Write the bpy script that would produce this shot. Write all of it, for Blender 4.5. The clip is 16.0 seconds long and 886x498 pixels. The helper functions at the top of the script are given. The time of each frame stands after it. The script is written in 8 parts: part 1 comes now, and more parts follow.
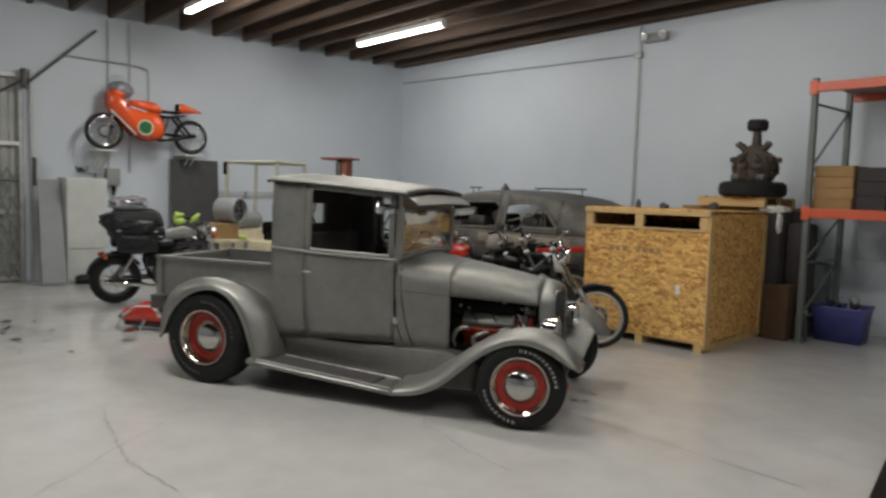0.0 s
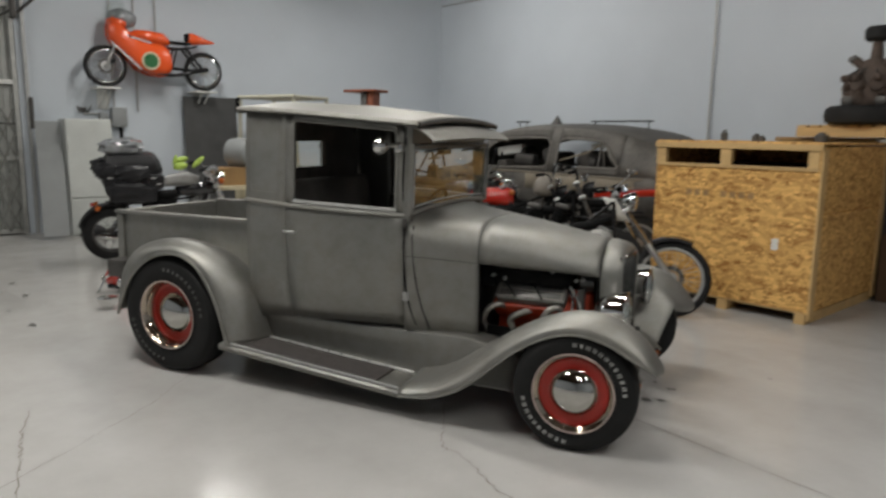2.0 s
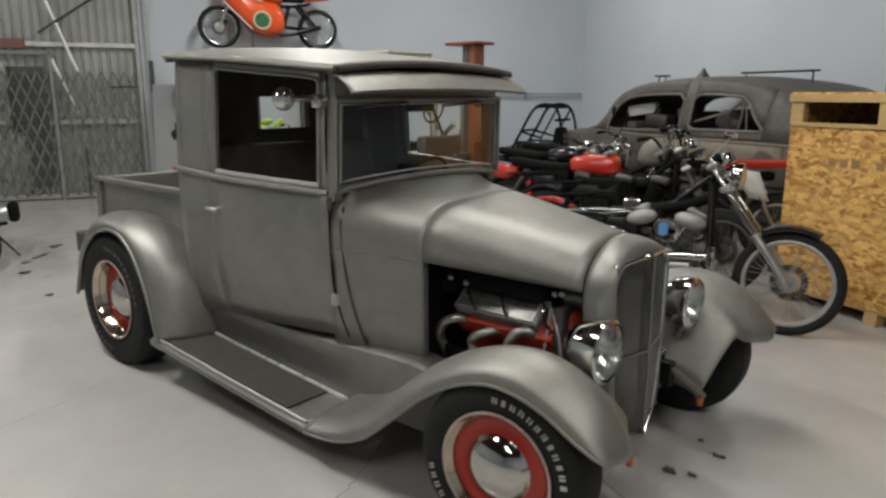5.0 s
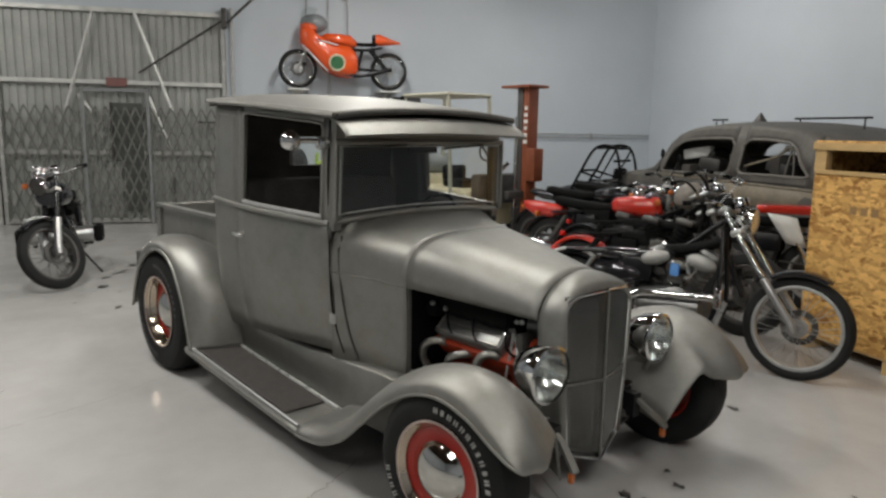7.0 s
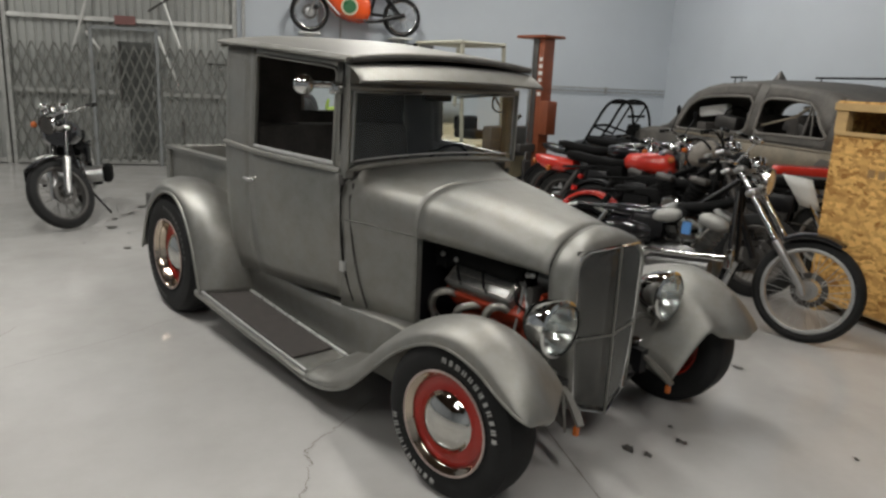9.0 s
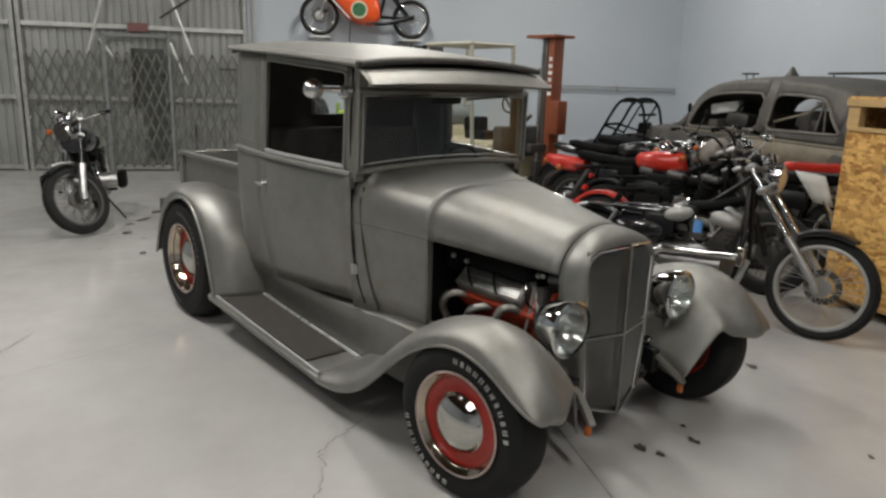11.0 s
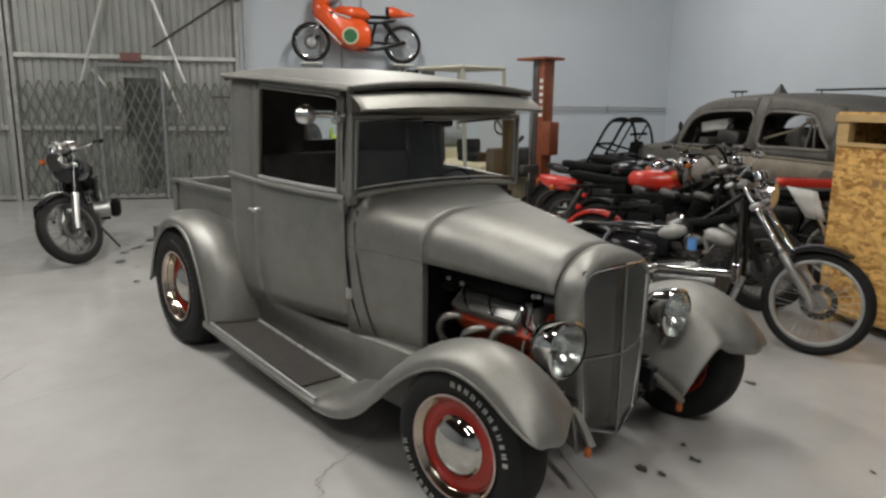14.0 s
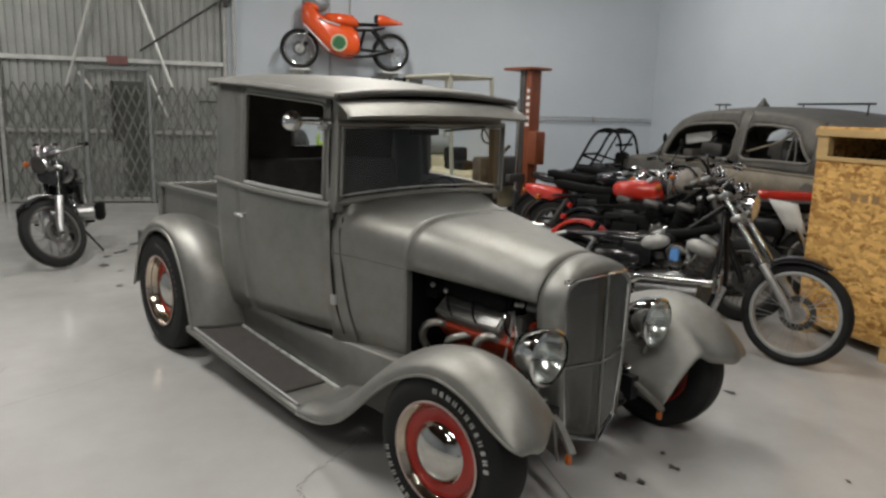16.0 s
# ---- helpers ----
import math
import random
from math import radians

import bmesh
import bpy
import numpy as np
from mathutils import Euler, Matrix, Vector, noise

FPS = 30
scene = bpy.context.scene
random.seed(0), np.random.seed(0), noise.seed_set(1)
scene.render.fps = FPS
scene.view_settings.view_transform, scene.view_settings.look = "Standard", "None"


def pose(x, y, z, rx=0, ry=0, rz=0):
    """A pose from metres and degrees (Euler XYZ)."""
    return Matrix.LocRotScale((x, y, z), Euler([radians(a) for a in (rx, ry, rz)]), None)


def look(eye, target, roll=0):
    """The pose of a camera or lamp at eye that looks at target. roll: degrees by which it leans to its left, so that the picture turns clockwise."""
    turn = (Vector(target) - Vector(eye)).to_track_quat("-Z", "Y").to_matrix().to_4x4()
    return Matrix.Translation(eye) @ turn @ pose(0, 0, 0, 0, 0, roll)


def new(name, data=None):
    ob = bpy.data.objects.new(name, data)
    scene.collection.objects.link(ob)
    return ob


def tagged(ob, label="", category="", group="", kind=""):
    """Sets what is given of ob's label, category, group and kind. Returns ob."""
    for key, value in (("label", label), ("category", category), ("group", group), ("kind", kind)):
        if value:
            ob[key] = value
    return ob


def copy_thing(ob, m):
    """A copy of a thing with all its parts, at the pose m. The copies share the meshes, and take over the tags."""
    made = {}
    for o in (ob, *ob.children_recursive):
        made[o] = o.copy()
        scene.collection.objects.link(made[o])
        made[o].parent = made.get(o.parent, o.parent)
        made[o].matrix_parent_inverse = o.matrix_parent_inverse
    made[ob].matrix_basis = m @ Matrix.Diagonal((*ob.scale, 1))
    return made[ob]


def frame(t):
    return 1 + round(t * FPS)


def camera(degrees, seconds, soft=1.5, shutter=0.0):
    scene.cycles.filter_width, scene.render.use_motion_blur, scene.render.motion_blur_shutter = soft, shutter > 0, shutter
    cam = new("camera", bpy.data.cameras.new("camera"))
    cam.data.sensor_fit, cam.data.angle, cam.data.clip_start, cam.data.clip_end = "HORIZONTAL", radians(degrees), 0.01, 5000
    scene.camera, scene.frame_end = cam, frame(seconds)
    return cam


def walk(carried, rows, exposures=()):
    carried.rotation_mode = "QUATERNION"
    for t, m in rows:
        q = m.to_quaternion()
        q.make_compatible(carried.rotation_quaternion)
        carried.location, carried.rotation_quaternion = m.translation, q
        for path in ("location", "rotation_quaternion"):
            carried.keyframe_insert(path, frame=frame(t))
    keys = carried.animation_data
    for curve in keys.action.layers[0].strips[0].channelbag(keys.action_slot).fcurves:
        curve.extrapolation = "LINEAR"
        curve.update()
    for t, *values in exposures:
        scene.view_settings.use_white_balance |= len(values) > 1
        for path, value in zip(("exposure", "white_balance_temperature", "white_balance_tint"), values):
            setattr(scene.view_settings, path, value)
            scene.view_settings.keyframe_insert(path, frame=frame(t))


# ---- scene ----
cam = camera(64.0, 16.0, soft=2.6, shutter=0.4)
PATH = [
    (0, (0.373, 2.339, 1.624), (-1.126, 3.654, 1.469), 1.8),
    (0.5, (0.128, 2.64, 1.614), (-1.305, 4.018, 1.4), 0.7),
    (1, (-0.118, 2.929, 1.615), (-1.638, 4.196, 1.325), 3.0),
    (1.5, (-0.378, 3.187, 1.582), (-1.85, 4.513, 1.312), 0.9),
    (2, (-0.604, 3.401, 1.575), (-2.179, 4.591, 1.251), 0.8),
    (2.5, (-0.795, 3.678, 1.568), (-2.436, 4.749, 1.17), 0.1),
    (3, (-0.99, 3.911, 1.555), (-2.655, 4.961, 1.201), 0.7),
    (3.5, (-1.073, 4.133, 1.543), (-2.815, 5.036, 1.155), -0.3),
    (4, (-1.013, 4.409, 1.547), (-2.85, 5.106, 1.175), -0.8),
    (4.5, (-1.023, 4.743, 1.512), (-2.834, 5.474, 1.078), -0.0),
    (7, (-0.517, 5.351, 1.559), (-2.43, 5.835, 1.229), 1.0),
    (7.5, (-0.519, 5.348, 1.559), (-2.44, 5.773, 1.202), 1.3),
    (8, (-0.529, 5.334, 1.541), (-2.441, 5.739, 1.115), 2.5),
    (8.5, (-0.537, 5.336, 1.55), (-2.434, 5.793, 1.108), 2.8),
    (9, (-0.544, 5.333, 1.548), (-2.433, 5.797, 1.085), 2.7),
    (9.5, (-0.537, 5.334, 1.551), (-2.437, 5.75, 1.086), 2.1),
    (12, (-0.525, 5.341, 1.558), (-2.422, 5.781, 1.099), 1.7),
    (12.5, (-0.529, 5.336, 1.553), (-2.426, 5.78, 1.1), 2.1),
    (13, (-0.531, 5.341, 1.557), (-2.432, 5.785, 1.123), 1.3),
    (13.5, (-0.531, 5.341, 1.556), (-2.435, 5.788, 1.135), 1.2),
    (14, (-0.531, 5.343, 1.557), (-2.44, 5.787, 1.156), 0.7),
    (14.5, (-0.523, 5.344, 1.56), (-2.428, 5.802, 1.158), 1.0),
    (15, (-0.517, 5.339, 1.564), (-2.427, 5.783, 1.172), 1.4),
    (15.5, (-0.507, 5.343, 1.565), (-2.412, 5.813, 1.182), 1.4),
    (16, (-0.506, 5.346, 1.561), (-2.41, 5.828, 1.182), 1.6),
]
walk(cam, [(t, look(eye, target, roll)) for t, eye, target, roll in PATH], exposures=[(0, -0.18), (1, -0.18), (2.5, -0.13), (3.5, -0.06), (4.5, 0.0), (7, -0.02), (16, -0.02)])

# ---- world and lamps ----
WALL_X, WALL_Y, RIGHT_X, FRONT_Y, CEIL = -12.7, 12.4, 4.5, -4.0, 4.43
LAMP_TINT = (1.0, 0.985, 0.935)
# First two fittings known, others assumed out of view; last added to brighten gate.
LAMP_ROWS = [(-9.6, 6.7, 94), (-9.6, 9.9, 66), (-4.7, 9.9, 16), (-4.7, 6.7, 74), (-4.7, 3.7, 134), (0.2, 3.7, 68), (0.2, 6.7, 76), (-9.6, 0.8, 80)]
scene.view_settings.exposure = 0.0
world = bpy.data.worlds.new("shop_world")
world.use_nodes = True
world.node_tree.nodes["Background"].inputs[0].default_value = (0.6, 0.7, 0.9, 1)
world.node_tree.nodes["Background"].inputs[1].default_value = 0.02
scene.world = world
for lx, ly, watt in LAMP_ROWS:
    lamp = bpy.data.lights.new("strip_lamp", "AREA")
    lamp.shape, lamp.size, lamp.size_y = "RECTANGLE", 2.3, 0.08
    lamp.energy, lamp.color = 0.55 * watt, LAMP_TINT
    # two tubes in each fitting, one shining to either side
    for side in (-1, 1):
        new("strip_lamp", lamp).matrix_world = pose(lx, ly + 0.05 * side, CEIL - 0.20, 36 * side)


# ---- materials ----
def mat(name, color, rough=0.5, metal=0.0, vary=0.12, scale=6.0, fine=60.0, bump=0.05, rough_vary=0.1, coat=0.0,
        spread=None, stretch=(1, 1, 1), random_tint=0.0, spec=0.5):
    """A painted, metal or fabric surface: base colour broken up at two scales, uneven gloss and fine relief."""
    m = bpy.data.materials.new(name)
    m.use_nodes = True
    nt = m.node_tree
    nd, ln = nt.nodes, nt.links
    b = nd["Principled BSDF"]
    b.inputs["Metallic"].default_value = metal
    b.inputs["Coat Weight"].default_value = coat
    b.inputs["Specular IOR Level"].default_value = spec
    b.inputs["Coat Roughness"].default_value = 0.12
    co = nd.new("ShaderNodeTexCoord")
    mp = nd.new("ShaderNodeMapping")
    mp.inputs["Scale"].default_value = stretch
    ln.new(co.outputs["Object"], mp.inputs["Vector"])
    n1, n2 = nd.new("ShaderNodeTexNoise"), nd.new("ShaderNodeTexNoise")
    n1.inputs["Scale"].default_value, n1.inputs["Detail"].default_value = scale, 5
    n2.inputs["Scale"].default_value, n2.inputs["Detail"].default_value = fine, 3
    for n in (n1, n2):
        ln.new(mp.outputs[0], n.inputs["Vector"])
    ramp = nd.new("ShaderNodeValToRGB")
    e = ramp.color_ramp.elements
    e[0].position, e[1].position = 0.3, 0.72
    c2 = spread or tuple(min(1, c * (1 + vary)) for c in color)
    c1 = tuple(c * (1 - vary) for c in color)
    e[0].color, e[1].color = (*c1, 1), (*c2, 1)
    mx = nd.new("ShaderNodeMix")
    mx.data_type = "FLOAT"
    mx.inputs[0].default_value = 0.3
    ln.new(n1.outputs[0], mx.inputs[2])
    ln.new(n2.outputs[0], mx.inputs[3])
    ln.new(mx.outputs[0], ramp.inputs[0])
    out = ramp.outputs[0]
    if random_tint:
        oi = nd.new("ShaderNodeObjectInfo")
        mr = nd.new("ShaderNodeMapRange")
        mr.inputs[3].default_value, mr.inputs[4].default_value = 1 - random_tint, 1 + random_tint
        ln.new(oi.outputs["Random"], mr.inputs[0])
        hs = nd.new("ShaderNodeHueSaturation")
        ln.new(mr.outputs[0], hs.inputs["Value"])
        ln.new(out, hs.inputs["Color"])
        out = hs.outputs[0]
    ln.new(out, b.inputs["Base Color"])
    rr = nd.new("ShaderNodeMapRange")
    rr.inputs[3].default_value, rr.inputs[4].default_value = max(0.02, rough - rough_vary), min(1, rough + rough_vary)
    ln.new(n1.outputs[0], rr.inputs[0])
    ln.new(rr.outputs[0], b.inputs["Roughness"])
    if bump:
        bp = nd.new("ShaderNodeBump")
        bp.inputs["Strength"].default_value, bp.inputs["Distance"].default_value = bump, 0.01
        ln.new(n2.outputs[0], bp.inputs["Height"])
        ln.new(bp.outputs[0], b.inputs["Normal"])
    return m


def glass_mat(name, tint=(1, 1, 1), rough=0.0, gloss=0.04):
    """Thin glazing: mostly clear, with a mirror-like gloss that grows at grazing angles."""
    m = bpy.data.materials.new(name)
    m.use_nodes = True
    nd, ln = m.node_tree.nodes, m.node_tree.links
    nd.remove(nd["Principled BSDF"])
    tr, gl, mx, fr, pw = (nd.new(k) for k in ("ShaderNodeBsdfTransparent", "ShaderNodeBsdfGlossy", "ShaderNodeMixShader", "ShaderNodeLayerWeight", "ShaderNodeMapRange"))
    steep = nd.new("ShaderNodeMath")
    steep.operation = "POWER"
    steep.inputs[1].default_value = 4.0
    fr.inputs[0].default_value = 0.5
    pw.inputs[3].default_value, pw.inputs[4].default_value = gloss, 1.0
    tr.inputs[0].default_value = (*tint, 1)
    gl.inputs["Roughness"].default_value = rough
    ln.new(fr.outputs["Facing"], steep.inputs[0])
    ln.new(steep.outputs[0], pw.inputs[0])
    ln.new(pw.outputs[0], mx.inputs[0])
    ln.new(tr.outputs[0], mx.inputs[1])
    ln.new(gl.outputs[0], mx.inputs[2])
    ln.new(mx.outputs[0], nd["Material Output"].inputs[0])
    return m


def emit_mat(name, color, strength):
    m = bpy.data.materials.new(name)
    m.use_nodes = True
    b = m.node_tree.nodes["Principled BSDF"]
    b.inputs["Base Color"].default_value = (0.9, 0.9, 0.9, 1)
    b.inputs["Emission Color"].default_value = (*color, 1)
    b.inputs["Emission Strength"].default_value = strength
    return m


def osb_mat(name, light, dark):
    """Oriented strand board: flat flakes of many tones lying every which way."""
    m = bpy.data.materials.new(name)
    m.use_nodes = True
    nd, ln = m.node_tree.nodes, m.node_tree.links
    b = nd["Principled BSDF"]
    b.inputs["Roughness"].default_value = 0.7
    co = nd.new("ShaderNodeTexCoord")
    warp = nd.new("ShaderNodeTexNoise")
    warp.inputs["Scale"].default_value = 7.0
    ln.new(co.outputs["Object"], warp.inputs["Vector"])
    add = nd.new("ShaderNodeMix")
    add.data_type, add.blend_type = "RGBA", "LINEAR_LIGHT"
    add.inputs[0].default_value = 0.035
    ln.new(co.outputs["Object"], add.inputs[6])
    ln.new(warp.outputs[1], add.inputs[7])
    layers = []
    for rot, sc in (((0.4, 0.75, 0.5), (8, 25, 32)), ((-0.5, -0.85, -0.4), (9, 27, 35)), ((0.2, 0.1, -0.3), (9, 30, 33))):
        mp = nd.new("ShaderNodeMapping")
        mp.inputs["Rotation"].default_value, mp.inputs["Scale"].default_value = rot, sc
        ln.new(add.outputs[2], mp.inputs["Vector"])
        vo = nd.new("ShaderNodeTexVoronoi")
        vo.inputs["Scale"].default_value = 1.0
        ln.new(mp.outputs[0], vo.inputs["Vector"])
        layers.append(vo)
    out = layers[0].outputs["Color"]
    for k, vo in enumerate(layers[1:]):
        pick = nd.new("ShaderNodeTexNoise")
        pick.inputs["Scale"].default_value = 11.0 + 4 * k
        ln.new(co.outputs["Object"], pick.inputs["Vector"])
        edge = nd.new("ShaderNodeMapRange")
        edge.inputs[1].default_value, edge.inputs[2].default_value = 0.48, 0.54
        ln.new(pick.outputs[0], edge.inputs[0])
        mx = nd.new("ShaderNodeMix")
        mx.data_type = "RGBA"
        ln.new(edge.outputs[0], mx.inputs[0])
        ln.new(out, mx.inputs[6])
        ln.new(vo.outputs["Color"], mx.inputs[7])
        out = mx.outputs[2]
    bw = nd.new("ShaderNodeRGBToBW")
    ln.new(out, bw.inputs[0])
    ramp = nd.new("ShaderNodeValToRGB")
    e = ramp.color_ramp.elements
    e[0].position, e[1].position = 0.14, 0.88
    e[0].color, e[1].color = (*dark, 1), (*light, 1)
    mid = e.new(0.5)
    mid.color = (*(0.55 * a + 0.45 * c for a, c in zip(light, dark)), 1)
    ln.new(bw.outputs[0], ramp.inputs[0])
    ln.new(ramp.outputs[0], b.inputs["Base Color"])
    bp = nd.new("ShaderNodeBump")
    bp.inputs["Strength"].default_value, bp.inputs["Distance"].default_value = 0.25, 0.004
    ln.new(bw.outputs[0], bp.inputs["Height"])
    ln.new(bp.outputs[0], b.inputs["Normal"])
    return m


def floor_mat():
    """Grey floor paint, worn: broad clouding, scuffs, dark oil specks and an uneven gloss."""
    m = bpy.data.materials.new("painted_concrete")
    m.use_nodes = True
    nd, ln = m.node_tree.nodes, m.node_tree.links
    b = nd["Principled BSDF"]
    co = nd.new("ShaderNodeTexCoord")

    def noise_node(scale, detail, rough=0.5):
        n = nd.new("ShaderNodeTexNoise")
        n.inputs["Scale"].default_value, n.inputs["Detail"].default_value, n.inputs["Roughness"].default_value = scale, detail, rough
        ln.new(co.outputs["Object"], n.inputs["Vector"])
        return n

    def ramp_node(src, stops):
        r = nd.new("ShaderNodeValToRGB")
        e = r.color_ramp.elements
        e[0].position, e[0].color = stops[0][0], (*stops[0][1], 1)
        e[1].position, e[1].color = stops[-1][0], (*stops[-1][1], 1)
        for p, c in stops[1:-1]:
            e.new(p).color = (*c, 1)
        ln.new(src, r.inputs[0])
        return r

    def mix_node(fac, a, c, mode="MIX"):
        x = nd.new("ShaderNodeMix")
        x.data_type, x.blend_type = "RGBA", mode
        if isinstance(fac, float):
            x.inputs[0].default_value = fac
        else:
            ln.new(fac, x.inputs[0])
        ln.new(a, x.inputs[6])
        ln.new(c, x.inputs[7])
        return x.outputs[2]

    b.inputs["Specular IOR Level"].default_value = 0.32
    broad, mid, fine, speck = noise_node(0.55, 6, 0.6), noise_node(3.2, 8, 0.65), noise_node(55, 3), noise_node(7.5, 4, 0.75)
    base = ramp_node(broad.outputs[0], [(0.3, (0.425, 0.415, 0.40)), (0.7, (0.515, 0.505, 0.488))])
    cloud = ramp_node(mid.outputs[0], [(0.32, (0.84, 0.83, 0.81)), (0.6, (1, 1, 1))])
    c = mix_node(0.45, base.outputs[0], cloud.outputs[0], "MULTIPLY")
    dots = ramp_node(speck.outputs[0], [(0.0, (0.22, 0.22, 0.21)), (0.25, (0.25, 0.25, 0.24)), (0.30, (1, 1, 1)), (1.0, (1, 1, 1))])
    c = mix_node(0.75, c, dots.outputs[0], "MULTIPLY")
    ln.new(c, b.inputs["Base Color"])
    rg = nd.new("ShaderNodeMapRange")
    rg.inputs[1].default_value, rg.inputs[2].default_value = 0.3, 0.7
    rg.inputs[3].default_value, rg.inputs[4].default_value = 0.10, 0.22
    ln.new(mid.outputs[0], rg.inputs[0])
    ln.new(rg.outputs[0], b.inputs["Roughness"])
    bp = nd.new("ShaderNodeBump")
    bp.inputs["Strength"].default_value, bp.inputs["Distance"].default_value = 0.06, 0.006
    ln.new(fine.outputs[0], bp.inputs["Height"])
    ln.new(bp.outputs[0], b.inputs["Normal"])
    return m


def steel_mat():
    """Bare sheet steel: metallic, brushed and mottled, with brownish bloom, light scratches and an uneven sheen."""
    m = bpy.data.materials.new("bare_sheet_steel")
    m.use_nodes = True
    nd, ln = m.node_tree.nodes, m.node_tree.links
    b = nd["Principled BSDF"]
    b.inputs["Metallic"].default_value = 0.88
    co = nd.new("ShaderNodeTexCoord")

    def noise_node(scale, detail, rough=0.55, stretch=(1, 1, 1)):
        mp = nd.new("ShaderNodeMapping")
        mp.inputs["Scale"].default_value = stretch
        ln.new(co.outputs["Object"], mp.inputs["Vector"])
        n = nd.new("ShaderNodeTexNoise")
        n.inputs["Scale"].default_value, n.inputs["Detail"].default_value, n.inputs["Roughness"].default_value = scale, detail, rough
        ln.new(mp.outputs[0], n.inputs["Vector"])
        return n

    def ramp_node(src, p0, c0, p1, c1):
        r = nd.new("ShaderNodeValToRGB")
        e = r.color_ramp.elements
        e[0].position, e[0].color, e[1].position, e[1].color = p0, (*c0, 1), p1, (*c1, 1)
        ln.new(src, r.inputs[0])
        return r.outputs[0]

    def mult(fac, a_, c_):
        x = nd.new("ShaderNodeMix")
        x.data_type, x.blend_type = "RGBA", "MULTIPLY"
        x.inputs[0].default_value = fac
        ln.new(a_, x.inputs[6])
        ln.new(c_, x.inputs[7])
        return x.outputs[2]

    broad, mottle, grain = noise_node(1.9, 6, 0.62), noise_node(11, 7, 0.72), noise_node(60, 3, 0.6, (0.25, 1, 1))
    c = ramp_node(broad.outputs[0], 0.30, (0.276, 0.278, 0.264), 0.70, (0.334, 0.322, 0.298))
    c = mult(0.50, c, ramp_node(mottle.outputs[0], 0.32, (0.70, 0.67, 0.62), 0.60, (1, 1, 1)))
    c = mult(0.12, c, ramp_node(grain.outputs[0], 0.25, (0.78, 0.78, 0.78), 0.65, (1, 1, 1)))
    ln.new(c, b.inputs["Base Color"])
    add = nd.new("ShaderNodeMath")
    add.operation = "ADD"
    ln.new(mottle.outputs[0], add.inputs[0])
    ln.new(broad.outputs[0], add.inputs[1])
    rg = nd.new("ShaderNodeMapRange")
    rg.inputs[1].default_value, rg.inputs[2].default_value = 0.6, 1.4
    rg.inputs[3].default_value, rg.inputs[4].default_value = 0.45, 0.59
    ln.new(add.outputs[0], rg.inputs[0])
    ln.new(rg.outputs[0], b.inputs["Roughness"])
    bp = nd.new("ShaderNodeBump")
    bp.inputs["Strength"].default_value, bp.inputs["Distance"].default_value = 0.05, 0.004
    ln.new(mottle.outputs[0], bp.inputs["Height"])
    ln.new(bp.outputs[0], b.inputs["Normal"])
    return m


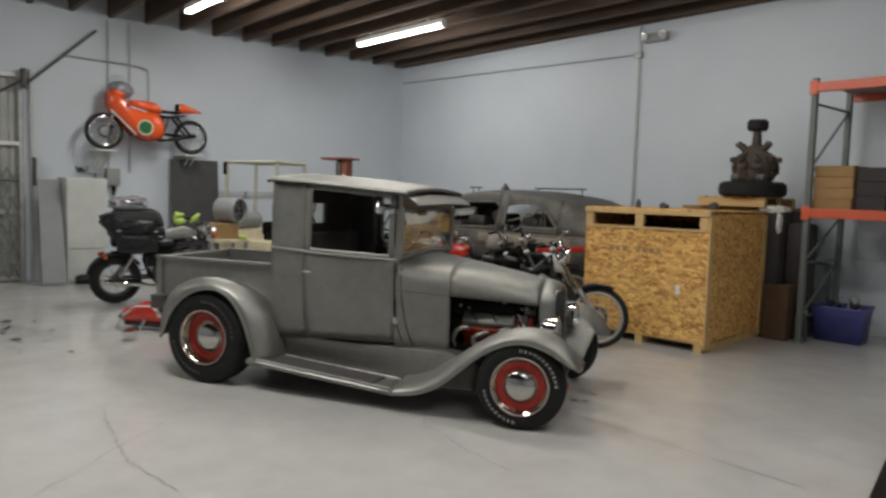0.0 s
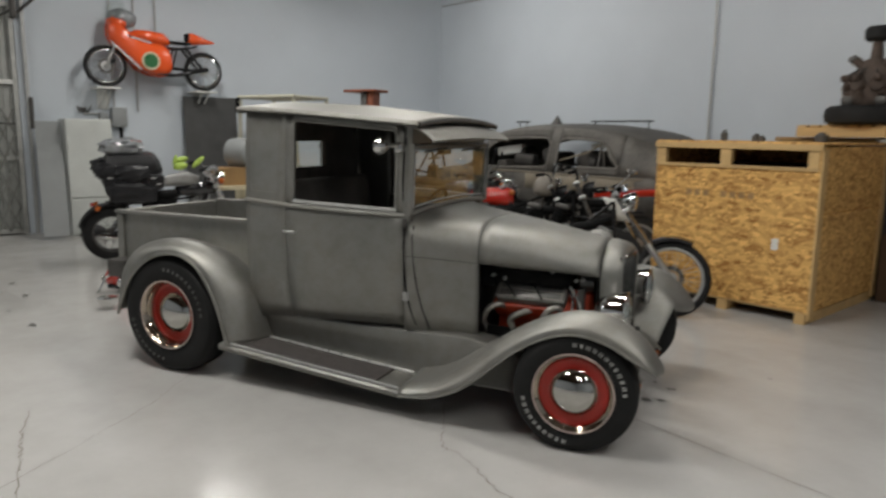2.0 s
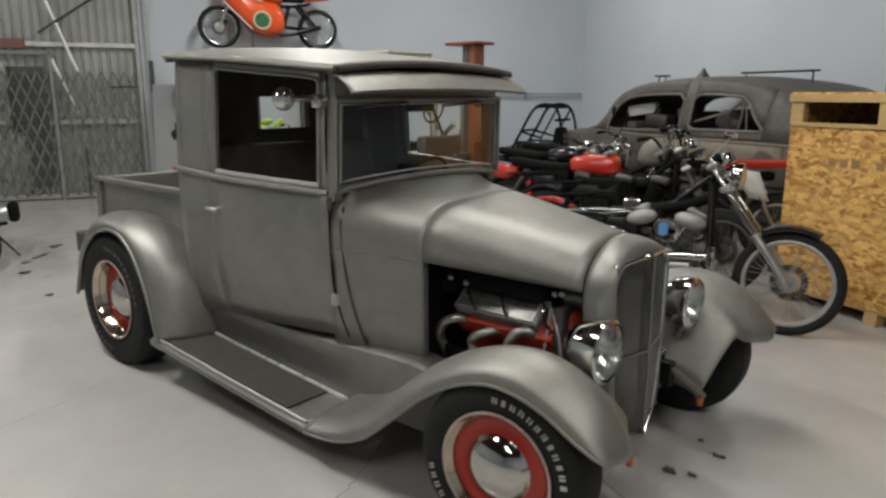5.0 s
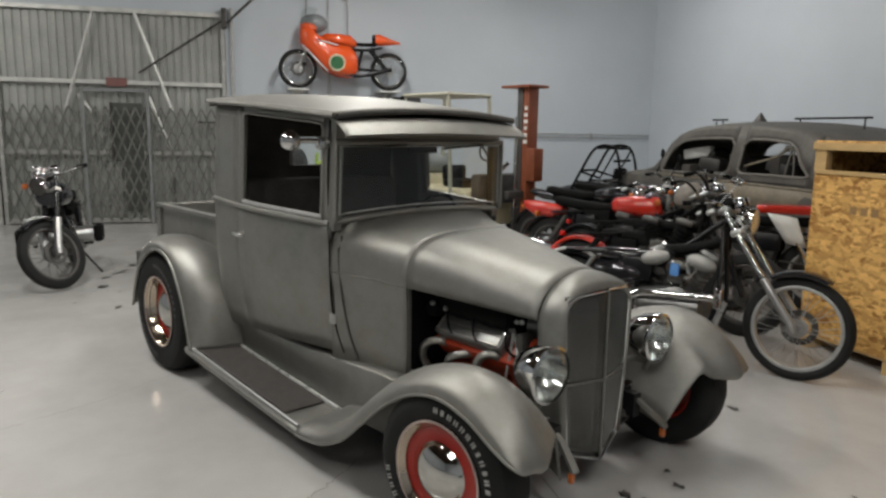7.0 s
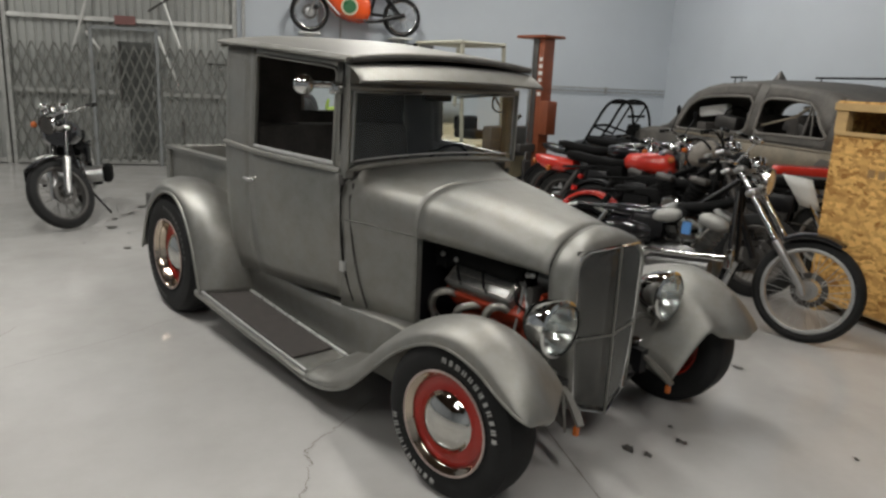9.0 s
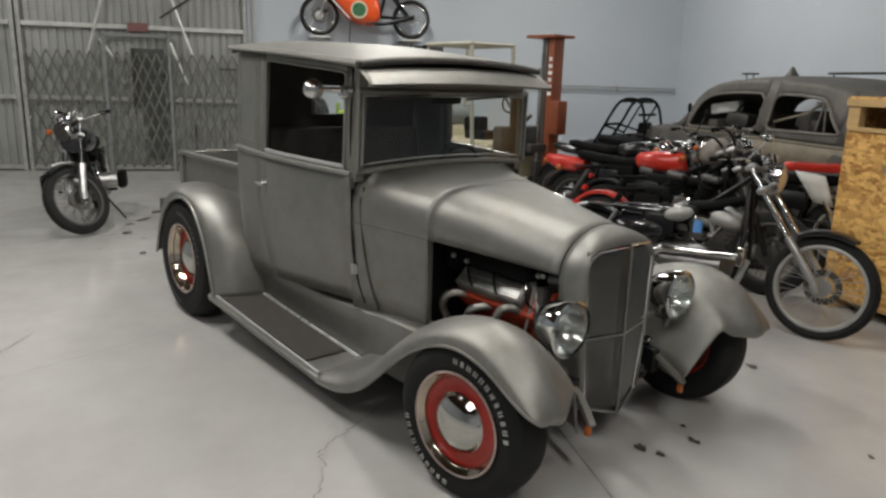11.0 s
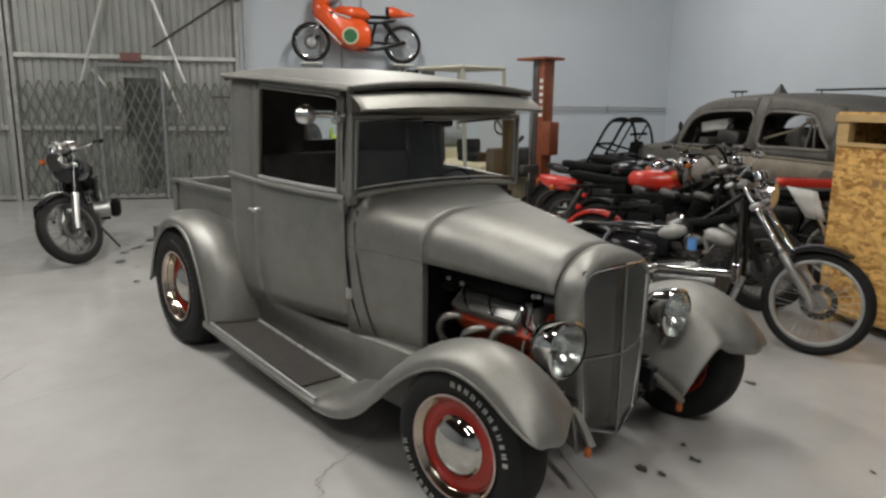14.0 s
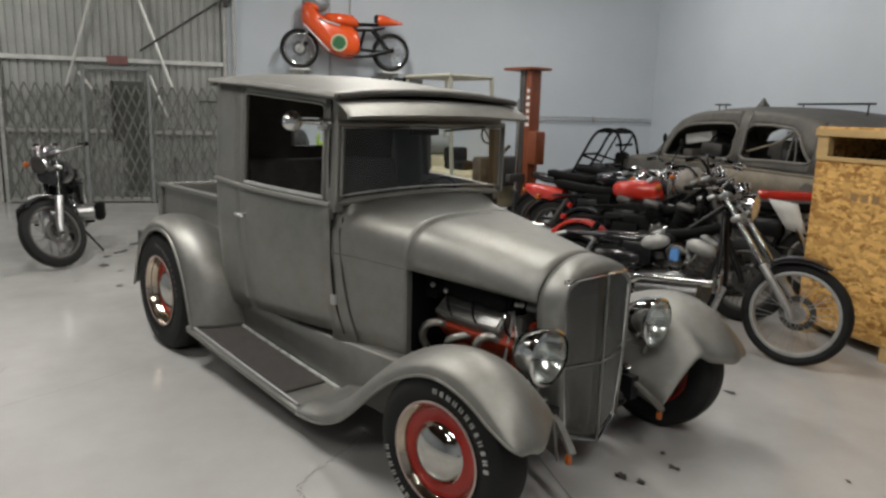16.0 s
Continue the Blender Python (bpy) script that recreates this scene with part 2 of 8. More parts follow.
M = {
    "floor": floor_mat(),
    "wall": mat("white_wall_paint", (0.560, 0.603, 0.650), 0.5, vary=0.04, scale=1.2, fine=140, bump=0.04),
    "joist": mat("dark_joist_wood", (0.10, 0.065, 0.045), 0.8, vary=0.35, scale=3, fine=40, bump=0.2, stretch=(0.3, 1, 1)),
    "steel": steel_mat(),
    "grille": mat("grille_wire", (0.175, 0.175, 0.168), 0.22, 0.85, vary=0.12, scale=6, fine=60, bump=0.03),
    "valve_cover": mat("dull_valve_cover", (0.24, 0.24, 0.23), 0.36, 0.75, vary=0.35, scale=16, fine=70, bump=0.05),
    "header": mat("silver_header_pipe", (0.36, 0.345, 0.32), 0.36, 0.85, vary=0.35, scale=18, fine=90, bump=0.08),
    "engine_alu": mat("stained_alloy", (0.19, 0.19, 0.185), 0.36, 0.8, vary=0.3, scale=14, fine=90, bump=0.12),
    "steel_dark": mat("aged_dark_steel", (0.10, 0.095, 0.09), 0.5, 0.7, vary=0.3, scale=8, rough_vary=0.12),
    "chrome": mat("chrome_plate", (0.62, 0.62, 0.61), 0.07, 1.0, vary=0.03, bump=0.0, rough_vary=0.03),
    # bronze tint stands in for red wheel and dark floor mirrored in chrome
    "trim_tinted": mat("mirror_tinted_trim", (0.50, 0.42, 0.34), 0.10, 1.0, vary=0.12, scale=9, bump=0.0),
    "rim_edge": mat("worn_rim_edge", (0.50, 0.40, 0.36), 0.35, 0.5, vary=0.2, scale=12, bump=0.0),
    "hub_chrome": mat("dulled_hub_chrome", (0.52, 0.51, 0.48), 0.05, 1.0, vary=0.08, scale=14, bump=0.0, rough_vary=0.03),
    "alu": mat("cast_aluminium", (0.55, 0.55, 0.54), 0.32, 0.9, vary=0.15, scale=14, fine=90, bump=0.12),
    "bright_strip": mat("bright_worn_strip", (0.66, 0.66, 0.64), 0.30, 0.6, vary=0.2, scale=16, fine=90, bump=0.05),
    "rubber": mat("tyre_rubber", (0.016, 0.016, 0.016), 0.7, spec=0.22, vary=0.3, scale=9, fine=120, bump=0.1),
    "mat_rubber": mat("ribbed_black_mat", (0.058, 0.050, 0.046), 0.75, vary=0.25, scale=20, fine=160, bump=0.3),
    "red_wheel": mat("red_wheel_enamel", (0.40, 0.020, 0.010), 0.32, vary=0.12, scale=8, bump=0.0, coat=0.15),
    "orange_engine": mat("orange_engine_enamel", (0.37, 0.042, 0.015), 0.38, vary=0.25, scale=14, bump=0.05),
    "black": mat("black_paint", (0.007, 0.007, 0.008), 0.35, spec=0.25, vary=0.3, scale=10, bump=0.02),
    "matt_black": mat("matt_black", (0.007, 0.007, 0.007), 0.75, spec=0.1, vary=0.3, scale=10, bump=0.1),
    "gloss_black": mat("gloss_black", (0.010, 0.010, 0.012), 0.12, vary=0.2, bump=0.0, coat=0.6),
    "interior": mat("dark_cab_trim", (0.085, 0.078, 0.072), 0.85, spec=0.2, vary=0.3, scale=7, bump=0.15),
    "white_letter": mat("tyre_letter_white", (0.36, 0.355, 0.34), 0.8, vary=0.3),
    "faded_letter": mat("tyre_letter_faded", (0.09, 0.088, 0.085), 0.8, vary=0.4, scale=30),
    "reflector": mat("lamp_reflector", (0.78, 0.79, 0.78), 0.16, 1.0, vary=0.04, bump=0.0),
    "lamp_glass": glass_mat("lamp_glass", (0.93, 0.95, 0.94), 0.03, 0.14),
    "lens": mat("headlamp_lens", (0.70, 0.71, 0.71), 0.17, 0.75, vary=0.25, scale=40, fine=120, bump=0.25),
    "glass": glass_mat("window_glass", (0.93, 0.95, 0.94)),
    "amber": mat("amber_lens", (0.48, 0.12, 0.025), 0.2, vary=0.1),
    "red_lens": mat("red_lens", (0.45, 0.02, 0.015), 0.2, vary=0.1),
    "orange": mat("orange_fairing", (0.80, 0.10, 0.02), 0.22, vary=0.06, scale=5, bump=0.0, coat=0.4),
    "cast_alloy": mat("cast_alloy", (0.36, 0.355, 0.335), 0.5, 0.35, vary=0.15, scale=25, fine=200, bump=0.2),
    "dusty": mat("dusty_taupe_paint", (0.24, 0.215, 0.185), 0.5, vary=0.2, scale=7, fine=50, bump=0.04),
    "red": mat("red_enamel", (0.54, 0.030, 0.016), 0.24, vary=0.1, scale=6, bump=0.0, coat=0.5),
    "green": mat("dark_green_roundel", (0.02, 0.12, 0.04), 0.3, vary=0.1),
    "pale_guard": mat("faded_cream_paint", (0.40, 0.385, 0.31), 0.5, vary=0.2, scale=7),
    "cream": mat("cream_machine_paint", (0.60, 0.53, 0.36), 0.45, vary=0.15, scale=6),
    "white": mat("white_plastic", (0.70, 0.70, 0.67), 0.45, vary=0.08, scale=5),
    "cabinet": mat("off_white_cabinet_paint", (0.54, 0.555, 0.53), 0.5, vary=0.12, scale=3, fine=40, bump=0.03),
    "grey": mat("grey_paint", (0.25, 0.26, 0.26), 0.5, vary=0.12, scale=4),
    "galv": mat("galvanised_steel", (0.42, 0.42, 0.41), 0.45, 0.6, vary=0.2, scale=12),
    "fork_orange": mat("forklift_orange", (0.21, 0.056, 0.022), 0.45, vary=0.22, scale=7),
    "rack_orange": mat("rack_orange", (0.62, 0.11, 0.05), 0.4, vary=0.12, scale=5),
    "rack_green": mat("rack_green", (0.13, 0.15, 0.14), 0.5, vary=0.2, scale=6),
    "card": mat("brown_cardboard", (0.33, 0.20, 0.085), 0.85, vary=0.14, scale=6, random_tint=0.12),
    "card_dark": mat("dark_side_cardboard", (0.05, 0.042, 0.042), 0.85, vary=0.2, scale=6),
    "card_brown": mat("dark_brown_cardboard", (0.095, 0.055, 0.03), 0.85, vary=0.2, scale=5),
    "pine": mat("pine_board", (0.56, 0.37, 0.16), 0.65, vary=0.22, scale=5, fine=35, stretch=(0.25, 1, 1), bump=0.12, random_tint=0.1),
    "osb": osb_mat("strand_board", (0.84, 0.51, 0.165), (0.32, 0.14, 0.026)),
    "blue": mat("blue_plastic", (0.055, 0.06, 0.22), 0.45, vary=0.1),
    "old_car": mat("weathered_primer", (0.085, 0.080, 0.075), 0.6, 0.2, vary=0.3, scale=3.5, fine=26, bump=0.06, spread=(0.16, 0.148, 0.13)),
    "trim_grey": mat("weathered_light_primer", (0.17, 0.158, 0.14), 0.6, 0.2, vary=0.25, scale=6, fine=30, bump=0.08),
    "tan": mat("tan_patina", (0.20, 0.17, 0.125), 0.7, vary=0.3, scale=5, fine=24, bump=0.08),
    "rust": mat("rusty_casting", (0.085, 0.062, 0.050), 0.75, 0.3, vary=0.45, scale=9, fine=50, bump=0.25),
    "corrugated": mat("grey_corrugated_sheet", (0.40, 0.405, 0.385), 0.5, 0.35, vary=0.16, scale=2.5, fine=30),
    "lattice": mat("lattice_steel", (0.19, 0.192, 0.175), 0.55, 0.4, vary=0.4, scale=7),
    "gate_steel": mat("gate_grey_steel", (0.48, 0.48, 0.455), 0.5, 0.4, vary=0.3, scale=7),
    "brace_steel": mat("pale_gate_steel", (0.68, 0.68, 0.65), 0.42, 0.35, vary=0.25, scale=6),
    "mesh_black": mat("black_mesh", (0.085, 0.088, 0.082), 0.7, vary=0.3),
    "board": mat("dark_grey_board", (0.050, 0.050, 0.049), 0.6, vary=0.3, scale=4, bump=0.15),
    "clear_wrap": mat("grey_wrap", (0.22, 0.23, 0.24), 0.16, vary=0.4, scale=12, fine=60, bump=0.3, coat=0.5),
    "luggage": mat("black_luggage", (0.014, 0.014, 0.016), 0.42, spec=0.35, vary=0.3, scale=16, fine=120, bump=0.2),
    "lime": mat("lime_green_gloves", (0.40, 0.55, 0.10), 0.7, vary=0.25, scale=12),
    "blue_tag": mat("blue_tag", (0.10, 0.26, 0.55), 0.4, vary=0.05),
    "sign_red": mat("red_sign", (0.22, 0.10, 0.09), 0.5, vary=0.1),
    "tube": emit_mat("lit_tube", (1.0, 0.97, 0.92), 14.0),
    "crack": mat("crack_dirt", (0.24, 0.215, 0.19), 0.9, vary=0.3, scale=20),
    "oil": mat("oil_stain", (0.10, 0.095, 0.09), 0.4, vary=0.35, scale=14),
}


# ---- building tools ----
def as_mesh(name, bm, material, smooth=35):
    me = bpy.data.meshes.new(name)
    bmesh.ops.recalc_face_normals(bm, faces=bm.faces)
    bm.to_mesh(me)
    bm.free()
    if smooth:
        me.shade_smooth()
        me.set_sharp_from_angle(angle=radians(smooth))
    me.materials.append(M[material])
    return me


def thing(name, m, label, category, group="", kind=""):
    ob = new(name)
    ob.empty_display_size = 0.1
    ob.matrix_world = m
    return tagged(ob, label, category, group, kind)


def part(name, bm, material, parent, label="", smooth=35, thick=0.0, m=None):
    ob = new(name, as_mesh(name, bm, material, smooth))
    ob.parent = parent
    if m is not None:
        ob.matrix_local = m
    if thick:
        so = ob.modifiers.new("thickness", "SOLIDIFY")
        so.thickness, so.offset = thick, 0.0
    return tagged(ob, label)


def solo(name, bm, material, m, label, category, group="", kind="", smooth=35):
    ob = new(name, as_mesh(name, bm, material, smooth))
    ob.matrix_world = m
    return tagged(ob, label, category, group, kind)


def box(bm, c, s, bevel=0.0, rot=(0, 0, 0)):
    got = bmesh.ops.create_cube(bm, size=1.0, matrix=Matrix.LocRotScale(c, Euler([radians(a) for a in rot]), s))
    if bevel:
        edges = list({e for v in got["verts"] for e in v.link_edges})
        bmesh.ops.bevel(bm, geom=edges, offset=bevel, segments=2, affect="EDGES", profile=0.5)
    return bm


def B(c, s, bevel=0.0, rot=(0, 0, 0)):
    return box(bmesh.new(), c, s, bevel, rot)


def axis_frame(d):
    d = Vector(d).normalized()
    up = Vector((0, 0, 1)) if abs(d.z) < 0.95 else Vector((1, 0, 0))
    a = d.cross(up).normalized()
    return a, a.cross(d).normalized()


def tube(bm, pts, r, seg=8, closed=False, cap=True):
    """A round bar along a line of points; r one radius or one for each point."""
    pts = [Vector(p) for p in pts]
    n = len(pts)
    rs = r if isinstance(r, (list, tuple)) else [r] * n
    rings = []
    prev = None
    for i, p in enumerate(pts):
        if closed:
            d = pts[(i + 1) % n] - pts[i - 1]
        else:
            d = pts[min(i + 1, n - 1)] - pts[max(i - 1, 0)]
        if prev is None:
            a, b = axis_frame(d)
        else:
            dn = d.normalized()
            a = (prev - dn * prev.dot(dn)).normalized()
            b = dn.cross(a)
            b = -b if b.dot(axis_frame(d)[1]) < -2 else b
        prev = a
        b = d.normalized().cross(a)
        rings.append([bm.verts.new(p + rs[i] * (math.cos(t) * a + math.sin(t) * b)) for t in (2 * math.pi * k / seg for k in range(seg))])
    for i in range(n if closed else n - 1):
        r0, r1 = rings[i], rings[(i + 1) % n]
        for k in range(seg):
            bm.faces.new((r0[k], r0[(k + 1) % seg], r1[(k + 1) % seg], r1[k]))
    if cap and not closed:
        bm.faces.new(rings[0][::-1])
        bm.faces.new(rings[-1])
    return bm


def TB(pts, r, seg=8, closed=False):
    return tube(bmesh.new(), pts, r, seg, closed)


def lathe(bm, prof, c=(0, 0, 0), d=(0, 1, 0), seg=32, closed=False):
    """Turns a line of (radius, height along d) round the axis d through c."""
    c, d = Vector(c), Vector(d).normalized()
    a, b = axis_frame(d)
    rings = []
    for r, h in prof:
        if r < 1e-5:
            rings.append([bm.verts.new(c + d * h)])
        else:
            rings.append([bm.verts.new(c + d * h + r * (math.cos(t) * a + math.sin(t) * b)) for t in (2 * math.pi * k / seg for k in range(seg))])
    n = len(rings)
    for i in range(n if closed else n - 1):
        r0, r1 = rings[i], rings[(i + 1) % n]
        for k in range(seg):
            k2 = (k + 1) % seg
            if len(r0) == 1 and len(r1) == 1:
                continue
            if len(r0) == 1:
                bm.faces.new((r0[0], r1[k2], r1[k]))
            elif len(r1) == 1:
                bm.faces.new((r0[k], r0[k2], r1[0]))
            else:
                bm.faces.new((r0[k], r0[k2], r1[k2], r1[k]))
    return bm


def LA(prof, c=(0, 0, 0), d=(0, 1, 0), seg=32, closed=False):
    return lathe(bmesh.new(), prof, c, d, seg, closed)


def loft(bm, rows, close_u=False, cap=False):
    """A skin over rows of points, all rows of one length."""
    vs = [[bm.verts.new(p) for p in row] for row in rows]
    m = len(rows[0])
    for r0, r1 in zip(vs, vs[1:]):
        for k in range(m if close_u else m - 1):
            bm.faces.new((r0[k], r0[(k + 1) % m], r1[(k + 1) % m], r1[k]))
    if cap:
        bm.faces.new(vs[0][::-1])
        bm.faces.new(vs[-1])
    return bm


def LO(rows, close_u=False, cap=False):
    return loft(bmesh.new(), rows, close_u, cap)


def spline(pts, n=4):
    """A smooth line through the points, n steps between each two."""
    p = [np.array(q, float) for q in pts]
    out = []
    for i in range(len(p) - 1):
        a, b, c, d = p[max(i - 1, 0)], p[i], p[i + 1], p[min(i + 2, len(p) - 1)]
        for k in range(n):
            t = k / n
            out.append(0.5 * (2 * b + (c - a) * t + (2 * a - 5 * b + 4 * c - d) * t * t + (3 * b - a - 3 * c + d) * t**3))
    out.append(p[-1])
    return [tuple(float(x) for x in q) for q in out]


def lerp(table, x):
    xs = [t[0] for t in table]
    return float(np.interp(x, xs, [t[1] for t in table]))


def ellipsoid(bm, c, s, rot=(0, 0, 0), seg=20, rings=12):
    bmesh.ops.create_uvsphere(bm, u_segments=seg, v_segments=rings, radius=1.0,
                              matrix=Matrix.LocRotScale(c, Euler([radians(a) for a in rot]), s))
    return bm


def EL(c, s, rot=(0, 0, 0), seg=20, rings=12):
    return ellipsoid(bmesh.new(), c, s, rot, seg, rings)


def sweep_box(pts, w, h):
    """A flat bar of width w (across, level) and height h along points."""
    rows = []
    for i, p in enumerate(pts):
        d = Vector(pts[min(i + 1, len(pts) - 1)]) - Vector(pts[max(i - 1, 0)])
        side = Vector((-d.y, d.x, 0)).normalized() if abs(d.x) + abs(d.y) > 1e-6 else Vector((0, 1, 0))
        up = side.cross(d).normalized()
        q = Vector(p)
        rows.append([q - side * w / 2 - up * h / 2, q + side * w / 2 - up * h / 2, q + side * w / 2 + up * h / 2, q - side * w / 2 + up * h / 2])
    return LO(rows, True, True)


# ---- room ----
def room():
    solo("floor", B(((WALL_X + RIGHT_X) / 2, (FRONT_Y + WALL_Y) / 2, -0.1), (RIGHT_X - WALL_X + 1, WALL_Y - FRONT_Y + 1, 0.2)), "floor",
         Matrix(), "worn light grey painted concrete workshop floor", "floor", kind="structure", smooth=0)
    solo("wall_north", B(((WALL_X + RIGHT_X) / 2, WALL_Y + 0.1, 2.5), (RIGHT_X - WALL_X, 0.2, 5.0)), "wall",
         Matrix(), "plain white painted workshop wall", "wall", kind="structure", smooth=0)
    gate_top, gate_a, gate_b = 3.32, -0.6, 4.80
    west = bmesh.new()
    box(west, (WALL_X - 0.1, (gate_b + WALL_Y) / 2, 2.5), (0.2, WALL_Y - gate_b, 5.0))
    box(west, (WALL_X - 0.1, (gate_a + gate_b) / 2, (gate_top + 5) / 2), (0.2, gate_b - gate_a, 5 - gate_top))
    box(west, (WALL_X - 0.1, (FRONT_Y + gate_a) / 2, 2.5), (0.2, gate_a - FRONT_Y, 5.0))
    solo("wall_west", west, "wall", Matrix(), "white painted wall with a wide gate opening", "wall", kind="structure", smooth=0)
    solo("wall_east", B((RIGHT_X + 0.1, (FRONT_Y + WALL_Y) / 2, 2.5), (0.2, WALL_Y - FRONT_Y, 5.0)), "wall",
         Matrix(), "plain white painted workshop wall", "wall", kind="structure", smooth=0)
    solo("wall_south", B(((WALL_X + RIGHT_X) / 2, FRONT_Y - 0.1, 2.5), (RIGHT_X - WALL_X, 0.2, 5.0)), "wall",
         Matrix(), "plain white painted workshop wall", "wall", kind="structure", smooth=0)
    ceil = B(((WALL_X + RIGHT_X) / 2, (FRONT_Y + WALL_Y) / 2, 4.98), (RIGHT_X - WALL_X, WALL_Y - FRONT_Y, 0.12))
    y = FRONT_Y + 0.35
    while y < WALL_Y - 0.1:
        box(ceil, ((WALL_X + RIGHT_X) / 2, y, CEIL + 0.24), (RIGHT_X - WALL_X, 0.07, 0.48))
        y += 0.61
    box(ceil, ((WALL_X + RIGHT_X) / 2, WALL_Y - 0.06, CEIL + 0.26), (RIGHT_X - WALL_X, 0.11, 0.50))
    solo("ceiling", ceil, "joist", Matrix(), "dark timber ceiling joists under a roof deck", "ceiling", kind="structure", smooth=0)


room()


def strip_light():
    t = thing("strip_light", pose(LAMP_ROWS[0][0], LAMP_ROWS[0][1], CEIL - 0.07), "white fluorescent strip light under dark ceiling joists", "lamp", "ceiling strip lights")
    part("housing", B((0, 0, 0.025), (2.42, 0.10, 0.08), 0.012), "white", t, smooth=0)
    for x in (-0.8, 0.8):
        part("hanger", B((x, 0, 0.30), (0.03, 0.03, 0.49)), "white", t, smooth=0)
    for s in (-1, 1):
        part("tube", TB([(-1.16, s * 0.03, -0.05), (1.16, s * 0.03, -0.05)], 0.016, 10), "tube", t, "lit white fluorescent tube")
        part("end_cap", B((s * 1.19, 0, -0.045), (0.03, 0.095, 0.055), 0.006), "white", t, smooth=0)
    return t


strip = strip_light()
# fittings copied to the assumed lamp places too, the added gate lamp included
for lx, ly, watt in LAMP_ROWS[1:]:
    copy_thing(strip, pose(lx, ly, CEIL - 0.07))


# ---- the pickup: x ahead, y to its left, z up, from the ground under the front axle ----
TRUCK = pose(-3.268, 6.675, 0, 0, 0, 28.3)
WIDTH = [(-2.2, 0.655), (-1.95, 0.668), (-1.7, 0.665), (-1.4, 0.632), (-1.1, 0.572), (-0.98, 0.514), (-0.86, 0.465), (-0.7, 0.418), (0.05, 0.265)]
FLARE = [(0.30, 0.86), (0.45, 0.92), (0.62, 0.97), (0.9, 1.0), (1.15, 1.0), (1.62, 0.965), (1.72, 0.95)]


def side(x, z, s):
    return (x, s * lerp(WIDTH, x) * lerp(FLARE, z), z)


def sill(x):
    return lerp([(-2.2, 0.40), (-1.8, 0.43), (-1.1, 0.455), (-0.7, 0.415)], x)


def eave(x):
    return lerp([(-2.2, 1.705), (-1.7, 1.678), (-1.1, 1.630), (-0.95, 1.616)], x)


def belt(x):
    return lerp([(-2.2, 1.165), (-1.75, 1.142), (-1.05, 1.115)], x)


def skin(xs, lo, hi, s, nz=8):
    rows = []
    for x in xs:
        a, b = lo(x), hi(x)
        rows.append([side(x, a + (b - a) * k / nz, s) for k in range(nz + 1)])
    return LO(rows)


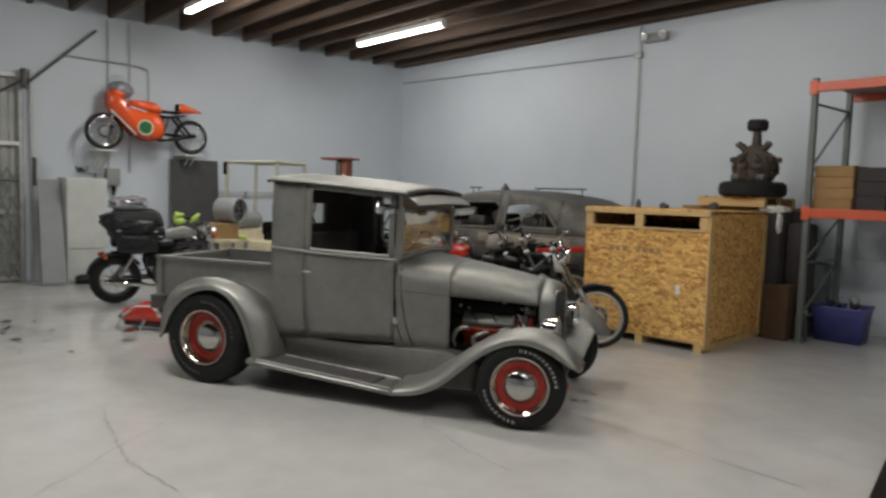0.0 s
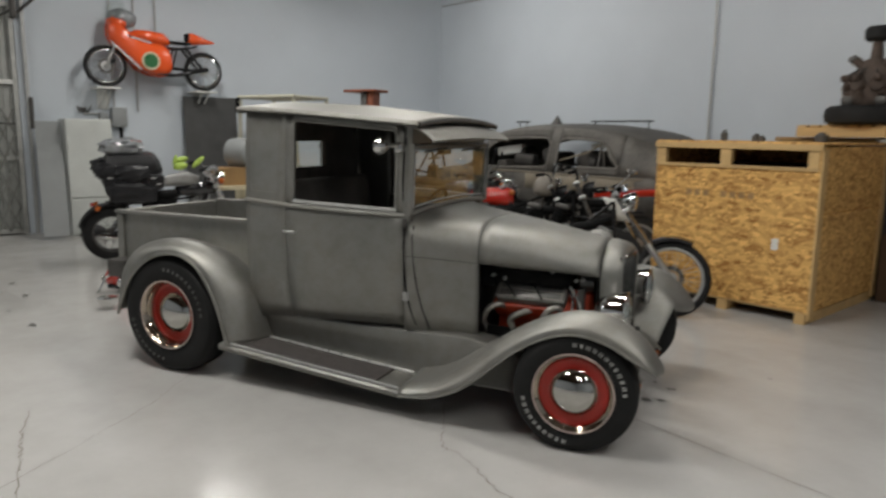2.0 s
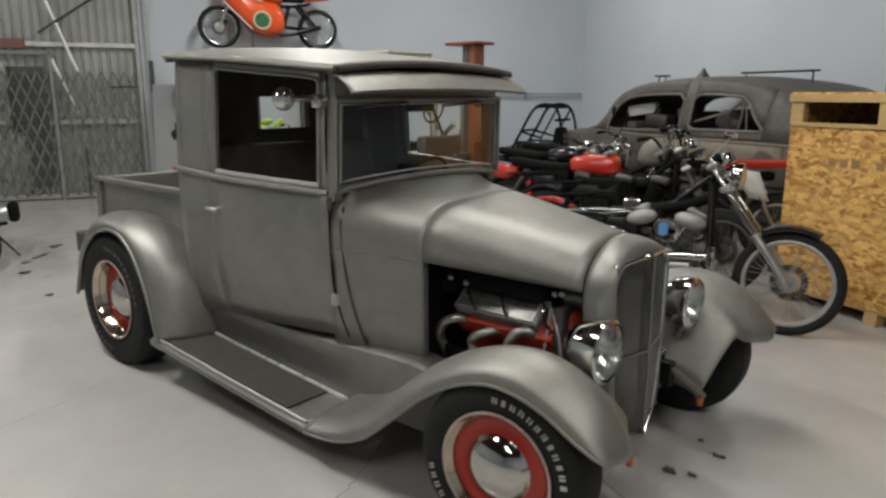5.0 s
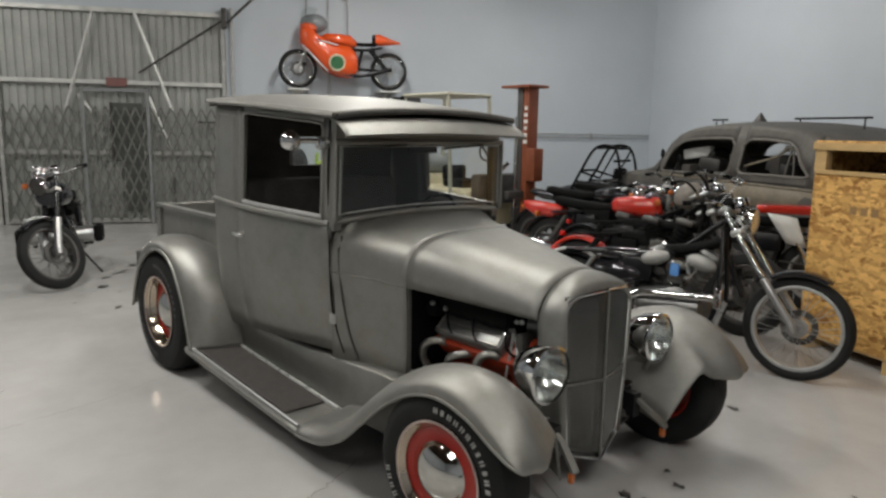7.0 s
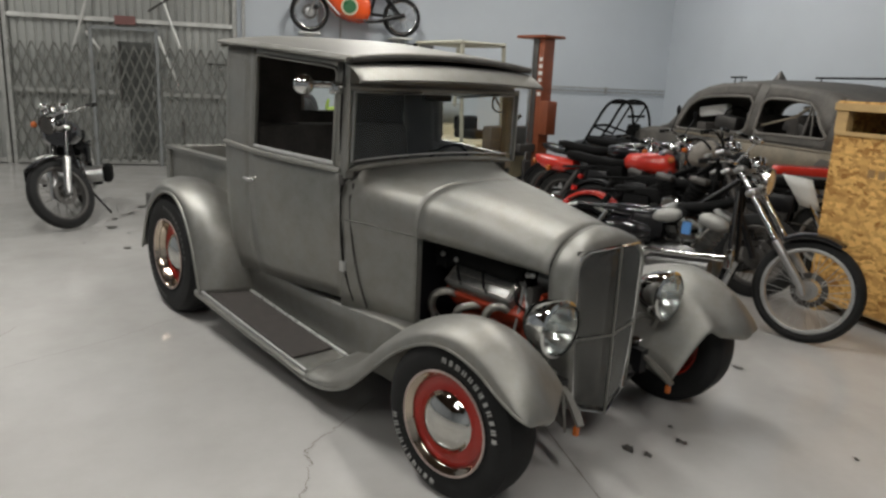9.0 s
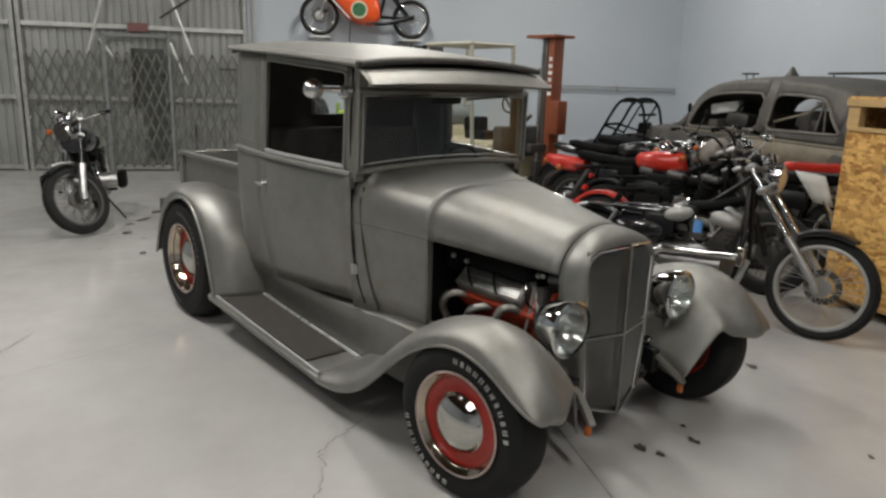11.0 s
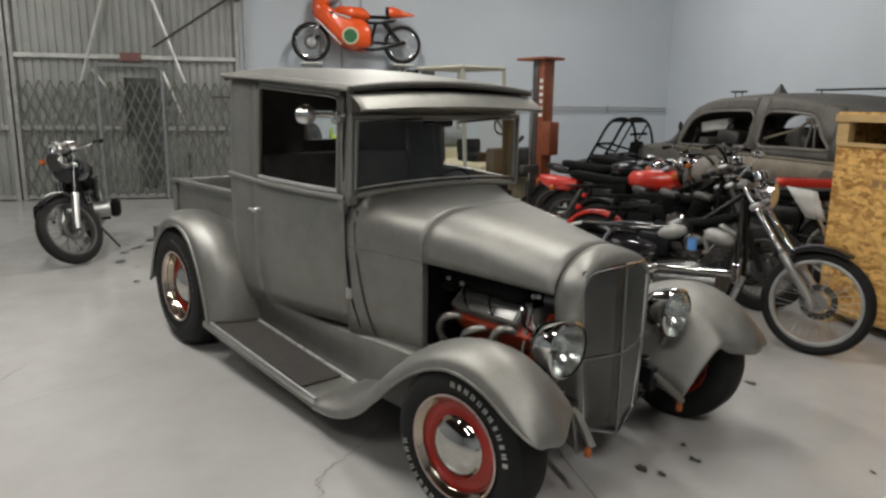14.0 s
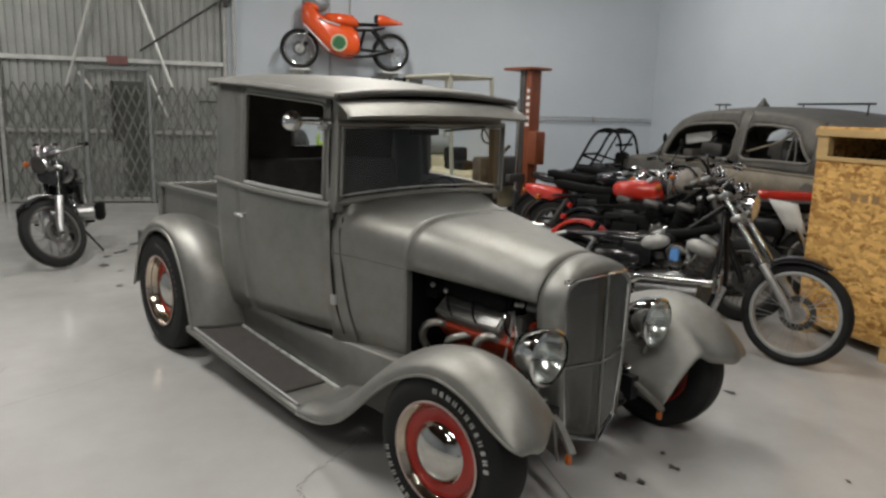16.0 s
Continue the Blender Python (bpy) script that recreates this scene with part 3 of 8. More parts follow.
def wheel(truck, x, y, z, r, width, rim, s, deep, steer=0.0):
    """A fat tyre on a red steel wheel with trim ring and plain cap; s: the side that it faces; deep: how far its disc lies inside the rim's edge."""
    hw = width / 2
    edge = hw * 0.95
    face = edge - deep
    w = part("wheel", LA([(rim - 0.02, -hw * 0.75), (rim + 0.01, -hw * 0.9), (rim * 0.5 + r * 0.5, -hw), (r - 0.035, -hw * 0.93), (r - 0.008, -hw * 0.72), (r, -hw * 0.4),
                          (r, hw * 0.4), (r - 0.008, hw * 0.72), (r - 0.035, hw * 0.93), (rim * 0.5 + r * 0.5, hw), (rim + 0.01, hw * 0.9), (rim - 0.02, hw * 0.75)],
                         (0, 0, 0), (0, s, 0), 56), "rubber", truck, "wide black tyre with raised white letters on a red steel wheel", m=pose(x, y, z, 0, 0, steer))
    part("trim_ring", LA([(rim + 0.003, edge - 0.006), (rim + 0.004, edge), (rim - 0.002, edge + 0.001), (rim - 0.012, edge - 0.010), (rim - 0.022, face + 0.012), (rim - 0.028, face + 0.002)],
                         (0, 0, 0), (0, s, 0), 56), "trim_tinted", w, "polished trim ring tinted bronze for what it mirrors", thick=0.003)
    part("rim_edge", TB([(math.cos(a) * (rim + 0.001), s * edge, math.sin(a) * (rim + 0.001)) for a in (2 * math.pi * k / 48 for k in range(48))], 0.005, 6, True), "rim_edge", w, "pale worn rim edge")
    part("rim", LA([(rim - 0.026, face + 0.002), (rim - 0.034, face - 0.010), (rim - 0.052, face - 0.014), (rim - 0.075, face - 0.006), (rim * 0.53, face + 0.004), (rim * 0.40, face - 0.002), (0.0, face - 0.004)],
                   (0, 0, 0), (0, s, 0), 48), "red_wheel", w, "red enamelled steel rim", thick=0.004)
    part("barrel", LA([(rim - 0.02, -hw * 0.78), (rim - 0.035, -hw * 0.3), (rim - 0.029, face - 0.002)], (0, 0, 0), (0, s, 0), 40), "red_wheel" if r < 0.35 else "black", w, thick=0.004)
    cap = rim * 0.58
    dome = [(cap * math.sin(u), face + 0.006 + 0.052 * (math.cos(u) - math.cos(1.25)) / (1 - math.cos(1.25))) for u in (1.25 * k / 10 for k in range(10, -1, -1))]
    lift = cap / dome[0][0]
    part("hub_cap", LA([(cap, face), (cap + 0.003, face + 0.004)] + [(q * lift, h) for q, h in dome[:-1]] + [(0, dome[-1][1])], (0, 0, 0), (0, s, 0), 40), "hub_chrome", w, "domed chrome hub cap")
    # raised white characters, as plain bars in two arcs on the side of the tyre
    rr = rim + 0.46 * (r - rim)
    flat = hw * (1 - 0.07 * (rr - (rim + r) / 2) / (r - 0.035 - (rim + r) / 2))
    rng = random.Random(int(1000 * r))
    for a0, count, step in ((90, 12, 7.6), (262, 10, 7.8)):
        for k in range(count):
            a = radians(a0 - step * k)
            mark = bmesh.new()
            m4 = Matrix.Translation((math.cos(a) * rr, s * flat, math.sin(a) * rr)) @ Matrix.Rotation(-a + math.pi / 2, 4, "Y")
            for ox, sx in rng.choice((((-0.006, 0.006), (0.006, 0.006)), ((0.0, 0.014),), ((-0.007, 0.005), (0.004, 0.009)))):
                bmesh.ops.create_cube(mark, size=1, matrix=m4 @ Matrix.Translation((ox, 0, 0)) @ Matrix.Diagonal((sx, 0.004, 0.020, 1)))
            part("sidewall_mark", mark, "white_letter" if r < 0.35 else "faded_letter", w, smooth=0)
    return w


def nose_tuck(tuck, u):
    """How far the outer edge draws in towards the nose."""
    return tuck * max(0.0, (u - 0.72) / 0.28) ** 2


def fender(outer, crown, inner, width, y_crown, y_in, y_low, low, s, tuck=0.0):
    """A pressed wing: lip, outer flank, crown, inner flank and apron, skinned over stations along its length."""
    outer, crown, inner, low = (spline(c, 4) for c in (outer, crown, inner, low))
    rows = []
    for k, ((xo, zo), (xc, zc), (xi, zi), (xl, zl)) in enumerate(zip(outer, crown, inner, low)):
        y_out = width - nose_tuck(tuck, k / (len(outer) - 1))
        sec = [(xo, y_out + 0.002, zo - 0.003), (xo, y_out - 0.004, zo), (xo * 0.72 + xc * 0.28, y_out * 0.93 + y_crown * 0.07, zo * 0.62 + zc * 0.38 + 0.004),
               (xo * 0.2 + xc * 0.8, y_out * 0.45 + y_crown * 0.55, zo * 0.13 + zc * 0.87 + 0.004), (xc, y_crown, zc),
               (xi * 0.6 + xc * 0.4, y_in * 0.6 + y_crown * 0.4, zi * 0.45 + zc * 0.55 + 0.003), (xi, y_in, zi), (xl, y_low, zl)]
        rows.append([(x, s * -y, z) for x, y, z in spline(sec, 3)])
    return LO(rows)


def pickup():
    t = thing("pickup_truck", TRUCK, "vintage hot rod pickup in bare brushed steel with red wheels", "pickup truck")
    xs = lambda a, b, n: [a + (b - a) * k / n for k in range(n + 1)]
    # ends of the door and its window opening
    d0, d1, w0, w1 = -1.845, -1.098, -1.788, -1.138
    w_lo = lambda x: belt(x) + 0.014
    w_hi = lambda x: eave(x) - 0.048
    for s in (-1, 1):
        # quarter panel behind the door, with a shallow pressed frame
        part("quarter_panel", skin(xs(-2.15, d0 - 0.006, 6), sill, lambda x: eave(x) + 0.01, s, 14), "steel", t, thick=0.02)
        frame_pts = [tuple(Vector(side(x, z, s)) + Vector((0, s * 0.010, 0))) for x, z in spline(((-2.10, 1.22), (-2.11, 1.25), (-2.11, 1.59), (-2.095, 1.62), (-2.07, 1.63), (-1.93, 1.617), (-1.905, 1.60), (-1.90, 1.57), (-1.90, 1.24), (-1.915, 1.215), (-1.94, 1.205), (-2.07, 1.205), (-2.10, 1.22)), 2)[:-1]]
        part("pressed_bead", TB(frame_pts, 0.0022, 6, True), "steel", t)
        # belt moulding, right along the cab
        part("belt_moulding", TB([Vector(side(x, belt(x) - 0.012, s)) + Vector((0, s * 0.012, 0)) for x in xs(-2.15, -1.09, 12)], 0.014, 8), "steel", t)
        # door: lower skin, and a frame round its window
        door = part("door", skin(xs(d0, d1, 10), lambda x: sill(x) + 0.008, belt, s, 10), "steel", t, "bare steel door, window frame open", thick=0.022)
        part("window_frame", skin(xs(d0, w0, 2), belt, lambda x: eave(x) - 0.012, s, 6), "steel", door, thick=0.022)
        part("window_frame", skin(xs(w1, d1, 2), belt, lambda x: eave(x) - 0.012, s, 6), "steel", door, thick=0.022)
        part("window_frame", skin(xs(w0, w1, 8), w_hi, lambda x: eave(x) - 0.012, s, 2), "steel", door, thick=0.022)
        part("window_sill", TB([Vector(side(x, w_lo(x), s)) + Vector((0, s * 0.004, 0)) for x in xs(w0, w1, 6)], 0.013, 8), "galv", door, "bright worn window sill")
        loop = [(w0, w_lo(w0) + 0.03), (w0, w_hi(w0) - 0.03), (w0 + 0.008, w_hi(w0) - 0.008), (w0 + 0.03, w_hi(w0))] + [(x, w_hi(x)) for x in xs(w0 + 0.1, w1 - 0.1, 4)] + [(w1 - 0.03, w_hi(w1)), (w1 - 0.008, w_hi(w1) - 0.008), (w1, w_hi(w1) - 0.03), (w1, w_lo(w1) + 0.01)]
        part("window_bead", TB([Vector(side(x, z, s)) + Vector((0, s * 0.011, 0)) for x, z in loop], 0.008, 8), "steel", door)
        h0 = Vector(side(-1.785, 0.978, s))
        hd = part("door_handle", TB([h0, h0 + Vector((0, s * 0.045, 0))], 0.011, 10), "chrome", door, "chrome door handle")
        tube(hb := bmesh.new(), [h0 + Vector((-0.055, s * 0.047, 0.002)), h0 + Vector((0.0, s * 0.05, 0)), h0 + Vector((0.03, s * 0.044, -0.002))], [0.006, 0.011, 0.008], 10)
        part("grip", hb, "alu", hd)
        # the lowest hinge is larger and in a paler metal
        for z in (0.63, 1.06, 1.52):
            hc = Vector(side(d1 + 0.012, z, s)) + Vector((0, s * 0.012, 0))
            part("hinge", TB([hc - Vector((0, 0, 0.025)), hc + Vector((0, 0, 0.025))], 0.019 if z < 0.7 else 0.013, 8), "galv" if z < 0.7 else "steel_dark", door, "steel door hinge")
        # sill rail, and the lock bolt on it
        lip_y = lambda x: lerp(WIDTH, x) * lerp(FLARE, 0.44) - 0.008
        rail = [[(x, s * y, z) for y, z in ((0.42, 0.436), (lip_y(x) - 0.012, 0.436), (lip_y(x), sill(x) + 0.006), (lip_y(x) - 0.012, sill(x) + 0.022), (0.42, sill(x) + 0.022))] for x in xs(-2.12, -1.06, 10)]
        part("sill_rail", LO(rail, True, True), "steel", t)
        part("bolt", LA([(0.018, 0), (0.018, 0.02), (0.008, 0.03), (0, 0.03)], (-1.80, s * 0.592, 0.447), (0, s, 0), 14), "galv", t, "bright bolt head")
        # windscreen post
        post = [[(x0, s * y0, z), (x0 + 0.036, s * (y0 - 0.008), z), (x0 + 0.036, s * (y0 - 0.055), z), (x0, s * (y0 - 0.05), z)] for x0, y0, z in
                ((-1.097, 0.583, 1.07), (-1.092, 0.574, 1.35), (-1.080, 0.566, 1.625))]
        part("windscreen_post", LO(post, True, True), "steel", t)
        part("door_gap", TB([(x, s * (lerp(WIDTH, x) + dy), z) for x, dy, z in spline(((-1.030, -0.003, 0.46), (-1.062, -0.001, 0.56), (-1.087, 0.002, 0.70), (-1.095, 0.003, 0.85), (-1.097, 0.004, 1.0), (-1.098, 0.004, 1.10)), 3)] + [(-1.096, s * 0.579, 1.35), (-1.085, s * 0.570, 1.60)], 0.0045, 5), "matt_black", t, "dark door gap")
        part("door_gap", TB([side(d0 - 0.003, z, s) for z in (0.45, 0.62, 0.9, 1.12)], 0.0035, 5), "matt_black", t, "dark door gap")
        # cowl seam beading sweeping down behind the hood side
        bead = [(x, s * (lerp(WIDTH, x) * (0.955 if z > 1.0 else 0.988) + 0.008), z) for x, z in spline(((-1.052, 1.045), (-1.052, 0.98), (-1.047, 0.86), (-1.028, 0.70), (-0.995, 0.55), (-0.955, 0.435)), 4)]
        part("cowl_bead", TB(bead, 0.006, 6), "steel_dark", t, "dark cowl seam strip")
    # back of the cab round a small window
    for c, sz in (((-2.15, 0, 0.86), (0.025, 1.27, 0.94)), ((-2.15, 0, 1.61), (0.025, 1.25, 0.21)), ((-2.15, 0.40, 1.42), (0.025, 0.49, 0.20)), ((-2.15, -0.40, 1.42), (0.025, 0.49, 0.20))):
        part("cab_back", B(c, sz, 0.004), "steel", t, smooth=0)
        part("cab_lining", B((-2.128, c[1], c[2]), (0.008, sz[1] - 0.06, sz[2])), "interior", t, "dark inner lining", smooth=0)
    part("rear_window", B((-2.15, 0, 1.42), (0.006, 0.31, 0.18)), "glass", t, "small clear back window", smooth=0)
    # roof, crowned, with a rounded back edge and a drip rail
    rows = []
    for x in (-2.195, -2.19, -2.17, -2.11, -1.9, -1.6, -1.3, -1.12, -1.02, -0.982):
        drop = {-2.195: 0.040, -2.19: 0.014, -2.17: 0.004}.get(x, 0.0)
        hw = lerp([(-2.2, 0.665), (-1.7, 0.675), (-1.1, 0.62), (-0.93, 0.60)], x)
        crown = lerp([(-2.195, 0.030), (-2.11, 0.050), (-1.6, 0.058), (-1.12, 0.044), (-0.982, 0.034)], x)
        rows.append([(x, hw * q, eave(x) + 0.008 - drop + crown * (1 - abs(q) ** 2.4)) for q in (-1, -0.985, -0.94, -0.85, -0.6, -0.3, 0, 0.3, 0.6, 0.85, 0.94, 0.985, 1)])
    roof = part("roof", LO(rows), "steel", t, "brushed bare steel roof", thick=0.014)
    for s in (-1, 1):
        part("drip_rail", TB([(x, s * (lerp([(-2.2, 0.672), (-1.7, 0.682), (-1.1, 0.628), (-0.93, 0.606)], x)), eave(x) - 0.002) for x in xs(-2.19, -0.99, 8)], 0.012, 8), "steel", roof)
    part("headliner", LO([[(x, q * 0.60, eave(x) - 0.012) for q in (-1, 0, 1)] for x in xs(-2.13, -1.03, 4)]), "interior", t, thick=0.01)
    # visor over the windscreen
    rows = []
    for k, (x, z) in enumerate(((-1.010, 1.604), (-0.985, 1.600), (-0.940, 1.578), (-0.900, 1.552), (-0.878, 1.532), (-0.884, 1.524))):
        rows.append([(x - 0.014 * abs(q) ** 2, q * lerp([(0, 0.60), (5, 0.615)], k), z - 0.004 * abs(q) ** 3 + 0.012 * (1 - q * q)) for q in (-1, -0.95, -0.8, -0.5, 0, 0.5, 0.8, 0.95, 1)])
    part("visor", LO(rows), "steel", t, "brushed steel sun visor", thick=0.008)
    # dark bar following the front edge of the roof
    part("roof_edge", TB([(-0.987, q * 0.600, 1.618 + 0.034 * (1 - q * q)) for q in xs(-1, 1, 12)], 0.016, 8), "steel_dark", t, "dark strip under the roof edge")
    # windscreen in its frame, header above it
    part("windscreen_header", B((-1.075, 0, 1.556), (0.05, 1.13, 0.11), 0.008), "steel", t, smooth=0)
    ws = part("windscreen_frame", TB([(-1.040, -0.572, 1.496), (-1.052, -0.577, 1.112)] + [(-1.052, q * 0.577, 1.115 + 0.024 * (1 - q * q)) for q in xs(-0.9, 0.9, 8)] + [(-1.052, 0.577, 1.112), (-1.040, 0.572, 1.496)], 0.016, 8, True), "steel", t)
    part("windscreen", B((-1.047, 0, 1.305), (0.006, 1.13, 0.365), 0, (0, 1.5, 0)), "glass", ws, "clear flat windscreen", smooth=0)
    part("glass_edge", TB([(-1.036, -0.545, 1.476), (-1.044, -0.55, 1.150)] + [(-1.044, q * 0.55, 1.152 + 0.022 * (1 - q * q)) for q in xs(-0.9, 0.9, 8)] + [(-1.044, 0.55, 1.150), (-1.036, 0.545, 1.476)], 0.005, 6, True), "galv", ws, "thin bright edge round the glass")
    for y0, y1 in ((-0.45, -0.15), (0.10, 0.40)):
        part("wiper", TB([(-1.025, y0, 1.462), (-1.02, y1, 1.482)], 0.006, 6), "steel_dark", ws)
    part("mirror_inside", B((-1.13, 0.05, 1.46), (0.02, 0.2, 0.05), 0.01), "black", ws)
    # cowl: side panels and crowned top in one pressing
    def arch(x, w, seam, top, low=None, power=2.5, n=9, tw=None):
        pts = []
        right = []
        if low is not None:
            right += [(x, w * 0.985, low + (seam - low) * k / 4) for k in range(4)]
        for k in range(n + 1):
            a = math.pi / 2 * k / n
            right.append((x, (tw or w) * math.cos(a) ** (2 / power), seam + (top - seam) * math.sin(a) ** (2 / power)))
        pts = right + [(p[0], -p[1], p[2]) for p in right[-2::-1]]
        return pts

    rows = [arch(x, lerp(WIDTH, x), lerp([(-1.10, 0.868), (-0.69, 0.835)], x), lerp([(-1.10, 1.128), (-1.05, 1.122), (-0.9, 1.100), (-0.69, 1.070)], x), lerp([(-1.10, 0.43), (-0.85, 0.405), (-0.69, 0.388)], x), lerp([(-1.10, 4.4), (-1.04, 3.8), (-0.9, 3.3), (-0.69, 3.3)], x), 14) for x in (-1.094, -1.07, -1.035, -1.0, -0.96, -0.92, -0.88, -0.84, -0.80, -0.76, -0.72, -0.6925)]
    part("cowl", LO(rows), "steel", t, thick=0.012)
    part("cowl_seam", TB([(p[0] + 0.002, p[1] * 1.004, p[2] + 0.002) for p in arch(-0.692, 0.416, 0.835, 1.070, None, 3.3, 14)], 0.0022, 6), "steel_dark", t)
    for s in (-1, 1):
        part("cowl_seam", TB([(x, s * (lerp(WIDTH, x) + 0.0045), lerp([(-1.10, 0.868), (-0.69, 0.835)], x)) for x in xs(-1.08, -0.70, 8)], 0.0035, 5), "steel_dark", t)
    part("dash_panel", B((-1.09, 0, 0.98), (0.02, 1.05, 0.24)), "interior", t, smooth=0)
    part("firewall", B((-0.74, 0, 0.62), (0.02, 0.74, 0.55)), "black", t, smooth=0)
    for s in (-1, 1):
        part("firewall_flange", B((-0.705, s * 0.392, 0.63), (0.02, 0.022, 0.44), 0.003), "steel", t, smooth=0)
    # hood top, from the cowl to the radiator shell
    rows = [arch(x, lerp([(-0.69, 0.416), (-0.55, 0.3775), (-0.4, 0.342), (-0.2, 0.303), (-0.03, 0.270)], x), lerp([(-0.69, 0.835), (-0.55, 0.825), (-0.03, 0.792)], x), lerp([(-0.69, 1.070), (-0.5, 1.046), (-0.3, 1.016), (-0.15, 0.992), (-0.03, 0.972)], x), None, lerp([(-0.69, 3.3), (-0.62, 3.27), (-0.55, 3.17), (-0.45, 2.95), (-0.3, 2.55), (-0.03, 2.0)], x), 14) for x in xs(-0.6905, -0.025, 14)]
    part("hood", LO(rows), "steel", t, "brushed bare steel hood, open below its sides", thick=0.010)
    part("hood_hinge", TB([(-0.68, 0, 1.071), (-0.3, 0, 1.018), (-0.03, 0, 0.974)], 0.004, 6), "steel", t)
    # radiator shell: crowned top and two side cheeks
    cheeks = lambda x, w, top: arch(x, w, 0.78, top, 0.22, lerp([(-0.02, 2.0), (0.05, 2.3), (0.092, 3.2)], x), 14)
    rows = []
    for x, w, top in ((-0.02, 0.268, 0.972), (0.01, 0.267, 0.970), (0.045, 0.262, 0.961), (0.07, 0.253, 0.946), (0.085, 0.243, 0.928), (0.092, 0.234, 0.911), (0.088, 0.226, 0.898)):
        sec = cheeks(x, w, top)
        rows.append([(px, py * (1 if pz > 0.7 else lerp([(0.2, 0.84), (0.7, 1.0)], pz)), pz) for px, py, pz in sec])
    part("radiator_shell", LO(rows), "steel", t, "brushed steel radiator shell", thick=0.008)
    # V-shaped grille: two mesh wings, rim, crease, cross bar
    gx = lambda q: 0.082 + 0.045 * (1 - abs(q))
    gw = lambda z: lerp([(0.16, 0.165), (0.3, 0.200), (0.7, 0.226), (0.86, 0.222)], z)
    for s in (-1, 1):
        rows = [[(gx(q) - 0.006, s * q * gw(z), z - (0.0 if z > 0.25 else 0.0) + (0.055 * (abs(q)) if z < 0.2 else 0)) for q in xs(0, 1, 4)] for z in (0.165, 0.3, 0.5, 0.7, 0.82, 0.905)]
        g = part("grille_mesh", LO(rows), "grille", t, "fine dark steel grille mesh", thick=0.004)
        for k in range(1, 22):
            q = k / 22
            part("grille_bar", TB([(gx(q), s * q * gw(0.2), 0.19 + 0.05 * q), (gx(q), s * q * gw(0.5), 0.5), (gx(q), s * q * gw(0.86), 0.892)], 0.0018, 4), "grille", g)
        part("grille_rim", TB([(0.13, 0, 0.160), (0.086, s * gw(0.2), 0.215), (0.086, s * gw(0.5), 0.5), (0.086, s * gw(0.8), 0.85), (0.089, s * 0.212, 0.882), (0.096, s * 0.17, 0.900), (0.125, 0, 0.912)], 0.006, 8), "chrome", t, "bright grille surround")
        part("grille_crossbar", TB([(0.132, 0, 0.525), (0.088, s * gw(0.54), 0.530)], 0.005, 8), "steel", t)
    part("grille_crease", TB([(0.132, 0, 0.160), (0.132, 0, 0.910)], 0.005, 8), "steel", t)
    part("radiator_core", B((0.03, 0, 0.55), (0.05, 0.40, 0.66)), "matt_black", t, smooth=0)
    # head lamps on a bar
    part("lamp_bar", TB([(0.06, -0.42, 0.50), (0.075, -0.3, 0.545), (0.075, 0.3, 0.545), (0.06, 0.42, 0.50)], 0.012, 8), "steel", t)
    for s in (-1, 1):
        hl = part("headlight", LA([(0.0, -0.155), (0.03, -0.15), (0.07, -0.122), (0.098, -0.075), (0.112, -0.02), (0.117, 0.0), (0.117, 0.016), (0.106, 0.022)], (0.138, s * 0.390, 0.634), (1, 0, -0.02), 40), "chrome", t, "chrome headlight bowl")
        hc, hd = (0.138, s * 0.390, 0.634), (1, 0, -0.02)
        part("reflector", LA([(0.108, 0.010), (0.095, -0.025), (0.07, -0.060), (0.04, -0.085), (0.0, -0.095)], hc, hd, 40), "reflector", hl, "bright inner reflector")
        part("bulb", LA([(0.0, 0.0), (0.014, -0.008), (0.017, -0.03), (0.012, -0.09)], hc, hd, 14), "white", hl, "frosted bulb")
        part("lens", LA([(0.108, 0.014), (0.09, 0.027), (0.05, 0.038), (0, 0.043)], hc, hd, 40), "lamp_glass", hl, "clear ribbed glass lens")
        for k in range(-5, 6):
            y = k * 0.017
            h = math.sqrt(max(0.0, 0.100 ** 2 - y * y))
            part("rib", TB([(hc[0] + 0.014 + 0.030 * (1 - (y * y + v * v * h * h) / 0.0117), hc[1] + y, hc[2] + v * h) for v in (-1, -0.6, -0.2, 0.2, 0.6, 1)], 0.0022, 4), "lamp_glass", hl)
        part("stalk", TB([(0.11, s * 0.385, 0.53), (0.08, s * 0.40, 0.47)], 0.016, 8), "steel", hl)
    # front wings
    fo = [(-0.98, 0.135), (-0.80, 0.155), (-0.62, 0.228), (-0.46, 0.358), (-0.31, 0.485), (-0.15, 0.578), (0.0, 0.612), (0.15, 0.585), (0.27, 0.525), (0.350, 0.482), (0.385, 0.458), (0.372, 0.438)]
    fc = [(-0.98, 0.185), (-0.80, 0.225), (-0.64, 0.325), (-0.49, 0.455), (-0.34, 0.570), (-0.17, 0.660), (0.0, 0.703), (0.15, 0.690), (0.29, 0.612), (0.375, 0.510), (0.398, 0.455), (0.378, 0.428)]
    fi = [(-0.98, 0.205), (-0.80, 0.255), (-0.66, 0.340), (-0.52, 0.435), (-0.36, 0.520), (-0.18, 0.580), (-0.03, 0.598), (0.09, 0.580), (0.19, 0.540), (0.262, 0.500), (0.290, 0.470), (0.278, 0.458)]
    fl = [(-0.98, 0.215), (-0.80, 0.295), (-0.66, 0.36), (-0.52, 0.41), (-0.36, 0.43), (-0.18, 0.37), (-0.05, 0.305), (0.05, 0.276), (0.12, 0.258), (0.175, 0.240), (0.205, 0.222), (0.200, 0.212)]
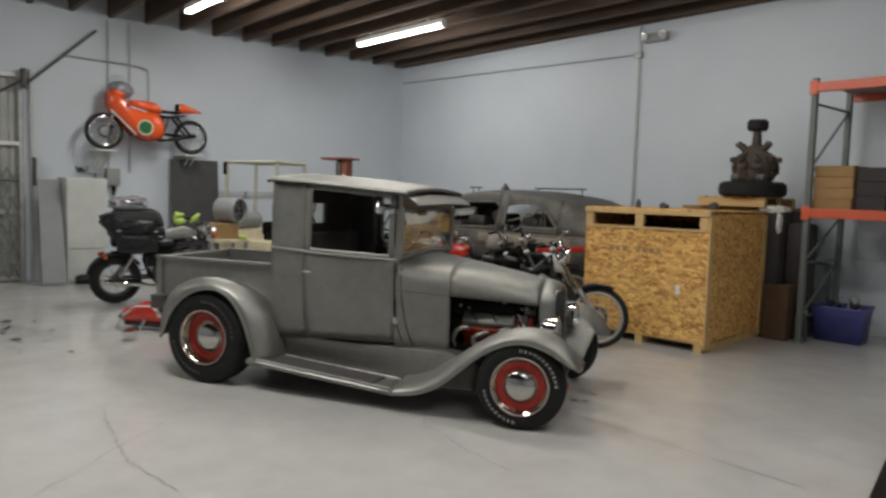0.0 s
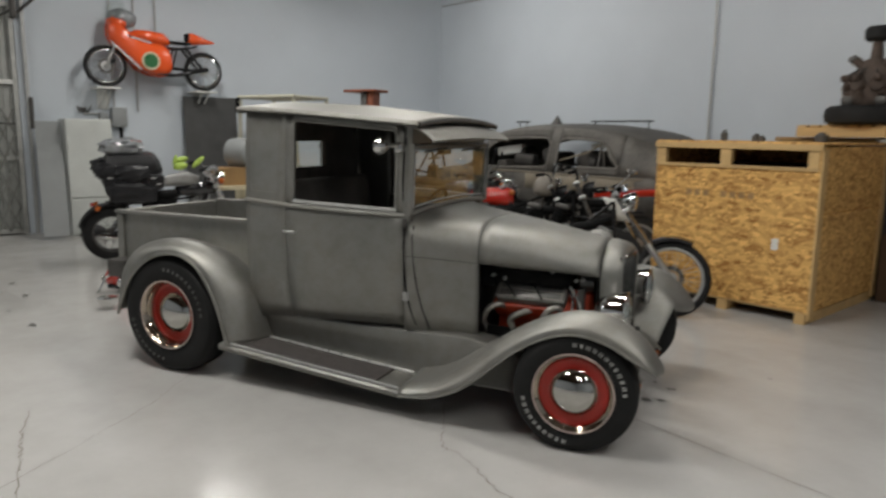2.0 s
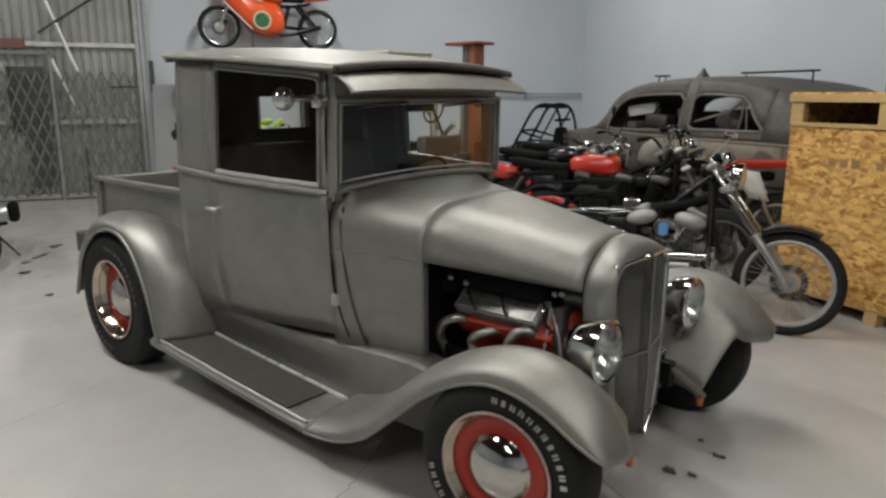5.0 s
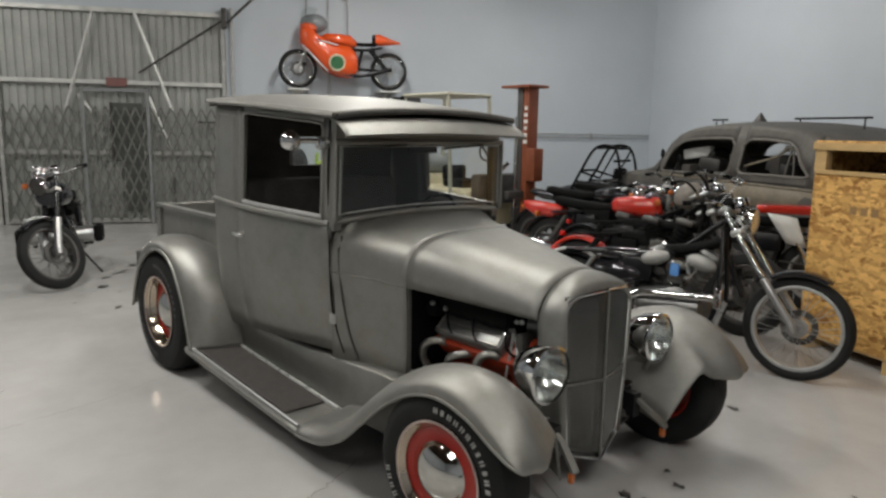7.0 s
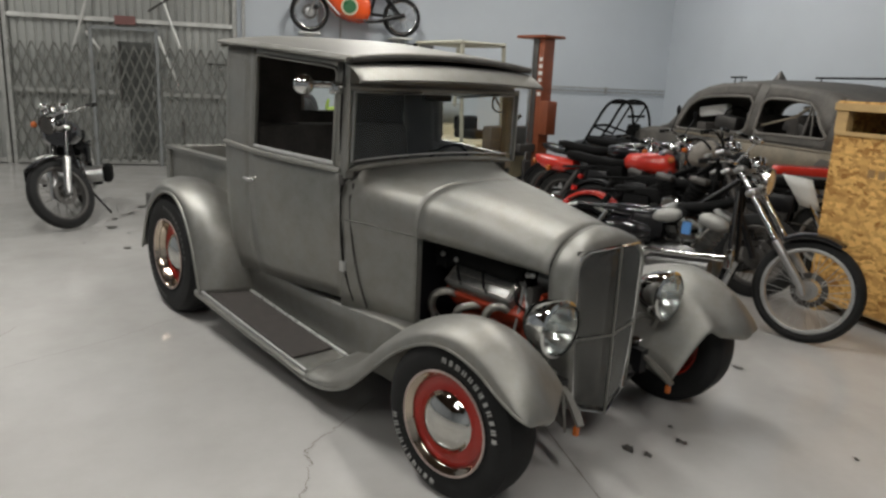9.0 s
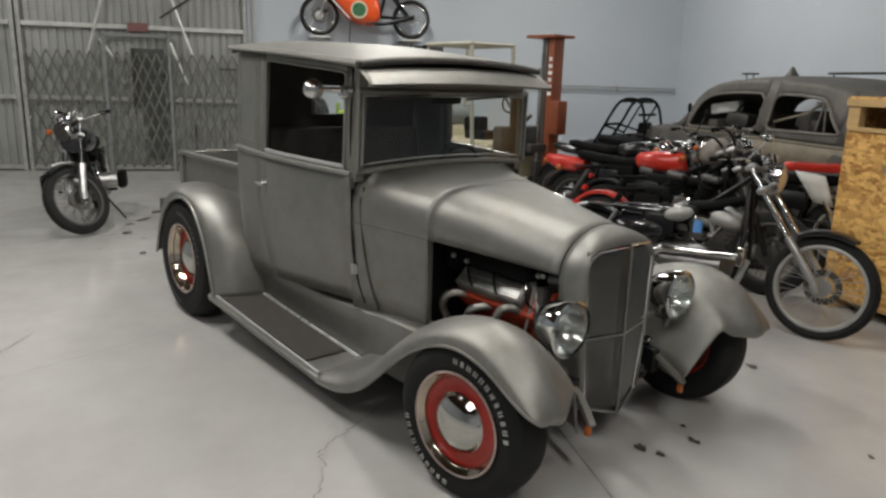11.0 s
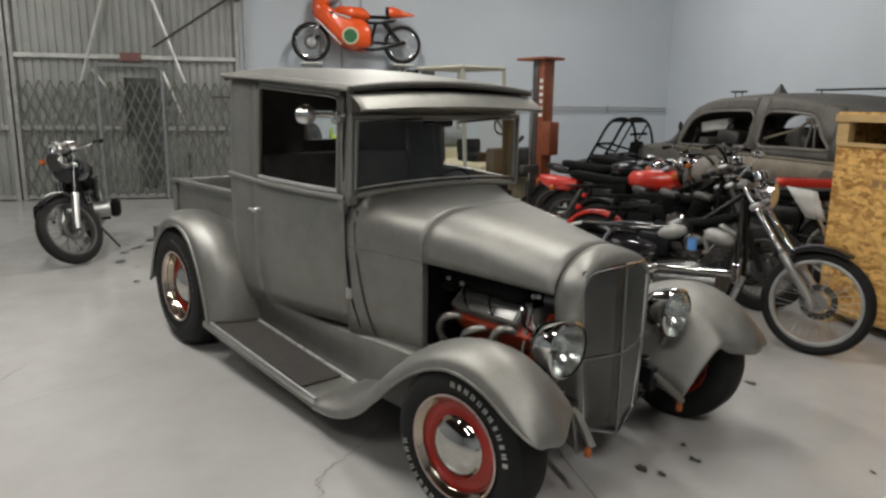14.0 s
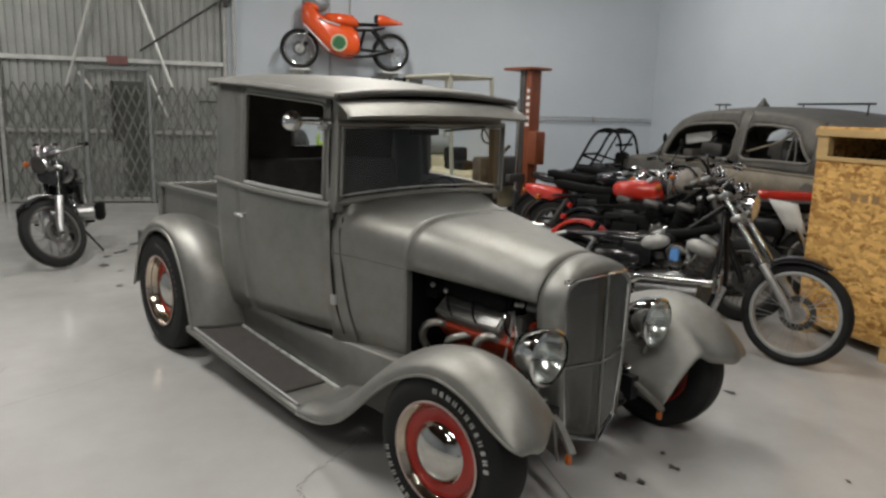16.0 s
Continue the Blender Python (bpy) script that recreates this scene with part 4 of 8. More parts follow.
    ro = [(-3.12, 0.345), (-3.03, 0.54), (-2.94, 0.655), (-2.81, 0.748), (-2.67, 0.788), (-2.53, 0.782), (-2.41, 0.715), (-2.31, 0.58), (-2.245, 0.43), (-2.19, 0.25)]
    rc = [(-3.22, 0.335), (-3.20, 0.585), (-3.09, 0.745), (-2.91, 0.835), (-2.69, 0.866), (-2.46, 0.832), (-2.29, 0.74), (-2.17, 0.60), (-2.12, 0.44), (-2.09, 0.24)]
    ri = [(-3.21, 0.335), (-3.18, 0.57), (-3.07, 0.725), (-2.90, 0.810), (-2.69, 0.838), (-2.47, 0.805), (-2.30, 0.72), (-2.16, 0.59), (-2.10, 0.43), (-2.07, 0.24)]
    rl = [(-3.19, 0.335), (-3.16, 0.55), (-3.05, 0.69), (-2.89, 0.765), (-2.69, 0.79), (-2.48, 0.765), (-2.31, 0.69), (-2.16, 0.57), (-2.10, 0.42), (-2.07, 0.24)]
    lip = spline(fo, 4)
    for s in (-1, 1):
        part("front_fender", fender(fo, fc, fi, 0.848, 0.70, 0.52, 0.37, fl, s, 0.085), "steel", t, "brushed bare steel front fender", thick=0.006)
        part("fender_bead", TB([(x, s * (0.849 - nose_tuck(0.085, k / (len(lip) - 1))), z) for k, (x, z) in enumerate(lip)][:-3], 0.006, 8), "steel", t)
        part("rear_fender", fender(ro, rc, ri, 0.835, 0.68, 0.56, 0.47, rl, s), "steel", t, "brushed bare steel rear fender", thick=0.006)
        part("fender_bead", TB([(x, s * 0.838, z) for x, z in spline(ro, 4)], 0.010, 8), "steel", t)
        # running board, its rubber, edge strips and the apron above it
        zb = lambda x: lerp([(-2.24, 0.246), (-1.6, 0.195), (-0.95, 0.148)], x)
        rb = part("running_board", LO([[(x, s * y, zb(x) + dz) for y, dz in ((0.835, -0.03), (0.84, -0.004), (0.83, 0.006), (0.66, 0.006), (0.52, 0.008), (0.50, 0.012))] for x in xs(-2.26, -0.97, 10)]), "steel", t, thick=0.006)
        part("tread_rubber", LO([[(x, s * y, zb(x) + 0.016) for y in (0.805, 0.68, 0.575)] for x in xs(-2.22, -1.15, 8)]), "mat_rubber", rb, "worn dark ribbed rubber tread", thick=0.008, smooth=0)
        ribs = bmesh.new()
        for k in range(14):
            y = 0.585 + 0.0155 * k
            tube(ribs, [(x, s * y, zb(x) + 0.021) for x in xs(-2.21, -1.16, 4)], 0.0035, 4)
        part("tread_ribs", ribs, "mat_rubber", rb)
        for y, r, x1, mt in ((0.826, 0.009, -0.99, "galv"), (0.565, 0.011, -1.02, "bright_strip")):
            part("edge_strip", TB([(x, s * y, zb(x) + 0.019) for x in xs(-2.23, x1, 8)], r, 8), mt, rb, "bright metal edge strip")
        low = [(x, 0.546, zb(max(x, -2.24)) + 0.004) for x in xs(-2.2, -0.42, 14)]
        ap = []
        for x, y, z in low:
            ti = lerp([(-2.24, 0.574), (-1.6, 0.570), (-1.1, 0.557), (-0.9, 0.532), (-0.7, 0.50), (-0.42, 0.46)], x)
            tz = lerp([(-2.24, 0.434), (-1.6, 0.419), (-1.1, 0.417), (-0.9, 0.419), (-0.7, 0.408), (-0.55, 0.372), (-0.42, 0.33)], x)
            sec = [(y, z), (y * 0.97 + ti * 0.03 - 0.004, z + 0.012), (y * 0.66 + ti * 0.34 - 0.006, z * 0.66 + tz * 0.34), (y * 0.33 + ti * 0.67 - 0.004, z * 0.33 + tz * 0.67), (ti, tz - 0.013), (ti - 0.004, tz - 0.003), (ti - 0.015, tz + 0.002), (ti - 0.14, tz + 0.012)]
            ap.append([(x, s * q, h) for q, h in sec])
        ap = [list(c) for c in zip(*[spline(list(c), 2) for c in zip(*ap)])]
        part("apron", LO(ap), "steel", t, "flat steel apron over the running board", 40, thick=0.005)
    # bed
    bx0, bx1, bw, bz0, bz1 = -3.45, -2.17, 0.495, 0.56, 0.988
    for s in (-1, 1):
        part("bed_side", B(((bx0 + bx1) / 2, s * bw, (bz0 + bz1) / 2), (bx1 - bx0, 0.022, bz1 - bz0), 0.004), "steel", t, "plain steel bed side", smooth=0)
        part("bed_rail", sweep_box([(bx0 - 0.005, s * (bw + 0.012), bz1), (bx1, s * (bw + 0.012), bz1)], 0.055, 0.022), "steel", t, smooth=0)
        part("stake_pocket", B((bx0 + 0.03, s * (bw + 0.018), 0.79), (0.06, 0.03, 0.36), 0.006), "steel", t, smooth=0)
    part("bed_floor", B(((bx0 + bx1) / 2, 0, 0.60), (bx1 - bx0, 2 * bw, 0.02)), "steel_dark", t, smooth=0)
    part("bed_front", B((bx1, 0, 0.77), (0.02, 2 * bw, 0.43)), "steel", t, smooth=0)
    tg = part("tailgate", B((bx0, 0, 0.775), (0.022, 2 * bw, 0.40), 0.004), "steel", t, smooth=0)
    part("gate_rail", TB([(bx0, -bw, 0.982), (bx0, bw, 0.982)], 0.013, 8), "steel", tg)
    part("bumper_bracket", B((-3.25, -0.66, 0.62), (0.16, 0.14, 0.12), 0.006), "steel_dark", t, smooth=0)
    for s in (-1, 1):
        tl = part("tail_lamp", LA([(0.0, 0.0), (0.04, 0.0), (0.045, 0.03), (0.04, 0.05)], (-3.28, s * 0.62, 0.50), (-1, 0, 0), 20), "chrome", t)
        part("lens", LA([(0.038, 0.045), (0.025, 0.06), (0, 0.065)], (-3.28, s * 0.62, 0.50), (-1, 0, 0), 20), "red_lens", tl, "red lens")
    # frame, axles and running gear
    for s in (-1, 1):
        part("frame_rail", sweep_box([(-3.35, s * 0.36, 0.52), (-2.9, s * 0.36, 0.58), (-2.3, s * 0.36, 0.50), (-1.9, s * 0.36, 0.36), (-0.6, s * 0.33, 0.34), (0.12, s * 0.29, 0.33)], 0.05, 0.11), "black", t, smooth=0)
        part("frame_horn", sweep_box([(0.08, s * 0.30, 0.375), (0.15, s * 0.30, 0.335), (0.22, s * 0.325, 0.280), (0.250, s * 0.335, 0.250)], 0.030, 0.016), "steel", t, "bare steel frame horn")
        part("turn_lamp", B((0.232, s * 0.335, 0.222), (0.024, 0.022, 0.042), 0.007), "amber", t, "small orange lamp on the frame horn")
        part("shock", TB([(0.02, s * 0.34, 0.22), (0.06, s * 0.30, 0.42)], 0.022, 10), "chrome", t)
        part("tie_arm", TB([(0.05, s * 0.5, 0.27), (-0.55, s * 0.33, 0.30)], 0.014, 8), "steel_dark", t)
        part("inner_wheel_well", B((-2.67, s * 0.485, 0.64), (0.75, 0.012, 0.24)), "matt_black", t, smooth=0)
    part("front_axle", TB([(0, -0.62, 0.30), (0.02, -0.45, 0.30), (0.03, -0.3, 0.23), (0.03, 0.3, 0.23), (0.02, 0.45, 0.30), (0, 0.62, 0.30)], 0.026, 10), "black", t)
    part("front_spring", TB([(0.06, -0.36, 0.26), (0.06, 0, 0.34), (0.06, 0.36, 0.26)], 0.022, 8), "steel_dark", t)
    part("rear_axle", TB([(-2.67, -0.62, 0.385), (-2.67, 0.62, 0.385)], 0.045, 12), "black", t)
    part("differential", EL((-2.67, 0, 0.385), (0.16, 0.14, 0.15)), "black", t)
    part("floor_pan", B((-1.45, 0, 0.40), (1.4, 0.95, 0.02)), "matt_black", t, smooth=0)
    part("exhaust", TB([(-0.5, -0.25, 0.33), (-0.9, -0.28, 0.25), (-2.2, -0.30, 0.24)], 0.028, 10), "steel_dark", t)
    for x, r, wdt, rim in ((-0.017, 0.314, 0.20, 0.201), (-2.692, 0.388, 0.27, 0.222)):
        for s in (-1, 1):
            wheel(t, x, s * ((0.842 if x > -1 else 0.838) - wdt / 2), r - 0.006, r, wdt, rim, s, deep=0.030 if x > -1 else 0.075, steer=5.4 if x > -1 else 0)
    # cab inside
    part("seat_cushion", B((-1.72, 0, 0.70), (0.50, 1.08, 0.16), 0.04), "interior", t)
    part("seat_back", B((-2.02, 0, 0.98), (0.16, 1.10, 0.56), 0.05, (0, -8, 0)), "interior", t)
    sw = part("steering_wheel", TB([(-1.33 + 0.07 * math.sin(a), 0.30 + 0.17 * math.cos(a), 1.04 + 0.15 * math.sin(a)) for a in (2 * math.pi * k / 28 for k in range(28))], 0.010, 8, True), "matt_black", t)
    part("column", TB([(-1.33, 0.30, 1.04), (-0.85, 0.30, 0.76)], 0.02, 8), "black", sw)
    part("spoke", TB([(-1.33, 0.14, 1.04), (-1.34, 0.30, 1.04), (-1.33, 0.46, 1.04)], 0.008, 6), "steel_dark", sw)
    part("gear_lever", TB([(-1.2, 0.02, 0.42), (-1.28, 0.02, 0.80)], 0.01, 8), "chrome", t)
    for s in (-1, 1):
        part("door_card", LO([[(x, s * (lerp(WIDTH, x) * lerp(FLARE, z) - 0.035), z) for z in (0.52, 0.8, 1.10)] for x in xs(d0, d1, 6)]), "interior", t, thick=0.01)
    # wing mirror, near side
    mr = part("mirror_arm", TB([(-1.085, -0.575, 1.500), (-1.12, -0.65, 1.500), (-1.14, -0.735, 1.50)], 0.013, 8), "chrome", t, "chrome mirror arm")
    part("clamp", B((-1.105, -0.60, 1.49), (0.045, 0.06, 0.06), 0.012), "chrome", mr, "chrome clamp at the post")
    part("mirror_head", LA([(0, -0.035), (0.026, -0.026), (0.043, -0.015), (0.048, 0.0), (0.048, 0.008)], (-1.145, -0.748, 1.500), (-1, 0.25, 0), 28), "chrome", mr, "round chrome mirror head")
    part("mirror_glass", LA([(0.046, 0.006), (0, 0.007)], (-1.145, -0.748, 1.500), (-1, 0.25, 0), 28), "chrome", mr)
    return t


def v8(t):
    """The engine shows through the open hood sides: orange block, finned covers, silver headers, black top."""
    e = thing("engine", TRUCK, "orange V8 engine with finned valve covers under an open hood", "engine")
    part("block", B((-0.40, 0, 0.46), (0.52, 0.30, 0.26), 0.02), "orange_engine", e)
    part("oil_pan", B((-0.42, 0, 0.29), (0.48, 0.22, 0.12), 0.02), "orange_engine", e)
    part("timing_cover", LA([(0.0, 0.03), (0.09, 0.03), (0.10, 0.0)], (-0.13, 0, 0.46), (1, 0, 0), 24), "orange_engine", e)
    for s in (-1, 1):
        part("cylinder_head", B((-0.40, s * 0.19, 0.58), (0.50, 0.15, 0.12), 0.015, (s * -42, 0, 0)), "orange_engine", e)
        vc = part("valve_cover", B((-0.42, s * 0.235, 0.648), (0.42, 0.13, 0.07), 0.016, (s * -42, 0, 0)), "valve_cover", e, "dark ribbed valve cover with bright edges")
        for off in (-0.048, 0.0, 0.05):
            part("fin", B((-0.42, s * (0.258 + off * math.cos(radians(42))), 0.674 - off * math.sin(radians(42))), (0.40, 0.007, 0.012), 0.002, (s * -42, 0, 0)), "header", vc, smooth=0)
        for x in (-0.61, -0.23):
            part("cover_end", B((x, s * 0.255, 0.664), (0.012, 0.10, 0.03), 0.003, (s * -42, 0, 0)), "header", vc, smooth=0)
        for k, (x, out, drop) in enumerate(((-0.60, 0.325, 0.0), (-0.44, 0.305, -0.03), (-0.25, 0.318, 0.015))):
            part("header_pipe", TB(spline([(x + 0.03, s * 0.235, 0.555), (x, s * (out - 0.03), 0.58 + drop), (x - 0.05, s * out, 0.56 + drop), (x - 0.09, s * (out - 0.01), 0.49), (x - 0.08, s * 0.285, 0.42), (-0.66, s * 0.27, 0.36)], 5), 0.0195, 12), "header", e, "silver exhaust header pipe")
            part("header_flange", B((x + 0.03, s * 0.245, 0.552), (0.09, 0.02, 0.05), 0.006, (s * -42, 0, 0)), "engine_alu", e)
            part("plug_lead", TB(spline([(x + 0.09, s * 0.25, 0.60), (x + 0.09, s * 0.31, 0.66), (x + 0.02, s * 0.24, 0.735), (-0.45, s * 0.12, 0.76)], 4), 0.006, 5), "gloss_black", e)
        part("front_cover", B((-0.15, s * 0.13, 0.55), (0.13, 0.17, 0.26), 0.03), "orange_engine", e)
        part("dipstick", TB([(-0.20, s * 0.275, 0.44), (-0.17, s * 0.27, 0.60), (-0.175, s * 0.245, 0.70), (-0.24, s * 0.22, 0.72)], 0.006, 6), "galv", e, "thin bright dipstick tube")
    part("intake", B((-0.40, 0, 0.70), (0.42, 0.22, 0.10), 0.02), "matt_black", e)
    part("air_cleaner", LA([(0, 0.07), (0.14, 0.068), (0.165, 0.055), (0.17, 0.03), (0.165, 0.0), (0, 0.0)], (-0.42, 0, 0.79), (0, 0, 1), 36), "matt_black", e, "low black air cleaner")
    part("distributor", TB([(-0.66, 0, 0.68), (-0.66, 0, 0.84)], 0.05, 14), "matt_black", e)
    part("fan_pulley", LA([(0.0, 0.05), (0.05, 0.05), (0.08, 0.03), (0.08, -0.01), (0.0, -0.01)], (-0.10, 0, 0.62), (1, 0, 0), 24), "steel_dark", e)
    part("crank_pulley", LA([(0.0, 0.04), (0.085, 0.04), (0.085, 0.0), (0.0, 0.0)], (-0.10, 0, 0.38), (1, 0, 0), 24), "steel_dark", e)
    part("alternator", TB([(-0.15, -0.14, 0.73), (-0.07, -0.14, 0.73)], 0.05, 18), "engine_alu", e)
    part("radiator_hose", TB(spline([(-0.12, 0.02, 0.76), (-0.05, 0.03, 0.82), (0.03, 0.0, 0.82)], 5), 0.022, 10), "matt_black", e)
    part("radiator_hose", TB(spline([(-0.14, -0.18, 0.50), (-0.06, -0.22, 0.42), (0.04, -0.2, 0.36)], 5), 0.024, 10), "matt_black", e)
    part("fuel_line", TB(spline([(-0.10, -0.26, 0.42), (-0.12, -0.27, 0.6), (-0.22, -0.2, 0.72), (-0.35, -0.12, 0.75)], 5), 0.006, 6), "galv", e)
    for s in (-1, 1):
        part("outline_strip", TB([(-0.63, s * 0.285, 0.632), (-0.21, s * 0.285, 0.632), (-0.21, s * 0.215, 0.695), (-0.63, s * 0.215, 0.695)], 0.004, 5, True), "galv", e, "thin bright edge of the valve cover")
        part("black_cover", B((-0.42, s * 0.19, 0.70), (0.44, 0.06, 0.07), 0.015), "matt_black", e, "black cover beside the intake")
    part("heater_box", B((-0.68, -0.2, 0.74), (0.08, 0.16, 0.12), 0.01), "matt_black", e)
    for s in (-1, 1):
        part("coil_pack", B((-0.43, s * 0.20, 0.745), (0.46, 0.13, 0.09), 0.03), "matt_black", e)
        part("bracket", B((-0.13, s * 0.20, 0.60), (0.04, 0.12, 0.22), 0.01), "steel_dark", e)
        part("inner_panel", B((-0.35, s * 0.30, 0.40), (0.64, 0.01, 0.10)), "matt_black", e, smooth=0)
    for c in ((-0.64, -0.30, 0.755), (-0.12, -0.255, 0.765), (-0.16, -0.24, 0.755), (-0.58, -0.27, 0.735), (-0.30, -0.24, 0.79)):
        part("hose_fitting", EL(c, (0.014, 0.012, 0.013), seg=10, rings=6), "galv", e, "bright hose fitting")
    part("fan_shroud", B((-0.035, 0, 0.60), (0.03, 0.46, 0.42), 0.01), "matt_black", e)
    for k in range(6):
        part("hose", TB(spline([(-0.66 + 0.09 * k, -0.26 + 0.02 * (k % 2), 0.72), (-0.6 + 0.08 * k, -0.22, 0.78 + 0.02 * (k % 3)), (-0.45 + 0.03 * k, -0.1, 0.76)], 4), 0.009, 6), "matt_black", e)
    return e


truck = pickup()
v8(truck)


# ---- motorcycles: x ahead, z up, from the ground midway between the axles ----
def bike_wheel(bike, x, r, w, rim_r, m=None, spokes=36, disc=False, label="", rim_mat="chrome"):
    wh = part("wheel", LA([(rim_r, -w * 0.36), (rim_r + 0.012, -w * 0.48), ((r + rim_r) / 2, -w * 0.5), (r - 0.012, -w * 0.36), (r, -w * 0.1), (r, w * 0.1), (r - 0.012, w * 0.36), ((r + rim_r) / 2, w * 0.5), (rim_r + 0.012, w * 0.48), (rim_r, w * 0.36)],
                          (x, 0, r), (0, 1, 0), 44), "rubber", bike, label or "black tyre on a spoked wheel", m=m)
    part("rim", LA([(rim_r + 0.004, -w * 0.40), (rim_r - 0.016, -w * 0.30), (rim_r - 0.022, 0), (rim_r - 0.016, w * 0.30), (rim_r + 0.004, w * 0.40)], (x, 0, r), (0, 1, 0), 44), rim_mat, wh, thick=0.004)
    part("hub", LA([(0, -w * 0.55), (0.03, -w * 0.55), (0.034, -w * 0.4), (0.06, -w * 0.38), (0.06, -w * 0.30), (0.034, -w * 0.24), (0.034, w * 0.24), (0.06, w * 0.30), (0.06, w * 0.38), (0.034, w * 0.4), (0.03, w * 0.55), (0, w * 0.55)], (x, 0, r), (0, 1, 0), 20), "steel_dark" if rim_mat == "steel_dark" else "alu", wh)
    for k in range(spokes):
        a = 2 * math.pi * k / spokes
        s = 1 if k % 2 else -1
        da = 0.5 if (k // 2) % 2 else -0.5
        part("spoke", TB([(x + 0.057 * math.cos(a + da), s * w * 0.34, r + 0.057 * math.sin(a + da)), (x + (rim_r - 0.014) * math.cos(a), s * w * 0.05, r + (rim_r - 0.014) * math.sin(a))], 0.0022, 3), rim_mat, wh)
    if disc:
        part("brake_disc", LA([(0.075, 0.004), (0.115, 0.004), (0.115, -0.004), (0.075, -0.004)], (x, w * 0.62, r), (0, 1, 0), 30, True), "steel_dark", wh)
        part("brake_caliper", B((x - 0.10, w * 0.62, r + 0.08), (0.07, 0.05, 0.06), 0.012), "black", wh)
    return wh


def arc_guard(x, z, r, w, a0, a1, n=14):
    rows = []
    for k in range(n + 1):
        a = radians(a0 + (a1 - a0) * k / n)
        rows.append([(x + (r - d) * math.cos(a), y, z + (r - d) * math.sin(a)) for y, d in ((-w / 2, 0.035), (-w * 0.46, 0.012), (-w * 0.25, 0.001), (0, -0.004), (w * 0.25, 0.001), (w * 0.46, 0.012), (w / 2, 0.035))])
    return LO(rows)


def pod(stations, n=16, power=2.4):
    """A moulded body along x: stations of x, half width, mid height, half height."""
    rows = []
    for x, hw, zc, hh in stations:
        row = []
        for k in range(n):
            a = 2 * math.pi * k / n
            c, s = math.cos(a), math.sin(a)
            row.append((x, hw * math.copysign(abs(c) ** (2 / power), c), zc + hh * math.copysign(abs(s) ** (2 / power), s)))
        rows.append(row)
    return LO(rows, True, True)


def cylinder_fins(bike, base, top, r, count=7, material="alu", label=""):
    """A finned barrel from base to top."""
    b, t_ = Vector(base), Vector(top)
    d = t_ - b
    prof = [(0, 0)]
    L = d.length
    for k in range(count):
        h0 = L * k / count
        h1 = L * (k + 0.5) / count
        prof += [(r, h0), (r, h1), (r * 0.8, h1), (r * 0.8, L * (k + 1) / count)]
    prof += [(r * 0.9, L), (0, L)]
    return part("cylinder", LA(prof, base, d, 18), material, bike, label)


